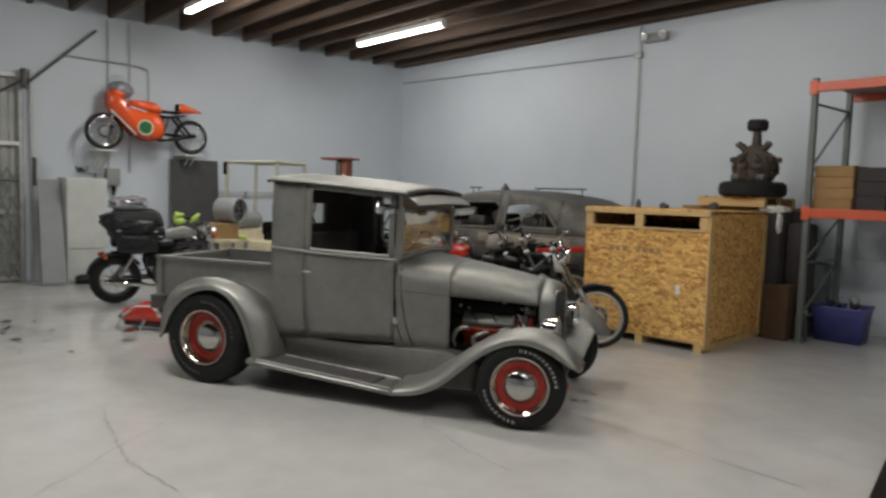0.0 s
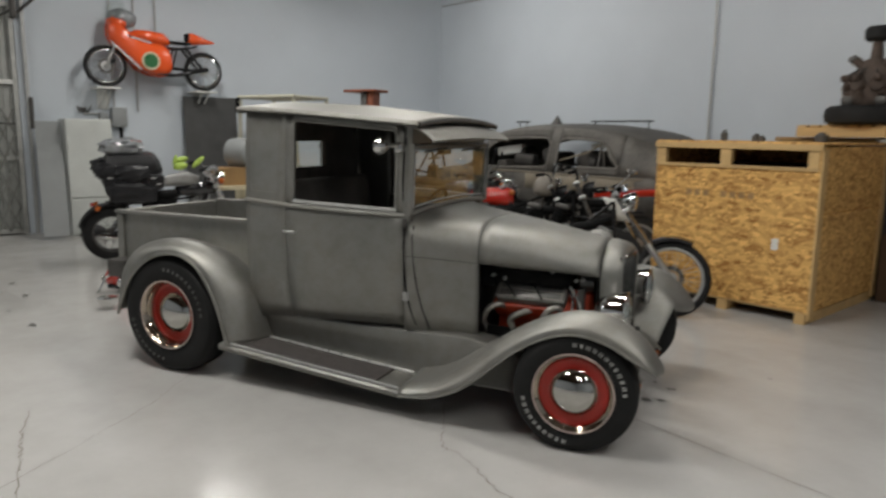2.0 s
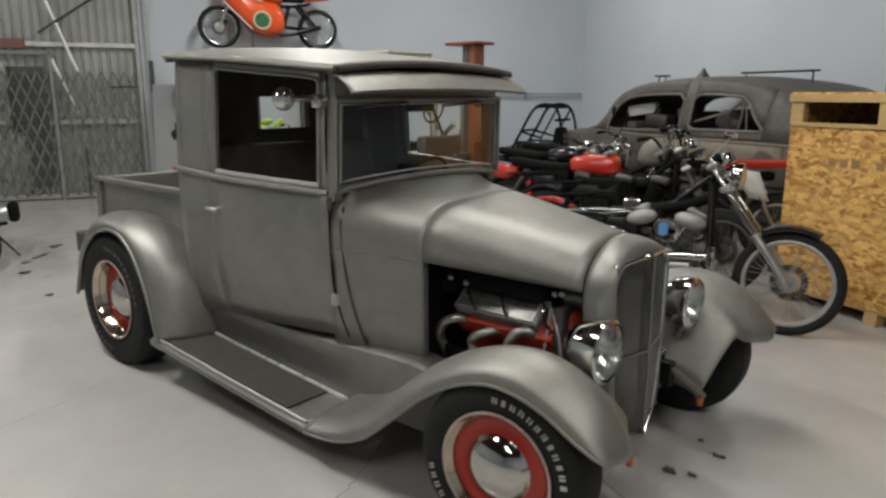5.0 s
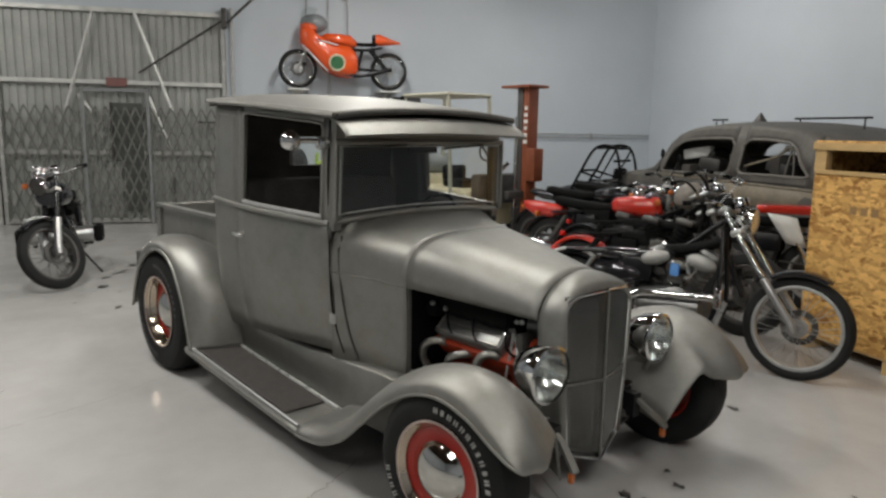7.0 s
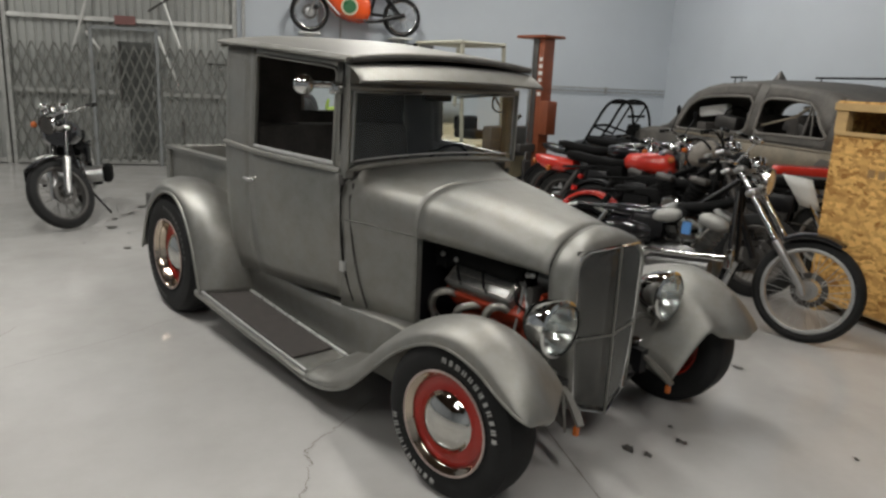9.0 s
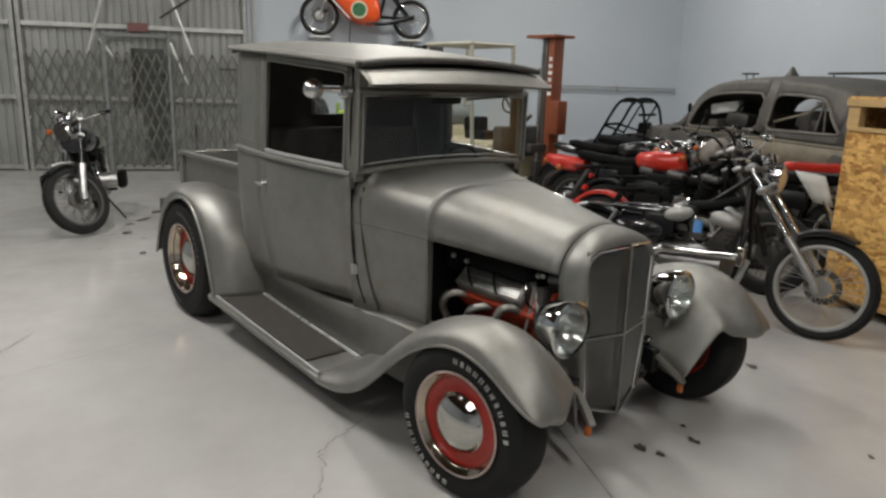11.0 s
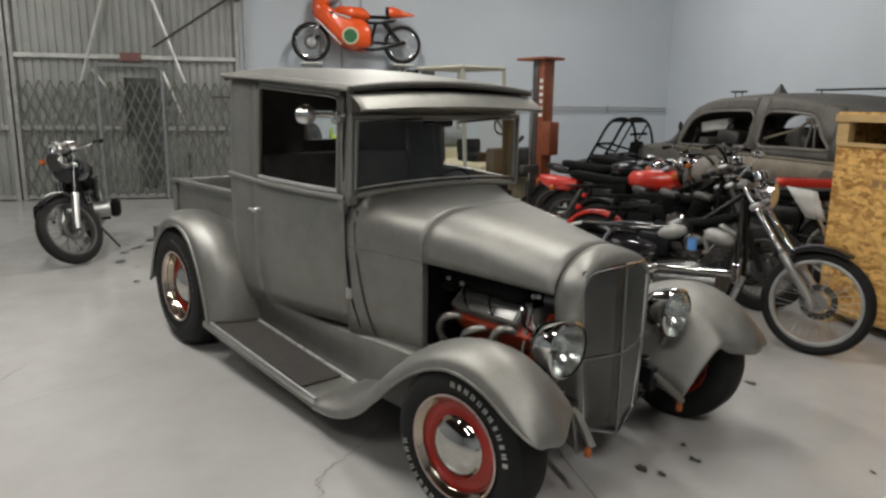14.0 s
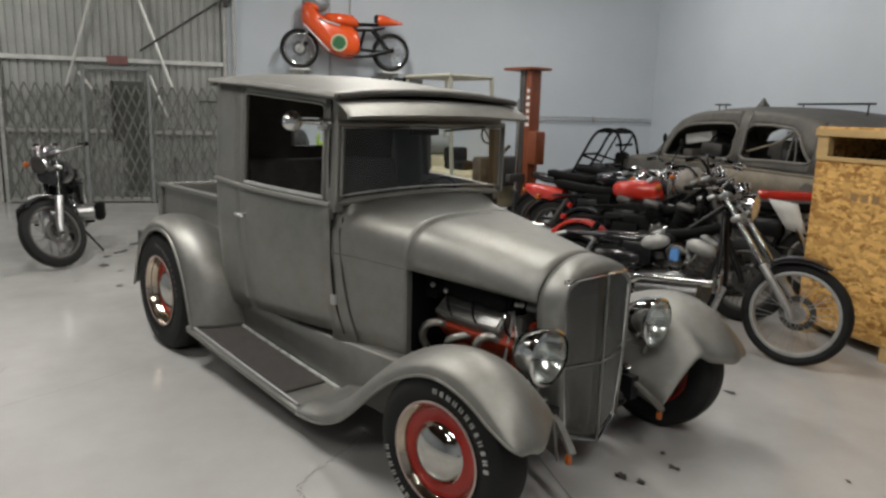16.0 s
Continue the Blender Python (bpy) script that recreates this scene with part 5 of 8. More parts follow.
def motorcycle(m, label, wb=1.42, rf=0.32, rr=0.31, wf=0.09, wr=0.12, rimf=0.235, rimr=0.225, rake=28, head=0.92, tank="black", tank_shape=None, seat=None,
               seat_mat="matt_black", engine="v", bar=(0.36, 0.10, -0.16), frame="black", pipes="chrome", guard_f="black", guard_r="black", steer=0.0, lamp=True,
               lean=0.0, mirrors=False, side="black", tail=None, group="parked motorcycles", fork_mat="chrome", signals=False, case="engine_alu", guard_arc=(165, 40), rim_mat="galv", fork_top="chrome", lamp_mat="chrome", fork_gap=0.055, bar_mat="chrome", barrel="engine_alu", fork_r=1.0, lens_mat="lens"):
    t = thing("motorcycle", m @ pose(0, 0, 0, lean, 0, 0), label, "motorcycle", group)
    xf, xr = wb / 2, -wb / 2
    tr = math.tan(radians(rake))
    hx = xf - (head - rf) * tr
    ax = Vector((math.sin(radians(-rake)), 0, math.cos(radians(rake))))
    pivot = Vector((hx, 0, head))
    S = Matrix.Translation(pivot) @ Matrix.Rotation(radians(steer), 4, ax) @ Matrix.Translation(-pivot)
    bike_wheel(t, xf, rf, wf, rimf, S, disc=True, rim_mat=rim_mat)
    bike_wheel(t, xr, rr, wr, rimr, None, rim_mat=rim_mat)
    for s in (-1, 1):
        y = s * (wf * 0.5 + fork_gap)
        top = Vector((hx - 0.03 * tr, y, head + 0.03))
        mid = Vector((xf - 0.30 * tr, y, rf + 0.30))
        part("fork_tube", TB([mid, top], 0.018, 12), fork_top, t, "chrome fork tube" if fork_top == "chrome" else "black fork tube", m=S)
        part("fork_slider", TB([(xf, y, rf - 0.02), (xf - 0.02, y, rf + 0.04), mid], [0.022 * fork_r, 0.025 * fork_r, 0.027 * fork_r], 12), fork_mat, t, m=S)
        part("shock", TB([(xr + 0.03, s * 0.12, rr + 0.04), (xr + 0.20, s * 0.12, rr + 0.34)], 0.026, 10), "chrome" if barrel == "engine_alu" else barrel, t)
        part("swing_arm", TB([(xr, s * 0.10, rr), (xr + 0.48, s * 0.09, rr + 0.03)], 0.018, 8), frame, t)
        bx, bh, bk = bar
    for zc in (head - 0.13, head + 0.01):
        part("fork_clamp", B((hx + (head - zc) * tr, 0, zc), (0.07, wf + 2 * fork_gap + 0.06, 0.035), 0.01, (0, -rake, 0)), "alu", t, m=S)
    hb = spline([(hx + bk, -bx, head + bh - 0.02), (hx + bk * 0.3, -bx * 0.75, head + bh), (hx, -bx * 0.35, head + bh * 0.6), (hx, -0.05, head + 0.05), (hx, 0.05, head + 0.05), (hx, bx * 0.35, head + bh * 0.6), (hx + bk * 0.3, bx * 0.75, head + bh), (hx + bk, bx, head + bh - 0.02)], 4)
    hbp = part("handlebar", TB(hb, 0.012, 8), bar_mat, t, "chrome handlebar" if bar_mat == "chrome" else "black handlebar", m=S)
    for s in (-1, 1):
        part("grip", TB([(hx + bk * 0.45, s * bx * 0.84, head + bh - 0.004), (hx + bk * 1.02, s * bx * 1.02, head + bh - 0.022)], 0.018, 10), "matt_black", hbp)
        part("lever", TB([(hx + bk * 0.4 + 0.03, s * bx * 0.78, head + bh), (hx + bk + 0.05, s * bx, head + bh - 0.02)], 0.006, 6), "chrome", hbp)
        if mirrors:
            part("mirror_stem", TB([(hx + bk * 0.4, s * bx * 0.7, head + bh), (hx + 0.02, s * bx * 0.85, head + bh + 0.20)], 0.006, 6), "black", hbp)
            part("mirror", LA([(0, -0.018), (0.045, -0.012), (0.055, 0.0), (0.05, 0.006), (0, 0.007)], (hx + 0.02, s * bx * 0.88, head + bh + 0.24), (-1, 0, 0), 20), "black", hbp)
    if lamp:
        lx = hx + 0.16
        hl = part("headlight", LA([(0.0, -0.11), (0.05, -0.10), (0.082, -0.05), (0.09, 0.0), (0.09, 0.012)], (lx, 0, head - 0.05), (1, 0, -0.05), 28), lamp_mat, t, "round chrome headlight" if lamp_mat == "chrome" else "round black headlight", m=S)
        part("lens", LA([(0.088, 0.006), (0.05, 0.022), (0, 0.028)], (lx, 0, head - 0.05), (1, 0, -0.05), 28), lens_mat, hl)
        for s in (-1, 1):
            part("gauge", LA([(0.0, -0.04), (0.035, -0.03), (0.04, 0.02), (0.036, 0.028), (0, 0.03)], (hx + 0.07, s * 0.055, head + 0.07), (-0.5, 0, 1), 20), "chrome", t, m=S)
            if signals:
                part("turn_signal", EL((lx - 0.04, s * 0.19, head - 0.06), (0.035, 0.04, 0.035), seg=14, rings=8), "amber", t, "orange turn signal", m=S)
    if guard_f:
        part("front_guard", arc_guard(xf, rf, rf + 0.035, wf + 0.05, *guard_arc), guard_f, t, m=S, thick=0.004)
    if guard_r:
        part("rear_guard", arc_guard(xr, rr, rr + 0.04, wr + 0.06, 165, 35), guard_r, t, thick=0.004)
        tl = part("tail_lamp", B((xr - 0.20, 0, rr + 0.35), (0.04, 0.07, 0.045), 0.012), "red_lens", t, "red tail lamp")
        if signals:
            for s in (-1, 1):
                part("turn_signal", EL((xr - 0.15, s * 0.15, rr + 0.33), (0.03, 0.045, 0.035), seg=14, rings=8), "amber", t, "orange turn signal")
    tank_shape = tank_shape or [(-0.02, 0.05, 0.83, 0.05), (0.04, 0.10, 0.835, 0.075), (0.18, 0.135, 0.85, 0.095), (0.32, 0.145, 0.86, 0.10), (0.42, 0.12, 0.855, 0.085), (0.47, 0.06, 0.845, 0.05)]
    part("fuel_tank", pod(tank_shape), tank, t, "", 60)
    seat = seat or [(-0.62, 0.05, 0.80, 0.03), (-0.58, 0.10, 0.80, 0.045), (-0.35, 0.13, 0.785, 0.05), (-0.12, 0.13, 0.78, 0.05), (0.0, 0.09, 0.80, 0.04)]
    part("seat", pod(seat, power=3.2), seat_mat, t, "", 60)
    if tail:
        part("tail_cowl", pod([(-0.86, 0.03, 0.84, 0.02), (-0.80, 0.08, 0.83, 0.045), (-0.66, 0.11, 0.81, 0.06), (-0.5, 0.12, 0.79, 0.05)]), tail, t, "", 60)
    # frame
    for s in (-1, 1):
        part("frame_tube", TB(spline([(hx - 0.02, s * 0.03, head - 0.10), (0.30, s * 0.13, 0.42), (0.20, s * 0.14, 0.26), (-0.20, s * 0.14, 0.26), (-0.34, s * 0.13, 0.45), (-0.36, s * 0.12, 0.70)], 4), 0.016, 8), frame, t)
        part("frame_tube", TB([(hx - 0.03, s * 0.02, head - 0.06), (0.0, s * 0.06, 0.76), (-0.40, s * 0.11, 0.70), (xr - 0.05, s * 0.11, rr + 0.36)], 0.014, 8), frame, t)
        part("side_cover", B((-0.27, s * 0.14, 0.60), (0.24, 0.03, 0.17), 0.03), side, t)
        part("foot_peg", TB([(-0.02, s * 0.14, 0.32), (-0.02, s * 0.28, 0.32)], 0.014, 8), "matt_black", t)
    part("crankcase", pod([(-0.28, 0.08, 0.40, 0.07), (-0.22, 0.14, 0.40, 0.11), (0.0, 0.16, 0.39, 0.12), (0.16, 0.14, 0.38, 0.10), (0.24, 0.07, 0.38, 0.06)], power=3.0), case, t, "", 60)
    for s in (-1, 1):
        part("engine_cover", LA([(0.12, 0), (0.115, 0.03), (0.08, 0.05), (0, 0.055)], (0.03, s * 0.14, 0.39), (0, s, 0), 26), case, t)
    if engine == "v":
        for s in (-1, 1):
            cylinder_fins(t, (0.02 + 0.02 * s, 0, 0.46), (0.02 + 0.165 * s, 0, 0.70), 0.085, material=barrel)
            part("rocker_cover", B((0.02 + 0.185 * s, 0, 0.735), (0.15, 0.17, 0.07), 0.03, (0, 28 * s, 0)), barrel, t)
            part("push_rod", TB([(0.02, -0.10, 0.45), (0.02 + 0.15 * s, -0.10, 0.70)], 0.012, 8), "chrome", t)
        part("air_cleaner", LA([(0.085, 0), (0.088, 0.03), (0.07, 0.05), (0, 0.055)], (0.03, -0.13, 0.62), (0, -1, 0), 24), "chrome", t)
    elif engine == "four":
        for k in range(4):
            cylinder_fins(t, (0.10, -0.15 + 0.10 * k, 0.46), (0.15, -0.15 + 0.10 * k, 0.66), 0.055, 6, barrel)
        part("cam_cover", B((0.16, 0, 0.70), (0.16, 0.42, 0.07), 0.025, (0, 10, 0)), barrel, t)
    elif engine == "boxer":
        for s in (-1, 1):
            cylinder_fins(t, (0.10, s * 0.14, 0.43), (0.10, s * 0.32, 0.44), 0.085, 7)
            part("valve_cover", B((0.10, s * 0.355, 0.44), (0.19, 0.09, 0.18), 0.035), "matt_black", t, "black valve cover")
    else:
        cylinder_fins(t, (0.06, 0, 0.46), (0.11, 0, 0.68), 0.085, 8)
    for s in {"one": (-1,), "none": ()}.get(pipes, (-1, 1)):
        part("exhaust", TB(spline([(0.16, s * 0.10, 0.60), (0.27, s * 0.14, 0.55), (0.27, s * 0.17, 0.36), (0.10, s * 0.18, 0.27), (-0.25, s * 0.18, 0.26), (-0.45, s * 0.19, 0.28)], 4), 0.019, 10), "chrome", t)
        part("silencer", TB([(-0.40, s * 0.19, 0.275), (-0.46, s * 0.19, 0.285), (xr - 0.12, s * 0.20, 0.33), (xr - 0.16, s * 0.20, 0.335)], [0.022, 0.038, 0.04, 0.03], 14), "chrome", t)
    part("side_stand", TB([(-0.02, 0.15, 0.26), (0.06, 0.34, 0.01)], 0.011, 6), "black", t)
    part("air_box", B((-0.16, 0, 0.68), (0.30, 0.24, 0.13), 0.03), "matt_black", t)
    part("sump", B((0.0, 0, 0.285), (0.42, 0.24, 0.09), 0.03), "steel_dark", t)
    part("wiring_loom", TB(spline([(hx - 0.02, 0.04, head - 0.05), (0.28, 0.10, 0.76), (0.05, 0.13, 0.70), (-0.25, 0.12, 0.72)], 4), 0.016, 6), "matt_black", t)
    part("carburettor", B((-0.10, 0, 0.62), (0.12, 0.22, 0.10), 0.02), "engine_alu", t)
    part("battery_box", B((-0.24, 0, 0.62), (0.16, 0.18, 0.16), 0.01), "black", t)
    part("chain", TB([(xr, 0.08, rr + 0.08), (-0.16, 0.09, 0.45), (-0.16, 0.09, 0.35), (xr, 0.08, rr - 0.08)], 0.008, 5, True), "steel_dark", t)
    return t


# long chopper beside the truck
chopper = motorcycle(pose(-4.84, 8.13, 0, 0, 0, 40), "long black chopper motorcycle with chrome forks and thin front wheel", wb=1.58, rf=0.338, rr=0.32, wf=0.085, wr=0.14, rimf=0.275, rimr=0.21,
                     rake=35, head=1.05, tank="matt_black", fork_gap=0.078, tank_shape=[(-0.22, 0.03, 0.735, 0.02), (-0.15, 0.07, 0.745, 0.035), (0.02, 0.09, 0.765, 0.045), (0.16, 0.085, 0.80, 0.045), (0.26, 0.04, 0.84, 0.03)],
                     seat=[(-0.66, 0.08, 0.68, 0.03), (-0.5, 0.13, 0.68, 0.05), (-0.3, 0.15, 0.68, 0.06), (-0.1, 0.11, 0.71, 0.05)], seat_mat="gloss_black", engine="v", bar=(0.34, 0.06, -0.20), steer=-4, lean=-8, guard_f="gloss_black", fork_mat="alu", case="engine_alu", guard_arc=(120, 62), rim_mat="galv", pipes="none")
part("identity_tag", B((0.02, -0.195, 0.625), (0.06, 0.006, 0.085), 0.01), "blue_tag", chopper, "small blue plastic tag", smooth=0)
for s in (-1, 1):
    part("rocker_box", EL((0.02 + 0.16 * s, -0.14, 0.69), (0.105, 0.055, 0.052), (0, 14 * s, 0), 18, 10), "cast_alloy", chopper, "pale alloy rocker cover", 60)
part("oil_tank", pod([(-0.66, 0.08, 0.54, 0.06), (-0.58, 0.15, 0.54, 0.11), (-0.38, 0.18, 0.54, 0.13), (-0.24, 0.16, 0.56, 0.10), (-0.18, 0.10, 0.57, 0.06)]), "gloss_black", chopper, "black rounded oil tank", 60)
for dy, mt in ((-0.075, "white"), (-0.045, "red"), (-0.01, "white"), (0.04, "red")):
    part("fender_stripe", TB([(-0.79 + 0.366 * math.cos(a), dy - 0.01, 0.32 + 0.366 * math.sin(a)) for a in (radians(150 - 8 * k) for k in range(13))], 0.012, 6), mt, chopper, "painted stripe on the rear fender")
part("frame_tube", TB([(0.36, -0.15, 0.45), (0.30, -0.16, 0.25)], 0.022, 8), "alu", chopper, "bright lower frame tube")
part("mirror_stem", TB([(0.27, -0.20, 1.10), (0.40, -0.34, 1.22)], 0.006, 6), "chrome", chopper)
part("mirror", EL((0.40, -0.34, 1.235), (0.045, 0.07, 0.022), (0, 10, 20), 16, 10), "chrome", chopper, "small chrome mirror")
part("gauge_pod", EL((0.28, -0.02, 1.10), (0.05, 0.06, 0.05), seg=16, rings=10), "matt_black", chopper, "black gauge pod")
part("exhaust_shield", TB([(-0.18, -0.23, 0.44), (0.36, -0.24, 0.47)], 0.024, 14), "chrome", chopper)
part("exhaust_shield", TB([(-0.18, -0.23, 0.44), (-0.36, -0.23, 0.36), (-0.60, -0.23, 0.33)], 0.028, 14), "chrome", chopper)
part("pipe_clamp", B((0.34, -0.24, 0.47), (0.05, 0.07, 0.13), 0.012), "chrome", chopper)
part("primary_case", TB([(-0.20, -0.19, 0.36), (0.22, -0.20, 0.38)], 0.06, 16), "engine_alu", chopper, "silver primary case")
# row of road bikes
SADDLE = [(-0.62, 0.07, 0.85, 0.03), (-0.55, 0.11, 0.84, 0.05), (-0.35, 0.12, 0.81, 0.055), (-0.12, 0.12, 0.79, 0.055), (0.02, 0.09, 0.81, 0.05)]
red_bike = motorcycle(pose(-7.36, 8.93, 0, 0, 0, 40), "red and black road motorcycle with a red fuel tank", tank="red", side="black", engine="four", guard_f="black", guard_r="black", bar=(0.34, 0.10, -0.15), lean=-7, signals=True, seat=[(x * 1.15, y, z - 0.03, h) for x, y, z, h in SADDLE], barrel="steel_dark", rim_mat="steel_dark", lamp_mat="black", fork_top="black", fork_mat="steel_dark", case="steel_dark",
           tank_shape=[(-0.02, 0.08, 0.80, 0.06), (0.02, 0.12, 0.805, 0.09), (0.2, 0.145, 0.81, 0.11), (0.42, 0.15, 0.815, 0.115), (0.50, 0.13, 0.81, 0.10), (0.52, 0.08, 0.81, 0.07)])
part("tail_cowl", pod([(-1.10, 0.05, 0.75, 0.03), (-1.05, 0.10, 0.73, 0.06), (-0.92, 0.13, 0.70, 0.09), (-0.72, 0.13, 0.69, 0.085), (-0.60, 0.10, 0.70, 0.05)]), "red", red_bike, "red moulded tail", 60)
motorcycle(pose(-8.10, 9.05, 0, 0, 0, 40), "black road motorcycle with a bright tail lamp and orange signals", tank="gloss_black", side="black", engine="four", tail="gloss_black", pipes="none", barrel="black", case="black", fork_mat="black", fork_top="black", bar_mat="black", seat=[(x, y, z + 0.03, h) for x, y, z, h in SADDLE], rim_mat="steel_dark", guard_f="black", guard_r="black", lean=-7, signals=True)
motorcycle(pose(-8.45, 9.75, 0, 0, 0, 40), "black road motorcycle with round mirrors on tall stems", tank="gloss_black", engine="four", pipes="none", barrel="black", case="black", fork_mat="black", fork_top="black", rim_mat="steel_dark", seat=[(-0.80, 0.06, 0.88, 0.03), (-0.72, 0.10, 0.88, 0.04), (-0.5, 0.12, 0.86, 0.05), (-0.2, 0.12, 0.84, 0.055), (0.02, 0.09, 0.84, 0.05)], lean=-7, mirrors=True, signals=True, bar=(0.36, 0.15, -0.14))
dusty_bike = motorcycle(pose(-6.50, 8.92, 0, 0, 0, 40), "dark motorcycle with a tall dusty grey-beige fuel tank", tank="dusty", engine="four", lean=-6, bar=(0.36, 0.14, -0.14), mirrors=False, head=0.98,
           case="steel_dark", lamp_mat="black", fork_top="black", fork_mat="steel_dark", bar_mat="black", rim_mat="steel_dark", pipes="none", barrel="matt_black", frame="matt_black", seat=[(-0.55, 0.06, 0.66, 0.03), (-0.4, 0.12, 0.66, 0.045), (-0.12, 0.12, 0.67, 0.05), (0.08, 0.09, 0.72, 0.05)], tank_shape=[(0.16, 0.06, 0.97, 0.05), (0.19, 0.10, 0.985, 0.09), (0.26, 0.125, 1.0, 0.125), (0.34, 0.125, 1.005, 0.125), (0.40, 0.08, 1.0, 0.08)])
stripped = motorcycle(pose(-5.73, 8.51, 0, 0, 0, 40), "stripped dark motorcycle with bare alloy engine and red rear fender", rf=0.33, tank="matt_black", side="matt_black", engine="v", barrel="matt_black", case="steel_dark", frame="matt_black", guard_f=None, guard_r="red", bar=(0.34, 0.16, -0.10), bar_mat="black", lean=-7, head=1.08,
           lamp_mat="black", fork_top="steel_dark", fork_mat="black", rim_mat="steel_dark", pipes="none", rake=26, tank_shape=[(-0.05, 0.06, 0.80, 0.03), (0.0, 0.10, 0.805, 0.05), (0.2, 0.07, 0.82, 0.04), (0.30, 0.06, 0.83, 0.04), (0.36, 0.04, 0.84, 0.03)],
           seat=[(-0.5, 0.06, 0.72, 0.02), (-0.42, 0.10, 0.72, 0.03), (-0.25, 0.10, 0.71, 0.03), (-0.12, 0.06, 0.72, 0.02)])
for x0, x1 in ((0.02, -0.06), (0.12, 0.22)):
    cylinder_fins(stripped, (x0, -0.06, 0.58), (x1, -0.10, 0.82), 0.075, 7, "matt_black")
    part("rocker_cover", B((x1, -0.10, 0.85), (0.15, 0.13, 0.06), 0.025, (0, 10, 0)), "steel_dark", stripped)
def bright_fittings(bike, seed):
    """Caps, levers, cable ends and lamp rims that catch the light on a dark machine."""
    rng = random.Random(seed)
    for k in range(16):
        x, y, z = rng.uniform(-0.30, 0.24), rng.choice((-1, 1)) * rng.uniform(0.13, 0.17), rng.uniform(0.34, 0.66)
        r = rng.uniform(0.010, 0.026)
        if k % 3:
            part("fitting", EL((x, y, z), (r * 1.6, r, r), (0, rng.uniform(0, 90), 0), 10, 6), "chrome", bike, "small chrome fitting")
        else:
            part("cable", TB(spline([(x, y, z), (x + 0.08, y * 1.1, z + 0.10), (x + 0.2, y * 0.6, z + 0.12)], 3), 0.005, 5), "matt_black", bike)


for n, bike in enumerate((red_bike, stripped, dusty_bike)):
    bright_fittings(bike, n)
# trail bike between the row and the crate
trail = motorcycle(pose(-6.25, 9.66, 0, 0, 0, 222), "white and red trail motorcycle with a white side number panel", wb=1.36, rf=0.34, rr=0.33, tank="black", side="black", engine="single", guard_f="white", guard_r=None, lamp=False, pipes="one", lean=6, head=1.03, bar=(0.40, 0.18, -0.10))
for s in (-1, 1):
    part("number_panel", LO([[(-0.25 - 0.25 * u + (-0.18 + 0.08 * u) * v, s * (0.16 - 0.02 * v), 0.86 - 0.03 * u - 0.26 * v) for v in (0, 0.35, 0.7, 1)] for u in (0, 0.3, 0.7, 1)]), "white", trail, "plain white number panel", thick=0.006)
part("rear_fender", LO([[(x, y, z + dz) for y, dz in ((-0.13, -0.075), (-0.12, -0.01), (-0.06, 0.004), (0, 0.008), (0.06, 0.004), (0.12, -0.01), (0.13, -0.075))] for x, z in spline([(-0.15, 0.93), (-0.5, 0.94), (-0.85, 0.96), (-1.05, 0.97)], 3)]), "red", trail, "red plastic rear fender", thick=0.006)

# old black boxer twin near the gate, its front wheel turned
boxer = motorcycle(pose(-8.52, 3.33, 0, 0, 0, 6), "old black boxer motorcycle with chrome headlamp, front wheel turned", wb=1.42, rf=0.335, rr=0.335, wf=0.095, wr=0.11, rimf=0.255, rimr=0.25, head=1.03, lamp_mat="chrome", lens_mat="steel_dark", fork_r=1.35, guard_arc=(128, 58),
           tank="gloss_black", engine="boxer", bar=(0.40, -0.01, -0.12), steer=-46, guard_f="gloss_black", guard_r="gloss_black", lean=3, rim_mat="steel_dark", fork_mat="alu", fork_top="gloss_black",
           tank_shape=[(-0.06, 0.08, 0.83, 0.06), (0.0, 0.13, 0.84, 0.10), (0.18, 0.17, 0.86, 0.13), (0.34, 0.17, 0.87, 0.13), (0.44, 0.12, 0.86, 0.09)])
# white bar drawn for the highlight on the glossy black front fender
part("fender_highlight", TB([(0.71 + 0.376 * math.cos(a), -0.01, 0.335 + 0.376 * math.sin(a)) for a in (radians(122 - 7 * k) for k in range(7))], 0.014, 6), "white", boxer, "white strip painted as the front fender's highlight", m=Matrix.Translation((0.34, 0, 1.03)) @ Matrix.Rotation(radians(-46), 4, Vector((-0.469, 0, 0.883))) @ Matrix.Translation((-0.34, 0, -1.03)))
part("turn_signal", EL((0.42, -0.20, 0.97), (0.030, 0.030, 0.030), seg=14, rings=8), "amber", boxer, "orange turn signal in a chrome shell")
for y in (-0.10, 0.06):
    part("gauge_cap", EL((0.36, y, 1.13), (0.045, 0.05, 0.035), seg=14, rings=8), "chrome", boxer, "bright chrome gauge shell")
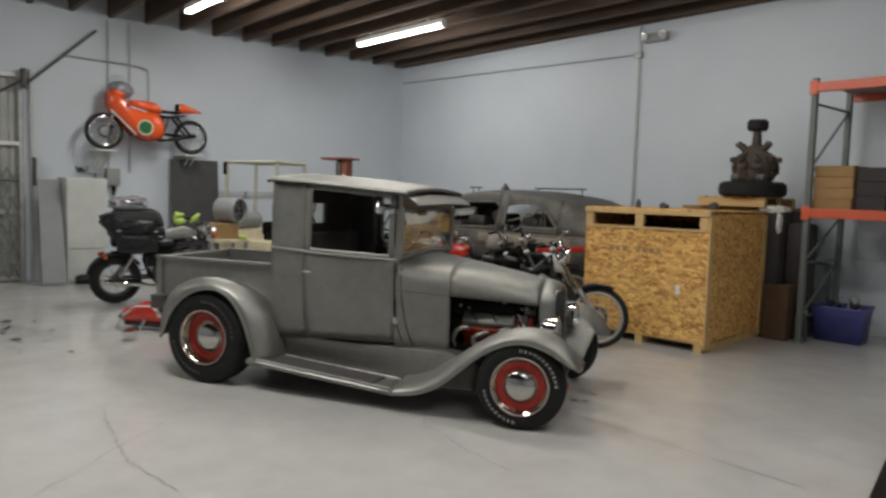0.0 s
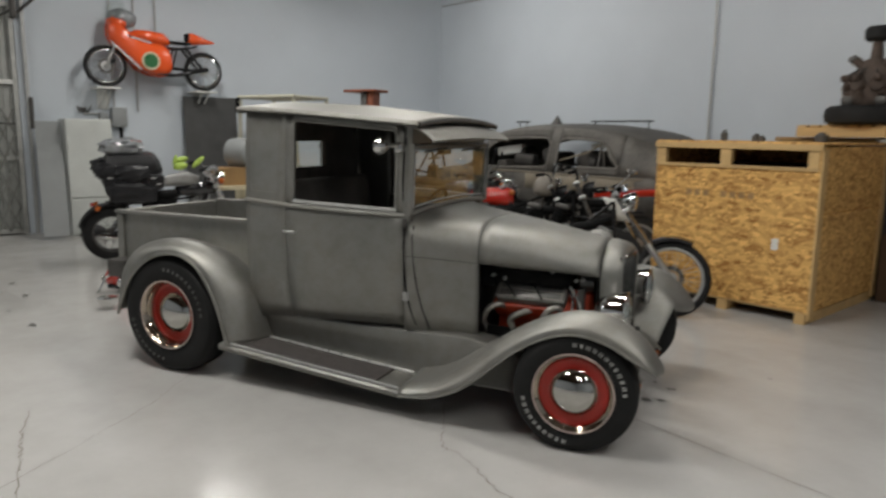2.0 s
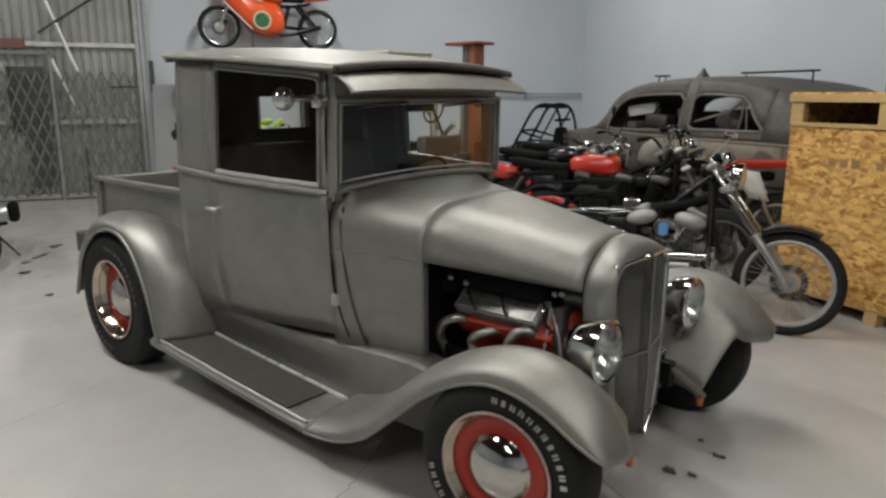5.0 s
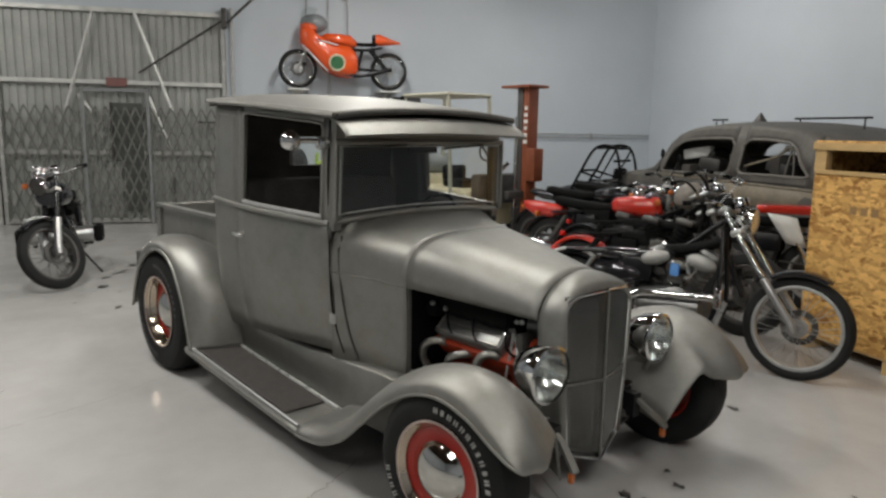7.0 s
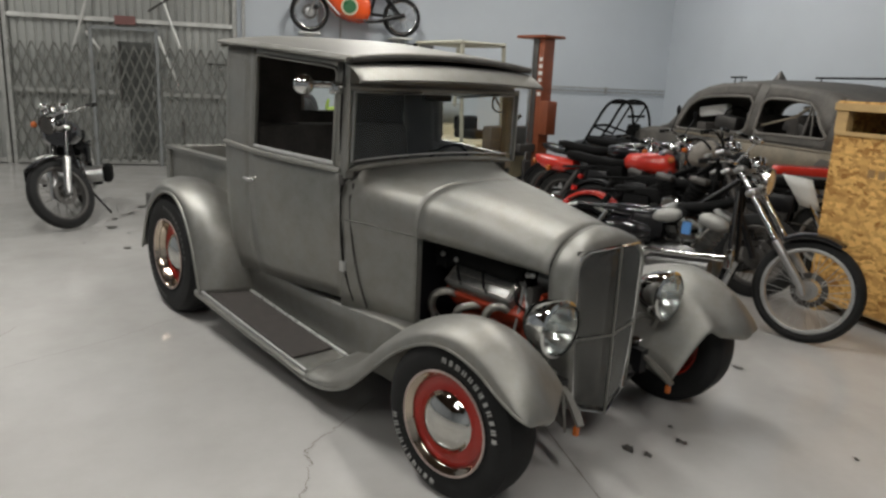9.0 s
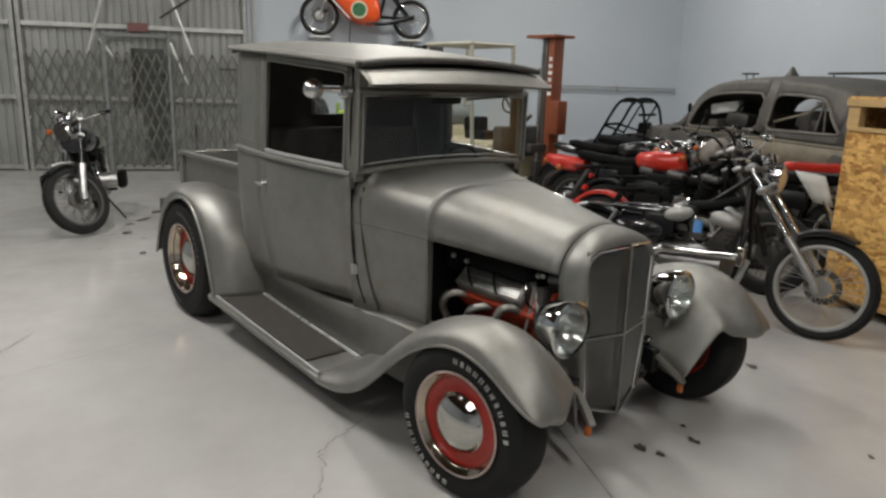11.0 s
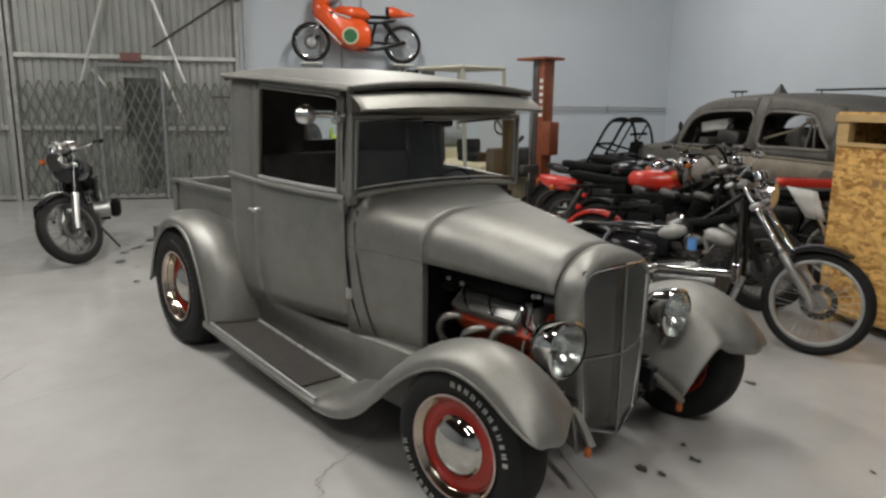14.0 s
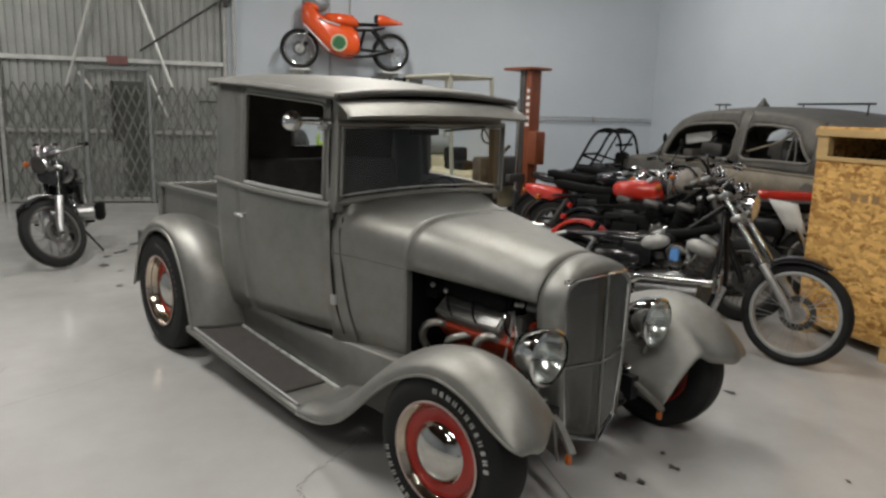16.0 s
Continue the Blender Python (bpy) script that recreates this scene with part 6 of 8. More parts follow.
# touring bike loaded with cases
tour = motorcycle(pose(-9.66, 6.06, 0, 0, 0, 82), "black touring motorcycle loaded with black soft luggage", wb=1.5, rf=0.33, rr=0.33, wf=0.11, wr=0.14, rimf=0.24, rimr=0.22, tank="gloss_black", rim_mat="steel_dark", pipes="one", engine="boxer", head=1.02, bar=(0.38, 0.12, -0.16), lean=4, signals=True)
part("luggage", B((-0.50, 0, 0.98), (0.66, 0.60, 0.20), 0.05), "luggage", tour, "black luggage case on the rack")
part("top_case", LO([[(-0.50 + sx * lx, sy * ly, z) for sx, sy in ((-1, -0.8), (-0.8, -1), (0.8, -1), (1, -0.8), (1, 0.8), (0.8, 1), (-0.8, 1), (-1, 0.8))] for lx, ly, z in ((0.31, 0.26, 1.07), (0.32, 0.27, 1.11), (0.29, 0.25, 1.22), (0.25, 0.22, 1.28), (0.20, 0.17, 1.295))], True, True), "luggage", tour, "black top case with worn edges", 25)
part("case_lip", TB([(-0.50 + 0.322 * math.cos(a) * (1 if abs(math.cos(a)) < 0.7 else 0.97), 0.27 * math.sin(a), 1.115) for a in (2 * math.pi * k / 24 for k in range(24))], 0.012, 6, True), "matt_black", tour)
for x, z in ((-0.76, 1.03), (-0.56, 1.00), (-0.30, 1.02), (-0.24, 0.95)):
    part("latch", B((x, -0.295, z), (0.06, 0.03, 0.018), 0.006), "galv", tour, "dull metal latch", smooth=0)
for s in (-1, 1):
    part("pannier", B((-0.52, s * 0.27, 0.83), (0.52, 0.14, 0.20), 0.05), "luggage", tour, "black side pannier")
# lime gloves left on and around the grips
for c, sz, rot in (((0.02, -0.22, 1.15), (0.085, 0.05, 0.045), (0, -8, 0)), ((-0.04, -0.22, 1.22), (0.022, 0.025, 0.07), (0, 12, 0)), ((0.22, -0.24, 1.20), (0.095, 0.032, 0.032), (0, -42, 10)), ((0.10, 0.22, 1.18), (0.085, 0.05, 0.04), (0, -15, 0))):
    part("work_glove", EL(c, sz, rot, 12, 8), "lime", tour, "lime green glove on the grip")
part("side_fairing", LO([[(x, -0.18 - 0.03 * (z - zc) / 0.1, z) for z in (zc - hh, zc, zc + hh)] for x, zc, hh in ((-0.30, 0.93, 0.02), (-0.12, 0.97, 0.07), (0.08, 1.0, 0.09), (0.24, 0.98, 0.04))]), "galv", tour, "silver side fairing", thick=0.01)
def crumpled_bag(c, size, seed):
    """A soft bag, folded and dented."""
    rng = random.Random(seed)
    bm = bmesh.new()
    bmesh.ops.create_icosphere(bm, subdivisions=3, radius=1.0)
    for v in bm.verts:
        n = v.co.copy()
        dent = 0.10 * math.sin(7 * n.x + 5 * n.y + seed) + 0.09 * math.sin(11 * n.z - 6 * n.x + 2 * seed) + rng.uniform(-0.06, 0.06)
        p = [math.copysign(abs(q) ** 0.75, q) * (1 + dent) for q in n]
        v.co = Vector((c[0] + p[0] * size[0], c[1] + p[1] * size[1], c[2] + p[2] * size[2]))
    return bm


for k, (c, sz, mt, lb) in enumerate((((-0.60, 0.0, 1.36), (0.23, 0.20, 0.10), "clear_wrap", "grey crumpled plastic cover"),
                                     ((-0.78, -0.20, 1.10), (0.14, 0.11, 0.09), "luggage", "black soft bag"), ((-0.52, -0.28, 1.08), (0.20, 0.09, 0.09), "luggage", "black soft bag"),
                                     ((-0.80, 0.14, 1.12), (0.13, 0.14, 0.10), "luggage", "black soft bag"), ((-0.58, -0.33, 0.90), (0.22, 0.06, 0.09), "luggage", "black soft bag"))):
    part("soft_bag", crumpled_bag(c, sz, k + 3), mt, tour, lb, 50)


def racer():
    """Orange road racer on two wall brackets, faired, with a green roundel; its front points along -y."""
    t = thing("racing_motorcycle", pose(-12.36, 6.64, 2.185, 0, 0, -90), "orange faired racing motorcycle displayed on white wall brackets", "motorcycle")
    wb, r = 1.46, 0.305
    xf, xr = wb / 2, -wb / 2
    bike_wheel(t, xf, r, 0.08, 0.245, disc=True)
    bike_wheel(t, xr, r, 0.09, 0.245)
    for s in (-1, 1):
        part("fork_tube", TB([(xf, s * 0.09, r), (xf - 0.23, s * 0.09, 0.82)], 0.02, 10), "alu", t)
        part("swing_arm", TB([(xr, s * 0.09, r), (-0.22, s * 0.09, 0.33)], 0.018, 8), "black", t)
        part("shock", TB([(xr + 0.06, s * 0.11, r + 0.04), (-0.42, s * 0.11, 0.66)], 0.024, 10), "black", t)
        part("frame_tube", TB(spline([(0.42, s * 0.05, 0.72), (0.1, s * 0.12, 0.66), (-0.3, s * 0.12, 0.63), (-0.62, s * 0.08, 0.68)], 4), 0.014, 8), "black", t)
        part("frame_tube", TB([(-0.3, s * 0.12, 0.63), (-0.22, s * 0.10, 0.33)], 0.014, 8), "black", t)
        part("clip_on_bar", TB([(0.50, s * 0.08, 0.78), (0.40, s * 0.28, 0.74)], 0.013, 8), "black", t)
        # half fairing and belly pan
        ring = []
        for x, zt, zb, hw in ((0.70, 0.90, 0.74, 0.05), (0.66, 0.96, 0.66, 0.12), (0.56, 0.94, 0.56, 0.19), (0.44, 0.84, 0.44, 0.215), (0.30, 0.74, 0.28, 0.225), (0.10, 0.68, 0.20, 0.22), (-0.08, 0.66, 0.185, 0.205), (-0.17, 0.58, 0.22, 0.185), (-0.20, 0.50, 0.28, 0.17)):
            ring.append([(x, s * hw * w_, zt + (zb - zt) * q) for q, w_ in ((0, 0.80), (0.15, 0.95), (0.4, 1.0), (0.7, 0.97), (0.9, 0.78), (1.0, 0.35))])
        f = part("fairing", LO(ring), "orange", t, "glossy orange fairing half", 60, thick=0.006)
        part("roundel_rim", LA([(0, 0.004), (0.132, 0.004), (0.132, 0.0)], (0.13, s * 0.226, 0.405), (0, s, 0), 32), "cream", f, "cream roundel border")
        part("roundel", LA([(0, 0.006), (0.105, 0.006), (0.105, 0.0)], (0.13, s * 0.228, 0.405), (0, s, 0), 32), "green", f, "dark green roundel")
        part("stripe", TB([(0.40, s * 0.222, 0.735), (0.12, s * 0.222, 0.67)], 0.012, 6), "white", f)
        part("stripe", TB([(0.66, s * 0.125, 0.66), (0.42, s * 0.218, 0.41), (0.28, s * 0.226, 0.27)], 0.012, 6), "white", f)
    part("screen", LO([[(x, y * w_, z - 0.3 * y * y) for y in (-1, -0.6, 0, 0.6, 1)] for x, w_, z in ((0.68, 0.12, 1.16), (0.62, 0.15, 1.24), (0.52, 0.16, 1.27), (0.42, 0.15, 1.25))]), "glass", t, "clear curved screen")
    part("screen_shell", pod([(0.69, 0.05, 0.93, 0.06), (0.62, 0.13, 0.95, 0.09), (0.50, 0.16, 0.94, 0.08), (0.44, 0.14, 0.92, 0.05)]), "orange", t, "", 60)
    part("windscreen_bubble", EL((0.47, 0, 1.01), (0.22, 0.14, 0.15), seg=20, rings=10), "clear_wrap", t, "clear domed screen bubble")
    part("fuel_tank", pod([(0.36, 0.05, 0.78, 0.04), (0.30, 0.12, 0.79, 0.08), (0.12, 0.15, 0.775, 0.10), (-0.10, 0.14, 0.755, 0.10), (-0.20, 0.08, 0.72, 0.05)]), "orange", t, "", 60)
    part("seat", B((-0.36, 0, 0.72), (0.34, 0.2, 0.04), 0.015), "matt_black", t)
    part("seat_hump", pod([(-0.50, 0.10, 0.795, 0.085), (-0.56, 0.115, 0.80, 0.095), (-0.66, 0.10, 0.79, 0.075), (-0.80, 0.06, 0.775, 0.04), (-0.92, 0.02, 0.765, 0.015)]), "orange", t, "orange tapered seat hump", 60)
    part("hump_pad", B((-0.49, 0, 0.82), (0.05, 0.16, 0.12), 0.02), "matt_black", t)
    part("engine", pod([(-0.22, 0.08, 0.36, 0.08), (-0.15, 0.14, 0.36, 0.13), (0.1, 0.15, 0.38, 0.14), (0.25, 0.1, 0.36, 0.1)], power=3), "alu", t, "", 60)
    for s in (-1, 1):
        part("exhaust", TB(spline([(0.1, s * 0.12, 0.25), (-0.25, s * 0.15, 0.22), (-0.6, s * 0.16, 0.30), (-0.75, s * 0.16, 0.33)], 4), [0.02] * 6 + [0.035] * 4 + [0.035] * 3, 10), "black", t)
    return t


racer()


def wall_bracket(y):
    t = thing("wall_bracket", pose(WALL_X, y, 2.18), "white steel bracket fixed to a painted wall", "bracket", "wall brackets")
    part("shelf", B((0.26, 0, -0.012), (0.50, 0.34, 0.024), 0.004), "white", t, smooth=0)
    part("back_plate", B((0.012, 0, -0.16), (0.024, 0.16, 0.32), 0.004), "white", t, smooth=0)
    for s in (-1, 1):
        part("strut", TB([(0.03, s * 0.05, -0.30), (0.42, s * 0.05, -0.03)], 0.014, 6), "white", t)


wall_bracket(5.91)
wall_bracket(7.37)


# ---- the gate in the west wall ----
def gate():
    g0, g1, top = -0.6, 4.80, 3.32
    t = thing("gate", pose(WALL_X, 0, 0), "grey corrugated steel gate with braces and a folding lattice", "gate", kind="structure")
    mid = 1.44
    n = 0
    pitch = 0.118
    y = g0
    while y < g1 - 0.02:
        w = min(pitch, g1 - y)
        rows = [[(-0.10 + d, y + w * q, z) for q, d in ((0, 0), (0.12, 0.0), (0.2, 0.022), (0.8, 0.022), (0.88, 0.0), (1.0, 0.0))] for z in (0.02, top)]
        part("corrugation", LO(rows), "corrugated", t, smooth=0)
        y += pitch
    fr = 0.06
    for yy in (g0 + 0.03, mid - 0.045, mid + 0.045, 4.76):
        part("post", B((-0.02, yy, top / 2), (fr, fr, top), 0.005), "gate_steel", t, smooth=0)
    part("gap_seal", B((-0.06, mid, top / 2), (0.04, 0.035, top)), "matt_black", t, smooth=0)
    # rails above 2 m take the paler brace steel
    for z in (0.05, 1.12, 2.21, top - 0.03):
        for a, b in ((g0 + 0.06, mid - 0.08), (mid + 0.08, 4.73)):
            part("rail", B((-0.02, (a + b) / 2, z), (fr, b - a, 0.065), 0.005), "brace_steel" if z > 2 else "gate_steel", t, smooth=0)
    for (ya, za), (yb, zb) in (((2.42, 1.80), (2.88, 3.28)), ((3.95, 1.80), (3.46, 3.28)), ((0.9, 1.8), (0.4, 3.28)), ((2.60, 2.02), (2.80, 1.72)), ((3.62, 2.0), (3.9, 1.2))):
        part("brace", TB([(0.025, ya, za), (0.025, yb, zb)], 0.026, 6), "brace_steel", t, "pale steel brace")
    # personnel door frame with black mesh
    for yy in (2.66, 3.60):
        part("door_post", B((0.03, yy, 1.05), (0.05, 0.05, 2.1), 0.004), "grey", t, smooth=0)
    part("door_header", B((0.03, 3.13, 2.09), (0.05, 0.94, 0.05), 0.004), "grey", t, smooth=0)
    part("mesh_panel", B((0.02, 3.28, 1.45), (0.008, 0.46, 0.9)), "mesh_black", t, "torn black mesh panel", smooth=0)
    part("mesh_panel", B((0.02, 3.36, 0.6), (0.008, 0.30, 0.8)), "mesh_black", t, smooth=0)
    for yy, z0, z1 in ((3.06, 0.9, 1.9), (3.95, 0.05, 0.75), (1.95, 0.05, 0.6)):
        part("drop_bolt", TB([(0.06, yy, z0), (0.06, yy, z1)], 0.018, 6), "steel_dark", t)
    # folding lattice: two layers of flat bars
    for y0, y1 in ((mid + 0.10, 2.62), (2.70, 3.56), (3.64, 4.70)):
        cells = max(3, round((y1 - y0) / 0.155))
        w = (y1 - y0) / cells
        for k in range(-5, cells):
            for sgn in (1, -1):
                pts = []
                a = k if sgn > 0 else cells - k
                for j in range(0, 6):
                    yy = (k + j) if sgn > 0 else cells - (k + j)
                    if 0 <= yy <= cells:
                        pts.append((0.07 + 0.008 * sgn, y0 + yy * w, 0.06 + j * 0.355))
                if len(pts) > 1:
                    part("lattice_bar", sweep_box([pts[0], pts[-1]], 0.006, 0.026), "lattice", t, smooth=0)
    part("exit_sign", B((0.03, 3.16, 2.21), (0.02, 0.30, 0.13), 0.004), "sign_red", t, "faded red sign board", smooth=0)
    part("closer_arm", TB([(0.08, 3.50, 2.36), (0.10, 4.76, 3.20)], 0.017, 8), "steel_dark", t, "dark steel closer arm")
    part("arm_bracket", B((0.10, 4.79, 3.24), (0.10, 0.08, 0.30), 0.01), "steel_dark", t)
    part("stay", TB([(0.12, 4.80, 3.13), (0.12, 5.86, 4.16)], 0.02, 8), "steel_dark", t, "dark steel stay above the gate")
    part("latch", TB([(0.07, 4.35, 1.62), (0.07, 4.72, 1.62)], 0.016, 6), "steel_dark", t)
    part("track", B((0.04, 4.90, 1.7), (0.07, 0.05, 3.4), 0.006), "galv", t, smooth=0)
    part("hinge", TB([(0.09, 4.93, 1.55), (0.09, 4.93, 2.0)], 0.03, 8), "steel_dark", t)
    return t


gate()
solo("gate_jamb", B((WALL_X - 0.28, 2.1, 1.7), (0.05, 6.2, 3.8)), "grey", Matrix(), "dull grey backing behind the gate", "wall", kind="structure", smooth=0)


# ---- along the west wall ----
def cabinet():
    t = thing("cabinet", pose(-12.4, 5.58, 0), "tall plain white steel cabinet against the wall", "cabinet")
    part("body", B((0, 0, 0.85), (0.56, 0.62, 1.70), 0.01), "cabinet", t, smooth=0)
    part("door", B((0.288, 0, 1.12), (0.016, 0.60, 1.12), 0.004), "cabinet", t, smooth=0)
    part("door", B((0.288, 0, 0.28), (0.016, 0.60, 0.50), 0.004), "cabinet", t, smooth=0)
    part("handle", B((0.302, 0.24, 1.05), (0.012, 0.02, 0.10), 0.004), "galv", t)


cabinet()


def leaning_board():
    solo("panel_board", B((0, 0, 1.05), (0.03, 0.88, 2.10), 0.004, (0, -4, 0)), "board", pose(-12.45, 7.51, 0.003), "dark grey panel board leaning on the wall", "board", smooth=0)


leaning_board()
solo("metal_sheet", B((0, 0, 0.85), (0.012, 0.33, 1.70), 0.003, (0, -19, 0)), "grey", pose(-12.12, 5.06, 0.004, 0, 0, -6), "dull grey metal sheet leaning beside a cabinet", "sheet", smooth=0)


def electrics():
    t = thing("electrical_box", pose(WALL_X, 6.12, 1.74), "grey electrical box with conduits on the wall", "electrical box")
    part("box", B((0.07, 0, 0), (0.14, 0.22, 0.30), 0.01), "grey", t)
    part("box", B((0.06, -0.22, -0.02), (0.12, 0.12, 0.16), 0.01), "grey", t)
    part("plug", TB([(0.06, 0.02, -0.15), (0.07, 0.02, -0.32)], 0.025, 8), "matt_black", t)
    for dy in (-0.05, 0.30):
        part("conduit", TB([(0.03, dy, 0.1), (0.03, dy, 2.65)], 0.014, 8), "galv", t)
    part("conduit", TB(spline([(0.03, -0.75, 1.95), (0.03, 0.3, 1.94), (0.03, 0.56, 1.90), (0.03, 0.62, 1.82), (0.03, 0.62, 1.2)], 4), 0.014, 8), "galv", t)
    part("conduit", TB(spline([(0.03, -0.5, 0.05), (0.03, -0.2, 0.05)], 2), 0.014, 8), "galv", t)
    k = thing("wall_hook", pose(WALL_X, 5.62, 1.84), "small dark double hook on the wall", "hook")
    part("plate", B((0.01, 0, 0), (0.02, 0.10, 0.08), 0.004), "steel_dark", k)
    for s in (-1, 1):
        part("prong", TB([(0.02, s * 0.03, -0.02), (0.10, s * 0.07, -0.02), (0.12, s * 0.09, 0.06)], 0.012, 6), "steel_dark", k)
    p = thing("wall_pipe", pose(WALL_X, 0, 0), "two thin grey pipes running along the wall", "pipe")
    for z in (1.53, 1.47):
        part("pipe", TB([(0.05, 8.0, z), (0.05, 12.36, z)], 0.010, 8), "galv", p)
    for y in (8.6, 9.9, 11.2):
        part("clip", B((0.03, y, 1.50), (0.05, 0.03, 0.12), 0.004), "galv", p)
    c = thing("wall_conduit", pose(0, WALL_Y, 0), "grey conduit with a junction box on the wall", "conduit")
    part("conduit", TB([(-6.385, -0.03, 0.9), (-6.385, -0.03, 4.42)], 0.016, 8), "galv", c)
    part("conduit", TB([(-12.6, -0.03, 4.10), (-6.385, -0.03, 3.97)], 0.010, 8), "galv", c)
    part("junction_box", B((-6.385, -0.035, 3.96), (0.11, 0.07, 0.11), 0.008), "galv", c)
    e = thing("emergency_light", pose(-6.08, WALL_Y, 4.20), "grey twin-head emergency light on the wall", "lamp")
    part("case", B((0, -0.05, 0), (0.42, 0.10, 0.15), 0.03), "grey", e)
    for s in (-1, 1):
        part("lamp_head", LA([(0, -0.05), (0.06, -0.03), (0.07, 0.03), (0, 0.035)], (s * 0.16, -0.12, 0.02), (0.2 * s, -1, -0.3), 18), "lens", e)


electrics()


def forklift():
    t = thing("forklift", pose(-10.11, 8.22, 0, 0, 0, 24), "old forklift with orange mast and cream overhead guard", "forklift")
    part("chassis", B((-0.30, 0, 0.52), (1.35, 0.95, 0.50), 0.06), "cream", t)
    part("counterweight", B((-1.02, 0, 0.60), (0.36, 0.98, 0.66), 0.10), "cream", t)
    part("cowl", B((0.52, 0, 0.80), (0.18, 0.90, 0.40), 0.04), "steel_dark", t)
    for s in (-1, 1):
        part("guard_post", TB([(0.16, s * 0.36 - 0.2, 0.72), (0.08, s * 0.36 - 0.2, 2.01)], 0.028, 8), "pale_guard", t)
        part("guard_post", TB([(-0.95, s * 0.36 - 0.2, 0.72), (-0.92, s * 0.36 - 0.2, 2.01)], 0.028, 8), "pale_guard", t)
        part("guard_rail", TB([(0.10, s * 0.36 - 0.2, 2.04), (-0.95, s * 0.36 - 0.2, 2.04)], 0.028, 8), "pale_guard", t)
        part("mast_channel", B((0.95 if s > 0 else 0.84, 0.11, 1.06), (0.10, 0.18, 2.12), 0.01), "fork_orange" if s > 0 else "steel_dark", t, "steel mast channel")
        part("inner_channel", B((0.86, 0.11 + s * 0.05, 1.02), (0.08, 0.04, 1.90), 0.008), "steel_dark", t)
        part("tilt_ram", TB([(0.50, s * 0.20 + 0.1, 0.95), (0.64, s * 0.08 + 0.12, 1.15)], 0.03, 10), "chrome", t)
        part("fork", sweep_box([(1.07, s * 0.22, 0.60), (1.07, s * 0.22, 0.08)], 0.10, 0.04), "steel_dark", t)
        for x, r in ((0.55, 0.30), (-0.85, 0.26)):
            w = part("wheel", LA([(0.14, -0.10), (r - 0.03, -0.11), (r, -0.07), (r, 0.07), (r - 0.03, 0.11), (0.14, 0.10)], (x, s * 0.47, r), (0, 1, 0), 28), "rubber", t)
            part("hub", LA([(0, 0.07), (0.10, 0.07), (0.145, 0.10), (0.145, -0.1)], (x, s * 0.47, r), (0, s, 0), 20), "cream", w)
    for x in (0.09, -0.16, -0.42, -0.68, -0.92):
        part("guard_bar", TB([(x, -0.56, 2.04), (x, 0.16, 2.04)], 0.022, 8), "pale_guard", t)
    part("mast_top", B((0.80, 0.14, 2.135), (0.52, 0.36, 0.035), 0.008), "fork_orange", t, "flat orange plate on the mast")
    part("mast_bar", B((0.92, 0, 0.75), (0.08, 0.50, 0.10), 0.01), "steel_dark", t)
    part("mast_cover", B((1.08, 0.08, 1.14), (0.15, 0.17, 0.42), 0.012), "fork_orange", t)
    part("lift_ram", TB([(0.80, 0.02, 0.3), (0.80, 0.02, 1.75)], 0.03, 12), "chrome", t)
    part("work_lamp", B((-0.93, -0.60, 1.93), (0.05, 0.05, 0.20), 0.01), "matt_black", t, "dark work lamp")
    for k in range(6):
        part("maker_mark", B((0.955, 0.019, 1.86 - 0.085 * k), (0.05 + 0.008 * (k % 3), 0.004, 0.045)), "white", t, "plain pale lettering bar", smooth=0)
    part("seat", B((-0.25, 0, 0.82), (0.42, 0.45, 0.12), 0.04), "matt_black", t)
    part("seat_back", B((-0.46, 0, 0.96), (0.10, 0.40, 0.22), 0.04), "matt_black", t)
    part("steering_wheel", TB([(0.30 + 0.05 * math.sin(a), 0.17 * math.cos(a), 1.32 + 0.16 * math.sin(a)) for a in (2 * math.pi * k / 24 for k in range(24))], 0.013, 6, True), "matt_black", t)
    part("steering_column", TB([(0.50, 0, 0.95), (0.30, 0, 1.32)], 0.02, 8), "matt_black", t)
    part("guard_strut", TB([(0.50, 0.42, 1.58), (0.42, 0.42, 0.98)], [0.075, 0.03], 6), "cream", t, "cream diagonal guard strut")
    for k, (p, q) in enumerate((((-0.05, 0.30, 0.95), (0.12, 0.12, 1.62)), ((0.02, 0.32, 0.98), (0.20, 0.16, 1.50)), ((0.10, 0.28, 1.05), (0.02, 0.10, 1.36)), ((-0.02, 0.20, 1.40), (0.18, 0.24, 1.44)))):
        lv = part("lever", TB([p, q], 0.016, 6), "galv" if k % 2 else "steel_dark", t, "worn control lever")
        part("knob", EL(q, (0.035, 0.035, 0.03), seg=12, rings=8), "matt_black", lv)
    part("gas_bottle", TB([(-1.02, -0.28, 1.07), (-1.02, 0.28, 1.07)], 0.15, 18), "grey", t, "grey gas bottle")
    return t


forklift()


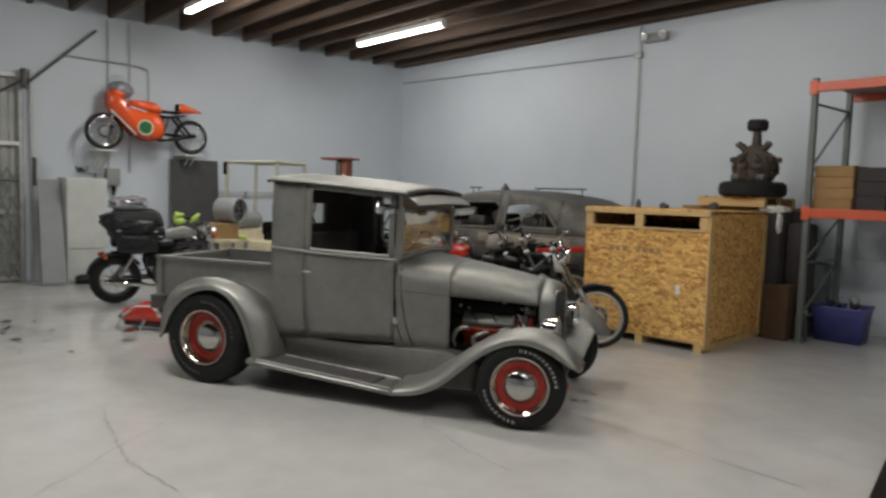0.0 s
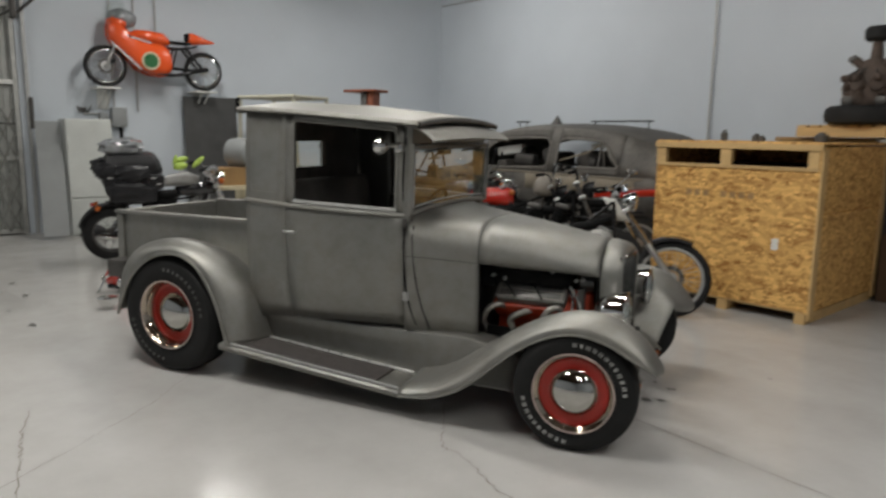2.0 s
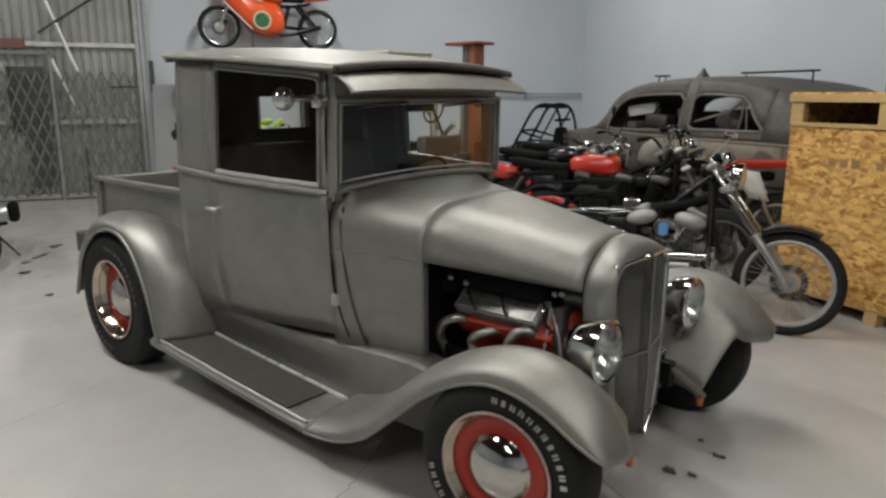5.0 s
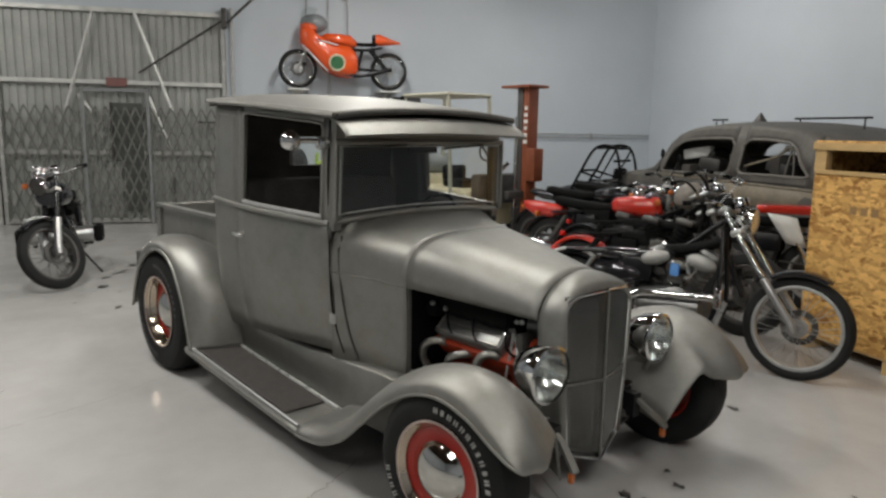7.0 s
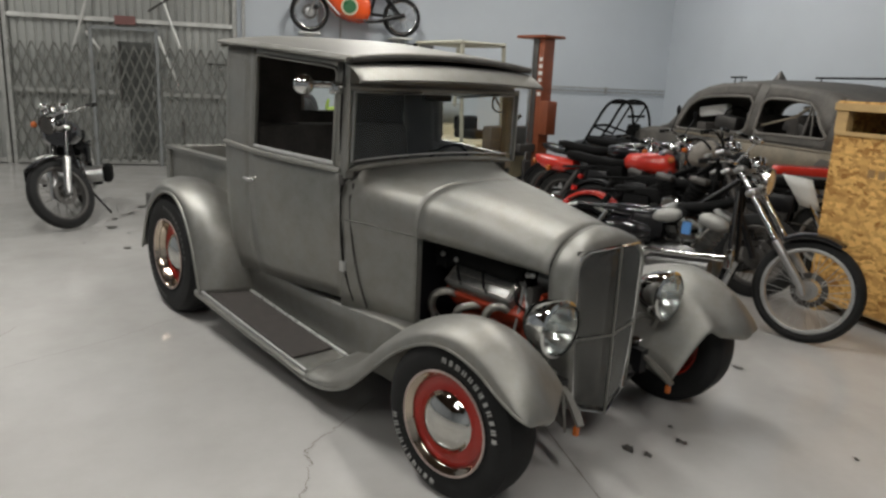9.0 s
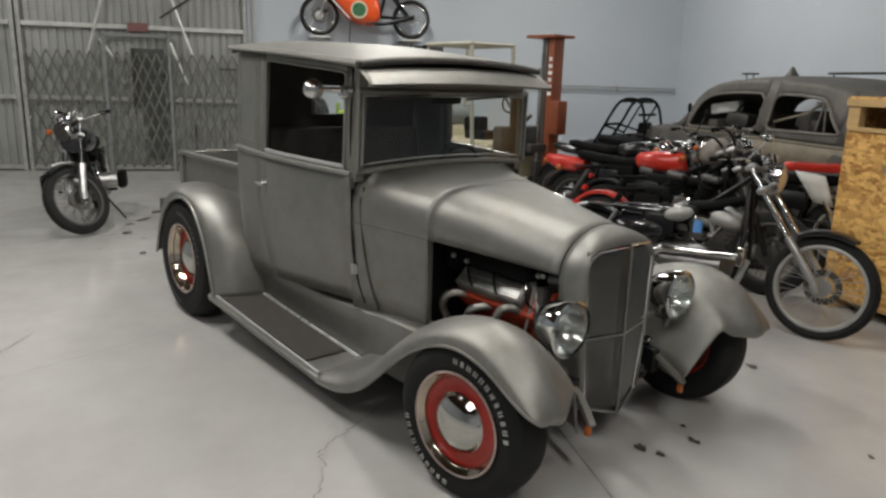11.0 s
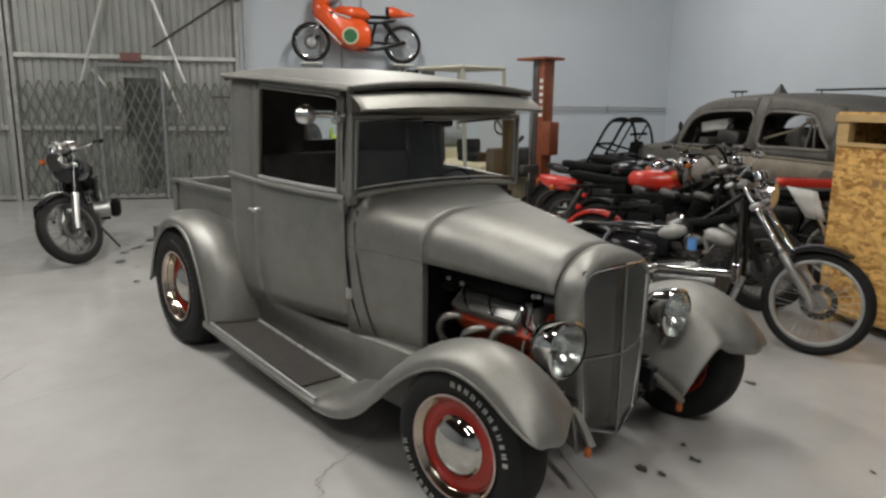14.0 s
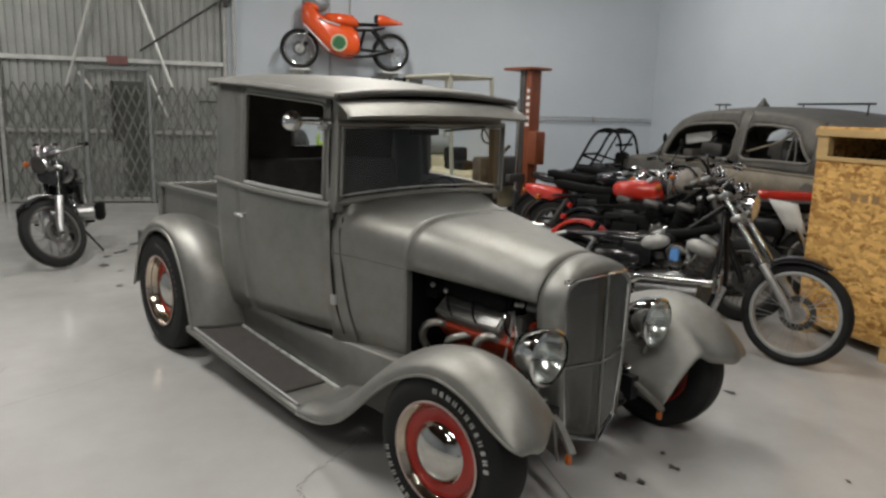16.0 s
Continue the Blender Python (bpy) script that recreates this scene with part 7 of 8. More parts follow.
def bench():
    t = thing("workbench", pose(-10.2, 6.93, 0, 0, 0, 90), "plain cream workbench with a steel frame", "workbench")
    part("worktop", B((0, 0, 0.80), (0.85, 0.55, 0.05), 0.006), "cream", t, smooth=0)
    for sx in (-1, 1):
        for sy in (-1, 1):
            part("leg", B((sx * 0.38, sy * 0.24, 0.3875), (0.05, 0.05, 0.775), 0.004), "grey", t, smooth=0)
    solo("cardboard_box", B((0, 0, 0.12), (0.50, 0.34, 0.24), 0.006), "card", pose(-10.2, 6.97, 0.825, 0, 0, 86), "open brown cardboard box on a bench", "box", smooth=0)
    d = thing("blower_drum", pose(-10.2, 7.16, 1.067), "grey steel blower drum with a dark open end", "drum")
    part("shell", LA([(0.12, -0.20), (0.185, -0.19), (0.195, -0.1), (0.195, 0.12), (0.18, 0.18)], (0, 0, 0.195), (0.80, 0.45, 0), 30), "grey", d, thick=0.012)
    part("impeller", LA([(0, 0.05), (0.09, 0.08), (0.16, 0.10), (0.17, 0.0)], (0, 0, 0.195), (0.80, 0.45, 0), 24), "steel_dark", d)
    for k in range(8):
        a = 2 * math.pi * k / 8
        u, v = Vector((-0.49, 0.87, 0)), Vector((0, 0, 1))
        c0, ax = Vector((0, 0, 0.195)), Vector((0.80, 0.45, 0)).normalized()
        part("blade", TB([c0 + ax * 0.11 + (u * math.cos(a) + v * math.sin(a)) * 0.05, c0 + ax * 0.10 + (u * math.cos(a + 0.4) + v * math.sin(a + 0.4)) * 0.16], 0.012, 5), "grey", d)
    solo("cloth", EL((0, 0, 0.03), (0.08, 0.06, 0.04), seg=14, rings=8), "lime", pose(-9.98, 7.26, 0.825), "crumpled yellow-green cloth on a bench", "cloth")


bench()
solo("tool_bag", pod([(-0.17, 0.06, 0.06, 0.06), (-0.12, 0.10, 0.075, 0.075), (0.08, 0.10, 0.085, 0.085), (0.17, 0.07, 0.06, 0.055)]), "luggage", pose(-11.92, 5.52, 0, 0, 0, 80), "small black tool bag on the floor", "bag", smooth=60)


def buggy():
    t = thing("go_kart", pose(-10.88, 10.63, 0, 0, 0, 215) @ Matrix.Diagonal((0.74, 0.69, 0.91, 1)), "black off-road buggy with a tubular roll cage", "buggy")
    for s in (-1, 1):
        part("cage_tube", TB(spline([(-0.55, s * 0.42, 0.45), (-0.50, s * 0.40, 1.10), (-0.34, s * 0.36, 1.46), (0.10, s * 0.34, 1.46), (0.42, s * 0.36, 1.06), (0.75, s * 0.30, 0.62)], 4), 0.028, 8), "matt_black", t)
        part("cage_tube", TB([(-0.36, s * 0.38, 1.40), (-0.05, s * 0.38, 0.95), (0.42, s * 0.36, 1.04)], 0.020, 8), "matt_black", t)
        part("frame_tube", TB([(-0.8, s * 0.40, 0.42), (0.95, s * 0.30, 0.42)], 0.026, 8), "matt_black", t)
        for x, r in ((0.80, 0.25), (-0.70, 0.29)):
            w = part("wheel", LA([(0.12, -0.10), (r - 0.04, -0.12), (r, -0.07), (r, 0.07), (r - 0.04, 0.12), (0.12, 0.10)], (x, s * 0.56, r), (0, 1, 0), 26), "rubber", t)
            part("rim", LA([(0, 0.05), (0.10, 0.05), (0.125, 0.10), (0.125, -0.1)], (x, s * 0.56, r), (0, s, 0), 20), "alu", w)
        part("body_side", B((-0.05, s * 0.36, 0.70), (1.2, 0.05, 0.38), 0.02), "gloss_black", t)
    for x, z, hw in ((-0.34, 1.46, 0.36), (0.10, 1.46, 0.34), (-0.12, 1.465, 0.35), (0.42, 1.06, 0.36), (-0.52, 1.05, 0.41), (-0.36, 1.25, 0.38)):
        part("cross_tube", TB([(x, -hw, z), (x, hw, z)], 0.022, 8), "matt_black", t)
    part("seat", B((-0.28, 0, 0.82), (0.14, 0.46, 0.62), 0.05, (0, -12, 0)), "matt_black", t)
    part("nose", pod([(0.30, 0.38, 0.64, 0.18), (0.80, 0.36, 0.64, 0.16), (1.2, 0.28, 0.60, 0.11), (1.35, 0.16, 0.58, 0.06)]), "gloss_black", t, "", 60)
    part("floor", B((0, 0, 0.36), (1.6, 0.7, 0.03)), "steel_dark", t, smooth=0)


buggy()


# ---- the old sedan along the north wall; x ahead along -x of the room ----
def old_sedan():
    t = thing("vintage_sedan", pose(-7.57, 11.36, 0, 0, 0, 180), "derelict rounded vintage sedan in weathered grey primer", "car")
    # local x ahead, y left; the side that is seen is y = +0.86
    def half(x):
        return lerp([(-2.25, 0.55), (-2.0, 0.74), (-1.2, 0.86), (0.9, 0.86), (1.6, 0.80), (2.6, 0.68), (3.2, 0.55)], x)

    def top(x):
        return lerp([(-2.25, 0.95), (-2.1, 1.05), (-1.8, 1.30), (-1.5, 1.50), (-1.0, 1.645), (-0.4, 1.71), (0.3, 1.73), (0.8, 1.715), (1.15, 1.67), (1.45, 1.595), (1.68, 1.48), (1.90, 1.30), (2.12, 1.09), (2.9, 0.98), (3.2, 0.85)], x)

    def roof_in(x):
        return lerp([(-2.25, 0.45), (-1.5, 0.60), (-0.8, 0.68), (0.8, 0.69), (1.3, 0.64), (1.8, 0.60), (2.0, 0.55), (3.2, 0.40)], x)

    # window openings: their ends, and their lower and upper edges along x
    win = [((0.10, 1.60), [(0.10, 1.17), (0.16, 1.118), (0.5, 1.10), (1.2, 1.078), (1.5, 1.068), (1.60, 1.09)], [(0.10, 1.45), (0.14, 1.505), (0.22, 1.525), (0.6, 1.522), (1.0, 1.505), (1.25, 1.47), (1.42, 1.40), (1.53, 1.26), (1.60, 1.10)]),
           ((-1.13, -0.05), [(-1.13, 1.165), (-1.08, 1.15), (-0.5, 1.143), (-0.12, 1.134), (-0.05, 1.18)], [(-1.13, 1.17), (-1.04, 1.235), (-0.955, 1.32), (-0.88, 1.42), (-0.76, 1.49), (-0.43, 1.518), (-0.16, 1.518), (-0.08, 1.50), (-0.05, 1.45)])]
    WAIST = 1.06

    stations = [-2.25, -2.1, -1.9, -1.7, -1.5, -1.3, -1.15, -1.02, -0.85, -0.6, -0.3, -0.02, 0.12, 0.4, 0.7, 0.95, 1.22, 1.4, 1.6, 1.75, 1.9, 2.1, 2.4, 2.8, 3.2]
    for s in (-1, 1):
        rows = [[(x, s * half(x) * k, z) for k, z in ((0.93, 0.30), (0.98, 0.5), (1.0, 0.75), (0.985, 0.96), (0.965, min(WAIST + 0.002, top(x) - 0.01)))] for x in stations]
        part("body_side", LO(rows), "old_car", t, "", 60, thick=0.01)
        # upper sides: solid behind, pillars and headers round the two windows
        def band(xa, xb, za, zb, n=4):
            r = []
            for k in range(n + 1):
                x = xa + (xb - xa) * k / n
                lo = za(x) if callable(za) else za
                hi = zb(x) if callable(zb) else zb
                r.append([skin_at(x, z) for z in (lo, lo + (hi - lo) * 0.33, lo + (hi - lo) * 0.66, hi)])
            return LO(r)

        def skin_at(x, z):
            hb, ht = half(x) * 0.965, roof_in(x)
            u = max(0.0, (z - WAIST) / max(0.05, top(x) - 0.06 - WAIST))
            return (x, s * (hb + (ht - hb) * (0.55 * u + 0.45 * u * u)), z)
        edge = lambda x: max(WAIST + 0.01, top(x) - 0.05)
        waist = lambda x: min(WAIST, top(x) - 0.01)
        for xa, xb in ((-2.1, -1.13), (-0.05, 0.10), (1.60, 2.1)):
            part("pillar", band(xa, xb, waist, edge, 8), "old_car", t, "", 60, thick=0.02)
        for (xa, xb), lo, hi in win:
            n = 18
            part("window_sill", band(xa, xb, waist, lambda x: lerp(lo, x), n), "old_car", t, thick=0.02)
            part("roof_rail", band(xa, xb, lambda x: lerp(hi, x), edge, n), "old_car", t, thick=0.02)
            xs = [xa + (xb - xa) * k / n for k in range(n + 1)]
            rim = [skin_at(x, lerp(lo, x)) for x in xs] + [skin_at(x, lerp(hi, x)) for x in reversed(xs)]
            part("window_trim", TB([Vector(p) + Vector((0, s * 0.008, 0)) for p in rim], 0.017, 8, True), "trim_grey", t, "worn pale window trim")
        part("vent_bar", TB([skin_at(-0.80, 1.14), skin_at(-0.79, 1.48)], 0.013, 6), "old_car", t)
        part("vent_bar", TB([(-0.86, s * 0.76, 1.16), (-0.82, s * 0.74, 1.46)], 0.010, 6), "trim_grey", t)
        part("window_bar", TB([(-0.06, s * 0.74, 1.22), (-0.55, s * 0.72, 1.34), (-0.75, s * 0.74, 1.44)], 0.014, 6), "tan", t, "loose pale bar inside the window")
        for x, r in ((2.35, 0.34), (-1.55, 0.34)):
            w = part("wheel", LA([(0.2, -0.08), (r - 0.03, -0.1), (r, -0.06), (r, 0.06), (r - 0.03, 0.1), (0.2, 0.08)], (x, s * 0.66, r), (0, 1, 0), 28), "rubber", t)
            part("rim", LA([(0, 0.05), (0.14, 0.06), (0.2, 0.08), (0.2, -0.08)], (x, s * 0.66, r), (0, s, 0), 20), "steel_dark", w)
        part("beltline", TB([(x, s * (half(x) * 0.968 + 0.006), 1.035) for x in stations[4:19]], 0.014, 6), "tan", t, "tan weathered beltline")
        part("lower_door_patch", LO([[(x, s * (half(x) * 0.995 + 0.004), z) for z in (0.78, 0.90, 1.02)] for x in (-1.4, -1.0, -0.5, 0.0, 0.5)]), "tan", t, "tan bare patch on the lower door", thick=0.003)
    rows = []
    for x in stations:
        hw, z = roof_in(x), top(x)
        rows.append([(x, hw * q, z - 0.06 * abs(q) ** 2.6) for q in (-1, -0.9, -0.7, -0.35, 0, 0.35, 0.7, 0.9, 1)])
    part("roof", LO(rows), "old_car", t, "rounded weathered roof", 60, thick=0.012)
    # loose things stowed inside; white ones also imitate light through the far windows
    for c, sz, rot in (((1.22, 0.48, 1.33), (0.46, 0.10, 0.13), (0, 8, 12)), ((0.85, 0.50, 1.20), (0.30, 0.22, 0.16), (0, -6, 20)), ((0.36, 0.50, 1.28), (0.20, 0.12, 0.20), (0, 20, 0)), ((-0.36, 0.48, 1.22), (0.30, 0.20, 0.14), (0, -14, 8)), ((-0.62, 0.52, 1.44), (0.34, 0.10, 0.06), (0, 6, 0))):
        part("stowed_panel", B(c, sz, 0.02, rot), "white" if c[2] > 1.3 else "steel_dark", t, "loose part stowed inside")
    part("inside", B((0.1, 0, 0.80), (2.6, 1.3, 0.6), 0.1), "interior", t)
    part("seat_back", B((-0.35, 0, 1.18), (0.18, 1.2, 0.36), 0.06), "interior", t)
    part("seat_back", B((0.62, 0, 1.16), (0.16, 0.5, 0.32), 0.06), "interior", t)
    part("steering_wheel", TB([(0.95, 0.35 + 0.19 * math.cos(a), 1.22 + 0.17 * math.sin(a)) for a in (2 * math.pi * k / 24 for k in range(24))], 0.012, 6, True), "matt_black", t)
    part("dashboard", B((1.25, 0, 1.12), (0.2, 1.3, 0.12), 0.03), "interior", t)
    part("beacon", LA([(0.09, 0.0), (0.085, 0.03), (0.05, 0.08), (0.02, 0.13), (0, 0.15)], (0.85, -0.12, 1.705), (0, 0, 1), 16), "steel_dark", t, "dark cone-shaped roof beacon")
    for x0, x1 in ((1.24, 1.50), (-1.08, -0.05)):
        bar = part("rack_bar", B(((x0 + x1) / 2, 0.1, 1.760), (x1 - x0, 0.07, 0.020), 0.006), "matt_black", t, "dark padded roof bar")
        for x in (x0 + 0.06, x1 - 0.06):
            part("stay", TB([(x, 0.1, top(x) - 0.02), (x, 0.1, 1.755)], 0.008, 6), "matt_black", bar)
    return t


old_sedan()


# ---- crate, boxes and rack in the north-east corner ----
CRATE = pose(-3.40, 9.38, 0, 0, 0, 4.5)


def crate():
    t = thing("crate", CRATE, "strand board shipping crate on pine skids", "crate")
    w, d, h = 1.52, 1.60, 1.535
    part("front_panel", B((-w / 2, 0.012, 0.71), (w - 0.02, 0.02, 1.20), 0.002), "osb", t, "golden strand board front panel", smooth=0)
    part("side_panel", B((-0.012, d / 2, 0.80), (0.02, d, 1.40), 0.002), "osb", t, "strand board side panel", smooth=0)
    part("side_panel", B((-w + 0.012, d / 2, 0.80), (0.02, d, 1.40), 0.002), "osb", t, smooth=0)
    part("back_panel", B((-w / 2, d - 0.012, 0.80), (w - 0.02, 0.02, 1.40), 0.002), "osb", t, smooth=0)
    part("lid", B((-w / 2, d / 2, h - 0.01), (w + 0.01, d + 0.01, 0.02), 0.002), "osb", t, smooth=0)
    part("inner_floor", B((-w / 2, d / 2, 1.30), (w - 0.1, d - 0.1, 0.02)), "card_dark", t, smooth=0)
    for z in (0.12, h - 0.055):
        if z > 1:
            part("top_rail", B((-w / 2, 0.0, h - 0.04), (w + 0.02, 0.05, 0.055), 0.004), "pine", t, "pine top rail", smooth=0)
    for x in (-w + 0.05, -w / 2 - 0.06, -0.06):
        part("block", B((x, 0.02, 1.40), (0.09 if x > -w / 2 else 0.10, 0.06, 0.17), 0.004), "pine", t, "pine block between rails", smooth=0)
    for x in (-w + 0.06, -w / 2, -0.06):
        part("skid", B((x, d / 2, 0.045), (0.09, d, 0.09), 0.004), "pine", t, smooth=0)
    for y in (0.06, d - 0.06):
        part("bottom_board", B((-w / 2, y, 0.10), (w, 0.10, 0.02), 0.002), "pine", t, smooth=0)
    part("corner_batten", B((0.004, 0.05, 0.76), (0.022, 0.10, 1.44), 0.003), "pine", t, smooth=0)
    part("corner_batten", B((0.004, d - 0.05, 0.76), (0.022, 0.10, 1.44), 0.003), "pine", t, smooth=0)
    part("side_batten", B((0.006, d / 2, 0.92), (0.02, d - 0.2, 0.035), 0.003), "osb", t, smooth=0)
    part("rail_edge", B((-w / 2, -0.002, 1.312), (w - 0.02, 0.02, 0.03), 0.003), "pine", t, smooth=0)
    # faint stencil and a torn label on the front
    for k in range(8):
        if k != 3:
            part("stencil_mark", B((-w + 0.36 + 0.085 * k, 0.0005, 1.06), (0.055, 0.003, 0.055)), "card", t, "faint brown stencil mark", smooth=0)
    part("label", B((-0.32, 0.0, 0.66), (0.055, 0.003, 0.10)), "white", t, "small torn white label", smooth=0)
    return t


crate()
for k, (x, y, r, h) in enumerate(((-0.98, 0.25, 0.03, 0.10), (-0.72, 0.35, 0.04, 0.07), (-0.60, 0.2, 0.03, 0.05), (-0.36, 0.9, 0.06, 0.09))):
    solo("jar", LA([(0, 0), (r, 0), (r, h * 0.7), (r * 0.6, h * 0.8), (r * 0.5, h), (0, h)], (0, 0, 0), (0, 0, 1), 16), "steel_dark", CRATE @ pose(x, y, 1.536), "small dark metal jar on the crate lid", "jar", "jars on the crate")
solo("cardboard_box", B((0, 0, 0.33), (0.28, 0.28, 0.66), 0.006), "card_brown", pose(-3.34, 11.04, 0, 0, 0, 4), "dark brown cardboard box beside a crate", "box", smooth=0)


def back_crate():
    t = thing("wooden_box", pose(-4.72, 11.10, 0, 0, 0, 2), "plain wooden storage box behind a crate", "box")
    part("body", B((0.62, 0.52, 0.79), (1.20, 1.0, 1.50), 0.006), "board", t, smooth=0)
    part("lid", B((0.62, 0.52, 1.56), (1.26, 1.06, 0.04), 0.004), "card", t, smooth=0)
    p = thing("pallet", pose(-4.45, 10.98, 1.582, 0, 0, 2), "small pine pallet lying on a box", "pallet")
    for k in range(7):
        part("deck_board", B((0.06 + 0.124 * k, 0.5, 0.115), (0.095, 1.0, 0.02), 0.002), "pine", p, smooth=0)
    for y in (0.05, 0.5, 0.95):
        part("bearer", B((0.43, y, 0.0525), (0.86, 0.08, 0.10), 0.003), "pine", p, smooth=0)


back_crate()


def engine_stack():
    solo("tyre", LA([(0.20, 0.0), (0.35, 0.0), (0.395, 0.03), (0.405, 0.09), (0.395, 0.16), (0.35, 0.19), (0.20, 0.19), (0.17, 0.1)], (0, 0, 0), (0, 0, 1), 40, True), "rubber", pose(-3.86, 11.25, 1.708), "worn black tyre lying flat on a pallet", "tyre")
    t = thing("aircraft_engine", pose(-3.84, 11.25, 1.897), "rusty radial engine standing on a tyre", "engine")
    part("crankcase", LA([(0, 0), (0.20, 0.0), (0.235, 0.05), (0.24, 0.14), (0.20, 0.25), (0.14, 0.36), (0.09, 0.46), (0, 0.47)], (0, 0, 0), (0, 0, 1), 24), "rust", t)
    for k in range(9):
        a = 2 * math.pi * k / 9 + 0.3
        c, q = math.cos(a), math.sin(a)
        cylinder_fins(t, (0.10 * c, 0.10 * q, 0.17), (0.27 * c, 0.27 * q, 0.21), 0.07, 6, "rust")
        part("rocker_box", B((0.265 * c, 0.265 * q, 0.275), (0.08, 0.07, 0.07), 0.02, (0, 0, math.degrees(a))), "rust", t)
        part("push_rod", TB([(0.14 * c, 0.14 * q, 0.37), (0.26 * c, 0.26 * q, 0.29)], 0.011, 6), "steel_dark", t)
        part("intake_pipe", TB([(0.18 * math.cos(a + 0.4), 0.18 * math.sin(a + 0.4), 0.03), (0.27 * math.cos(a + 0.15), 0.27 * math.sin(a + 0.15), 0.14)], 0.024, 8), "rust", t)
    part("nose_plate", LA([(0, 0.06), (0.10, 0.055), (0.155, 0.03), (0.165, 0.0)], (0.05, -0.14, 0.24), (0.15, -1, 0.35), 26), "rust", t, "rusty round cover plate")
    for s in (-1, 1):
        part("magneto", TB([(s * 0.09, -0.04, 0.38), (s * 0.17, -0.06, 0.46)], 0.045, 12), "rust", t)
        part("fitting", B((s * 0.19, -0.08, 0.47), (0.08, 0.07, 0.06), 0.02, (0, 30 * s, 0)), "steel_dark", t)
        part("carburettor", B((s * 0.16, -0.16, 0.05), (0.12, 0.12, 0.10), 0.03), "steel_dark", t)
    part("shaft", TB([(0, 0, 0.46), (0, 0, 0.66)], [0.06, 0.045], 14), "rust", t)
    part("shaft_wheel", LA([(0.0, 0.0), (0.10, 0.0), (0.125, 0.03), (0.125, 0.11), (0.10, 0.14), (0, 0.14)], (0, 0, 0.64), (0, 0, 1), 26), "rubber", t, "small dark wheel on the shaft end")


engine_stack()


def pallet_rack():
    t = thing("pallet_rack", pose(-3.08, 11.02, 0), "orange-beamed pallet rack with dark green uprights", "rack")
    for y in (0.0, 1.05):
        for x in (0.0, 2.75):
            part("upright", B((x, y, 1.545), (0.062, 0.07, 3.09), 0.006), "rack_green", t, smooth=0)
            part("foot_plate", B((x, y, 0.006), (0.13, 0.12, 0.012)), "rack_green", t, smooth=0)
    for x in (0.0, 2.75):
        for z in (0.3, 0.95, 1.5, 2.05, 2.8):
            part("brace", TB([(x, 0, z), (x, 1.05, z)], 0.016, 6), "rack_green", t)
        for a, b in ((0.3, 0.95), (0.95, 1.5), (2.05, 2.8)):
            part("brace", TB([(x, 0, a), (x, 1.05, b)], 0.014, 6), "rack_green", t)
    for z in (1.535, 2.98):
        for y in (-0.03, 1.08):
            part("beam", B((1.375, y, z), (2.75, 0.05, 0.11), 0.008), "rack_orange", t, "orange steel shelf beam", smooth=0)
        part("shelf_deck", B((1.375, 0.525, z + 0.045), (2.66, 1.03, 0.016)), "grey", t, smooth=0)
        for x in (0.0, 2.75):
            part("beam_clip", B((x, -0.045, z), (0.09, 0.03, 0.16), 0.004), "rack_orange", t, smooth=0)


pallet_rack()


def carton(x, y, z, w, d, h, rz, dark=False, label="flat brown cardboard carton on a rack shelf"):
    t = thing("carton", pose(x, y, z, 0, 0, rz), label, "carton", "cartons on the rack")
    part("box", B((w / 2, d / 2, h / 2), (w, d, h - 0.004), 0.004), "card_dark" if dark else "card", t, smooth=0)
    part("flap", B((w / 2, d / 2, h - 0.003), (w + 0.008, d + 0.008, 0.006)), "card_dark" if dark else "card", t, smooth=0)


for k in range(4):
    carton(-3.05 + 0.006 * (k % 2), 11.06 + 0.01 * (k % 2), 1.584 + 0.125 * k, 0.42, 0.72, 0.125, 1.5 * (k % 3 - 1))
# the middle stack takes the dark cardboard
for k in range(3):
    carton(-2.60, 11.10, 1.584 + 0.16 * k, 0.30, 0.62, 0.16, 2 * (k % 2), True, "dark carton on a rack shelf")
for k in range(5):
    carton(-2.18 + 0.012 * (k % 3), 11.04 + 0.012 * (k % 2), 1.584 + 0.14 * k, 0.70, 0.78, 0.14, 1.6 * (k % 3 - 1))
carton(-2.24, 11.06, 2.285, 0.74, 0.70, 0.03, 3)


def blue_bin():
    t = thing("storage_bin", pose(-2.82, 11.62, 0, 0, 0, 6), "blue plastic storage bin full of metal parts", "bin")
    rows = [[(sx * k, sy * k * 0.85, z) for sx, sy in ((-0.27, -0.27), (0.27, -0.27), (0.27, 0.27), (-0.27, 0.27))] for k, z in ((0.88, 0.0), (1.0, 0.40), (1.06, 0.40), (1.06, 0.43))]
    part("tub", LO(rows, True), "blue", t, "", 20, thick=0.006)
    part("base", B((0, 0, 0.01), (0.47, 0.40, 0.02)), "blue", t, smooth=0)
    part("contents", B((0, 0, 0.30), (0.46, 0.38, 0.12), 0.03), "steel_dark", t)
    for k in range(7):
        a = k * 1.7
        part("metal_piece", TB([(0.16 * math.cos(a), 0.12 * math.sin(a), 0.34), (0.2 * math.cos(a + 0.9), 0.15 * math.sin(a + 0.9), 0.46 + 0.02 * (k % 3))], 0.016, 6), "chrome" if k % 3 == 0 else "steel_dark", t)
    part("hose_loop", TB(spline([(0.05, 0, 0.36), (0.06, 0.02, 0.52), (0.14, 0.03, 0.55), (0.17, 0.02, 0.36)], 5), 0.012, 6), "galv", t)


blue_bin()


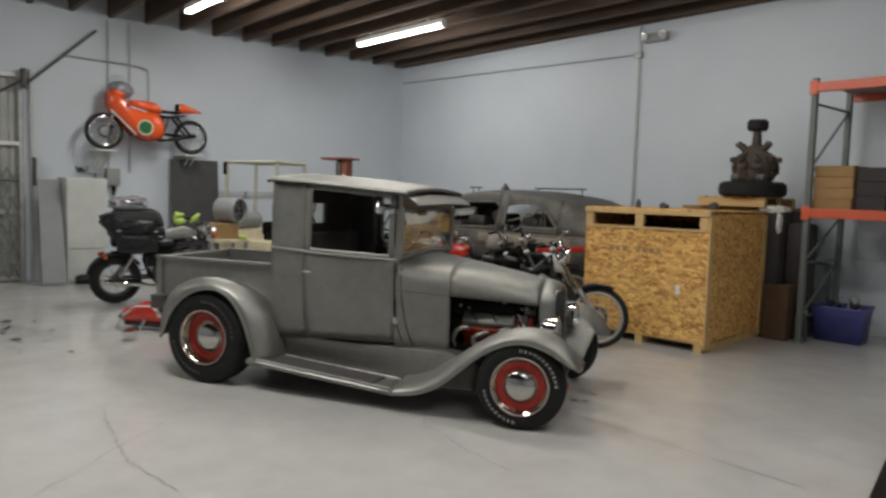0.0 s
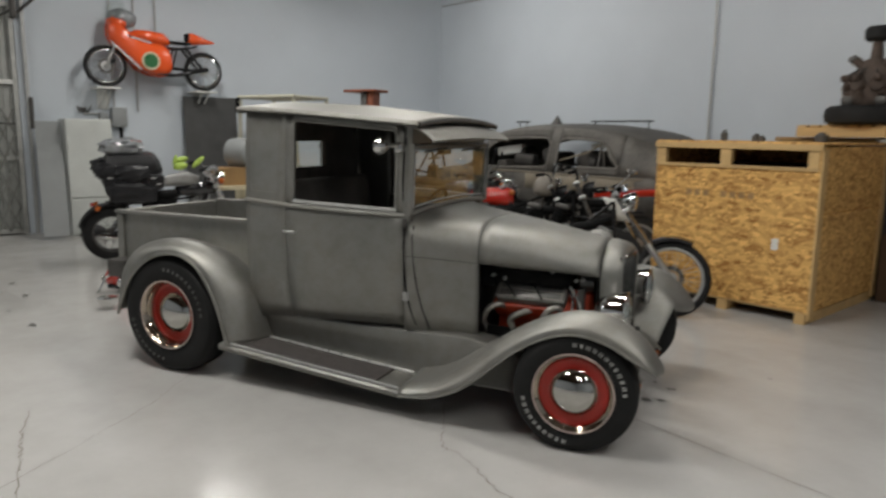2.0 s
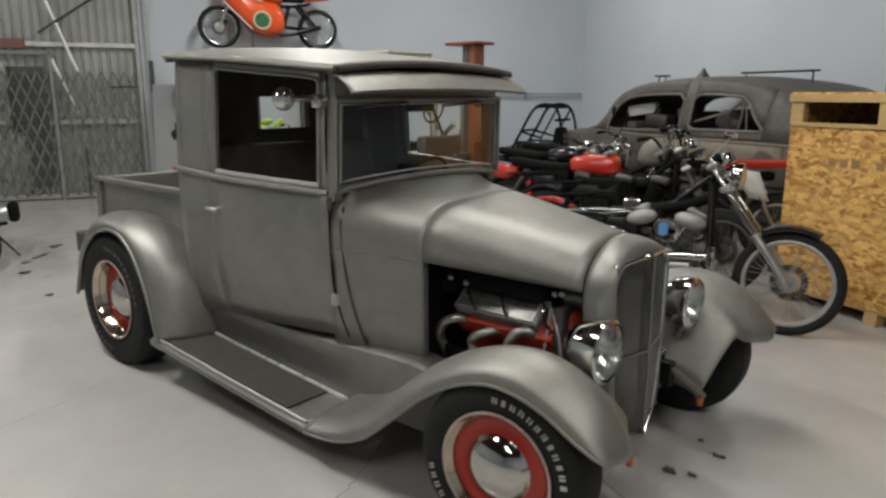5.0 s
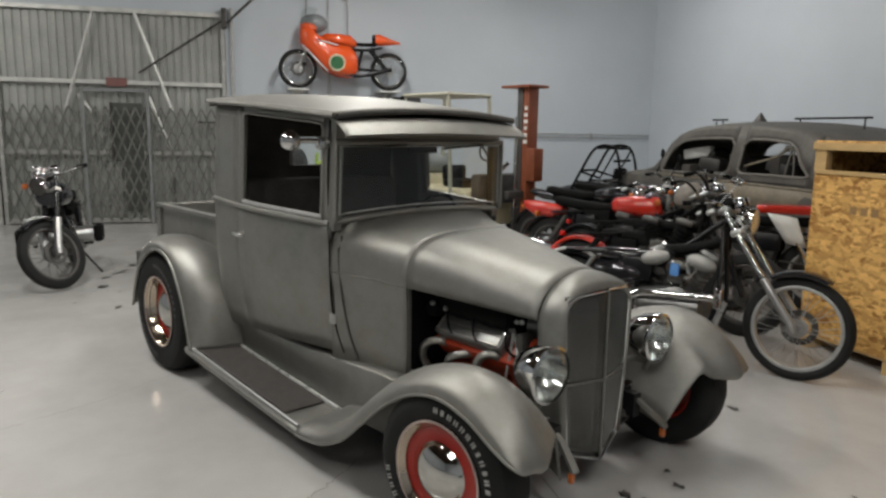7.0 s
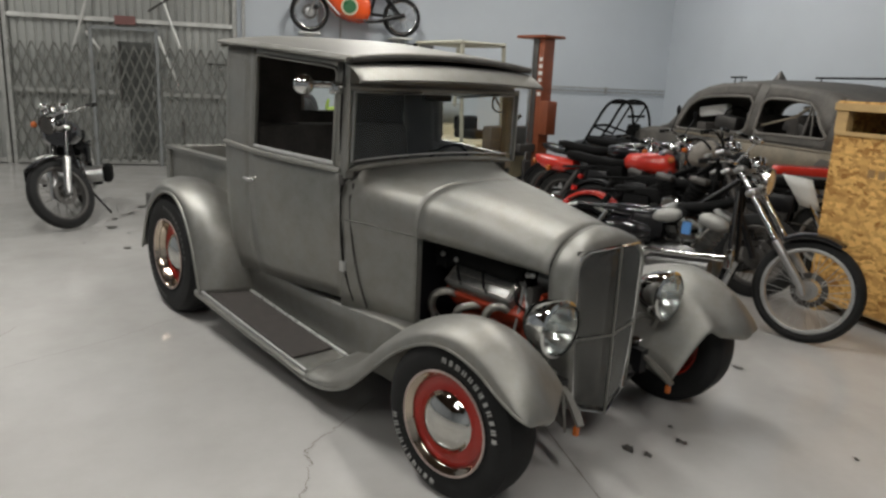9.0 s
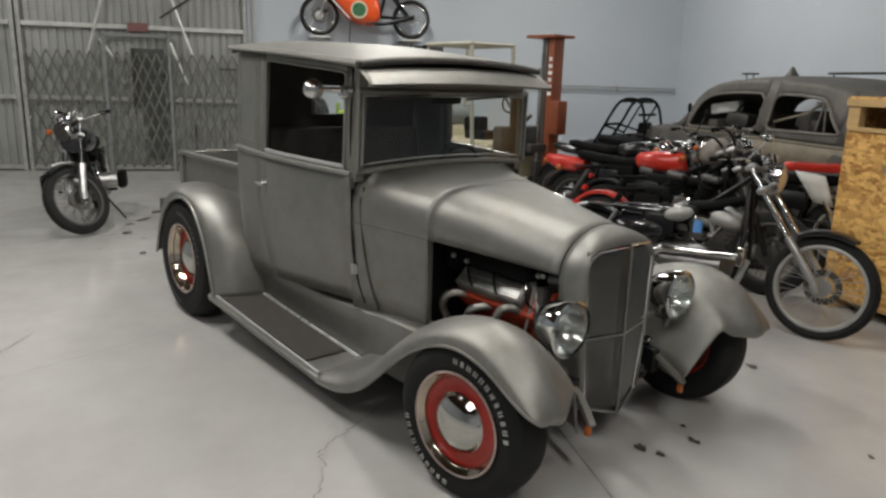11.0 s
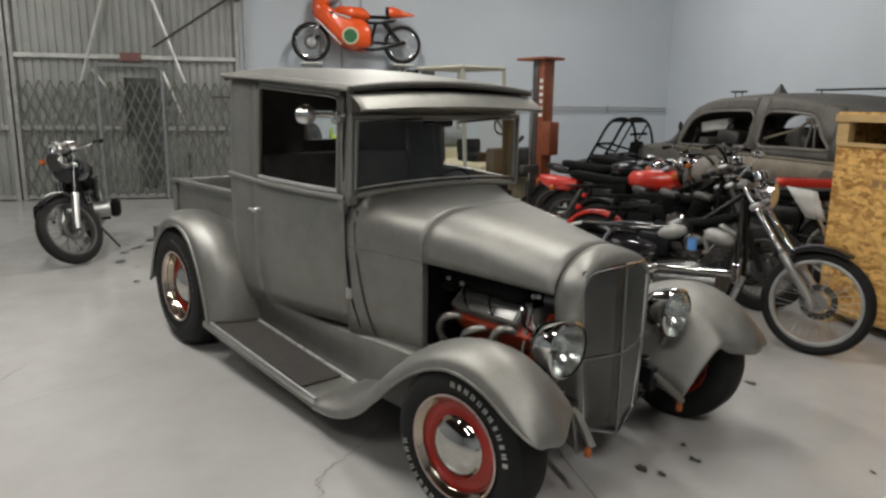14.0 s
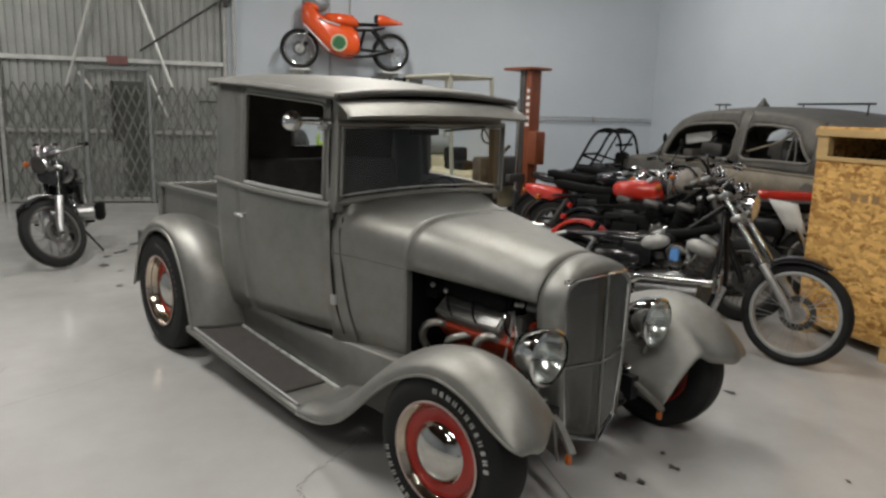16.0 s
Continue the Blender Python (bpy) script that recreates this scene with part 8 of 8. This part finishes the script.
def odd_metal():
    t = thing("metal_bracket", pose(-3.12, 11.13, 0), "pair of worn metal stands on the floor", "stand")
    for s in (-1, 1):
        part("leg", TB([(s * 0.08, 0, 0), (s * 0.04, 0.02, 0.34)], 0.02, 8), "steel_dark", t)
        part("cap", EL((s * 0.04, 0.02, 0.36), (0.04, 0.04, 0.03), seg=12, rings=8), "chrome", t)
    part("cross_bar", TB([(-0.06, 0.01, 0.16), (0.06, 0.01, 0.16)], 0.014, 6), "steel_dark", t)
    d = thing("oil_drum", pose(-3.45, 12.06, 0), "dark green steel oil drum below a rack", "drum")
    part("shell", LA([(0, 0), (0.28, 0.0), (0.29, 0.02), (0.285, 0.28), (0.295, 0.30), (0.285, 0.32), (0.285, 0.58), (0.295, 0.60), (0.285, 0.62), (0.29, 0.87), (0.27, 0.875), (0.27, 0.85), (0, 0.85)], (0, 0, 0), (0, 0, 1), 36), "rack_green", d)
    # dark block for covered goods, its darkness also imitating shade below the shelf
    solo("dark_cover", B((0, 0, 0.70), (0.26, 0.32, 1.40), 0.05), "card_dark", pose(-3.26, 11.38, 0.001), "dark covered goods beside a rack", "appliance")


odd_metal()
for k, (c, sz) in enumerate((((-3.55, 11.22, 1.56), (0.17, 0.15, 0.05)), ((-3.41, 11.06, 1.40), (0.025, 0.05, 0.13)))):
    solo("paper_bundle", crumpled_bag((0, 0, 0), sz, 11 + k), "white", pose(*c), "crumpled white paper wrapping on stacked goods", "paper", "crumpled papers", smooth=40)
solo("wrapped_bale", B((0, 0, 0.76), (0.34, 0.42, 1.52), 0.02), "card_dark", pose(-3.58, 11.26, 0, 0, 0, 3), "tall dark wrapped bale standing beside a crate", "bale", smooth=30)


def red_fender():
    t = thing("motorcycle_fender", pose(-7.72, 5.08, 0, 0, 0, 35), "red motorcycle fender with chrome fittings on the floor", "fender")
    part("shell", pod([(-0.36, 0.03, 0.12, 0.03), (-0.28, 0.09, 0.15, 0.09), (-0.05, 0.125, 0.19, 0.125), (0.16, 0.11, 0.18, 0.10), (0.30, 0.05, 0.15, 0.05)]), "red", t, "", 60)
    part("lower_edge", B((-0.02, 0, 0.07), (0.50, 0.20, 0.05), 0.02), "gloss_black", t)
    part("stripe", TB([(-0.27, -0.105, 0.15), (-0.1, -0.105, 0.27), (0.1, -0.105, 0.28), (0.26, -0.105, 0.16)], 0.012, 6), "white", t)
    for x, s in ((-0.28, -1), (0.02, -1), (0.28, 1)):
        part("strut", TB([(x, s * 0.10, 0.14), (x - 0.05, s * 0.14, 0.01)], 0.012, 6), "chrome", t)
    part("tail_lamp", EL((-0.34, 0, 0.12), (0.06, 0.07, 0.05), seg=14, rings=8), "chrome", t)
    b = thing("spare_lamp", pose(-7.25, 4.72, 0, 0, 0, 10), "chrome lamp lying on the floor", "lamp")
    part("bowl", LA([(0, 0), (0.05, 0.01), (0.08, 0.06), (0.085, 0.10), (0.07, 0.105), (0, 0.10)], (0, 0, 0.0), (0, 0, 1), 22), "chrome", b)


red_fender()


def dolly():
    t = thing("workshop_dolly", pose(-0.69, 6.0, 0, 0, 0, 11), "low black steel workshop dolly on castors", "dolly")
    for y in (0.0, 2.4):
        part("frame_bar", B((0.4, y, 0.20), (0.86, 0.07, 0.07), 0.006), "black", t, smooth=0)
    for x in (0.0, 0.8):
        part("frame_bar", B((x, 1.2, 0.20), (0.07, 2.4, 0.07), 0.006), "black", t, smooth=0)
    part("tray", B((0.4, 1.2, 0.20), (0.74, 1.5, 0.02)), "grey", t, smooth=0)
    for x in (0.0, 0.8):
        for y in (0.05, 2.35):
            part("castor", LA([(0, -0.02), (0.075, -0.02), (0.08, 0), (0.075, 0.02), (0, 0.02)], (x, y, 0.08), (1, 0, 0), 18), "rubber", t)
            part("fork", B((x, y, 0.13), (0.05, 0.03, 0.09)), "black", t, smooth=0)


dolly()


# ---- floor wear ----
def ribbon(points, width, jitter, seed):
    rng = random.Random(seed)
    pts = spline([(*p, 0.003) for p in points], 10)
    rows = []
    for k, p in enumerate(pts):
        q = Vector(p) + Vector((rng.uniform(-jitter, jitter), rng.uniform(-jitter, jitter), 0))
        d = Vector(pts[min(k + 1, len(pts) - 1)]) - Vector(pts[max(k - 1, 0)])
        s = Vector((-d.y, d.x, 0)).normalized() * width * rng.uniform(0.3, 1.0) / 2
        rows.append([tuple(q - s), tuple(q + s)])
    return LO(rows)


CRACKS = (([(-5.5, 5.1), (-5.09, 4.73), (-4.74, 4.42), (-4.55, 4.18), (-4.41, 4.02), (-3.9, 3.4), (-3.2, 2.6)], 0.005, 0.012),
          ([(-3.75, 5.8), (-3.53, 5.64), (-3.41, 5.53), (-3.30, 5.46), (-3.18, 5.47), (-2.97, 5.43), (-2.8, 5.39), (-2.4, 5.36)], 0.008, 0.012),
          ([(-3.9, 6.55), (-3.4, 6.55), (-2.9, 6.55), (-2.3, 6.55), (-1.2, 6.55)], 0.008, 0.0),
          ([(-5.0, 3.83), (-4.64, 3.75), (-4.4, 3.72), (-4.17, 3.69), (-3.9, 3.65), (-3.76, 3.665), (-3.62, 3.68), (-3.28, 3.72)], 0.008, 0.012))
for n, (pts, w, jitter) in enumerate(CRACKS):
    solo("floor_crack", ribbon(pts, w, jitter, n), "crack", Matrix(), "thin dark crack in the painted floor" if jitter else "straight dirty joint in the painted floor", "crack", kind="structure", smooth=0)


def stain(x, y, r, seed):
    rng = random.Random(seed)
    bm = bmesh.new()
    n = 22
    ring = [bm.verts.new((x + r * rng.uniform(0.25, 1.25) * math.cos(2 * math.pi * k / n) * 1.5, y + r * rng.uniform(0.25, 1.25) * math.sin(2 * math.pi * k / n), 0.004)) for k in range(n)]
    bm.faces.new(ring)
    bmesh.ops.triangulate(bm, faces=bm.faces)
    return bm


STAINS = [(-9.0, 3.9, 0.06), (-8.6, 3.85, 0.05), (-8.5, 3.80, 0.03), (-8.3, 3.75, 0.04), (-8.85, 4.15, 0.03), (-8.2, 4.2, 0.03), (-7.6, 4.0, 0.02), (-7.2, 3.7, 0.02), (-3.12, 6.85, 0.03), (-3.05, 6.91, 0.022), (-3.13, 7.12, 0.024), (-3.27, 7.15, 0.014), (-3.88, 7.95, 0.03), (-2.87, 7.83, 0.012), (-7.87, 3.80, 0.05), (-7.0, 4.10, 0.03)]
for n, (x, y, r) in enumerate(STAINS):
    solo("floor_stain", stain(x, y, r, n), "oil", Matrix(), "dark oil stain on the painted floor", "stain", kind="structure", smooth=0)
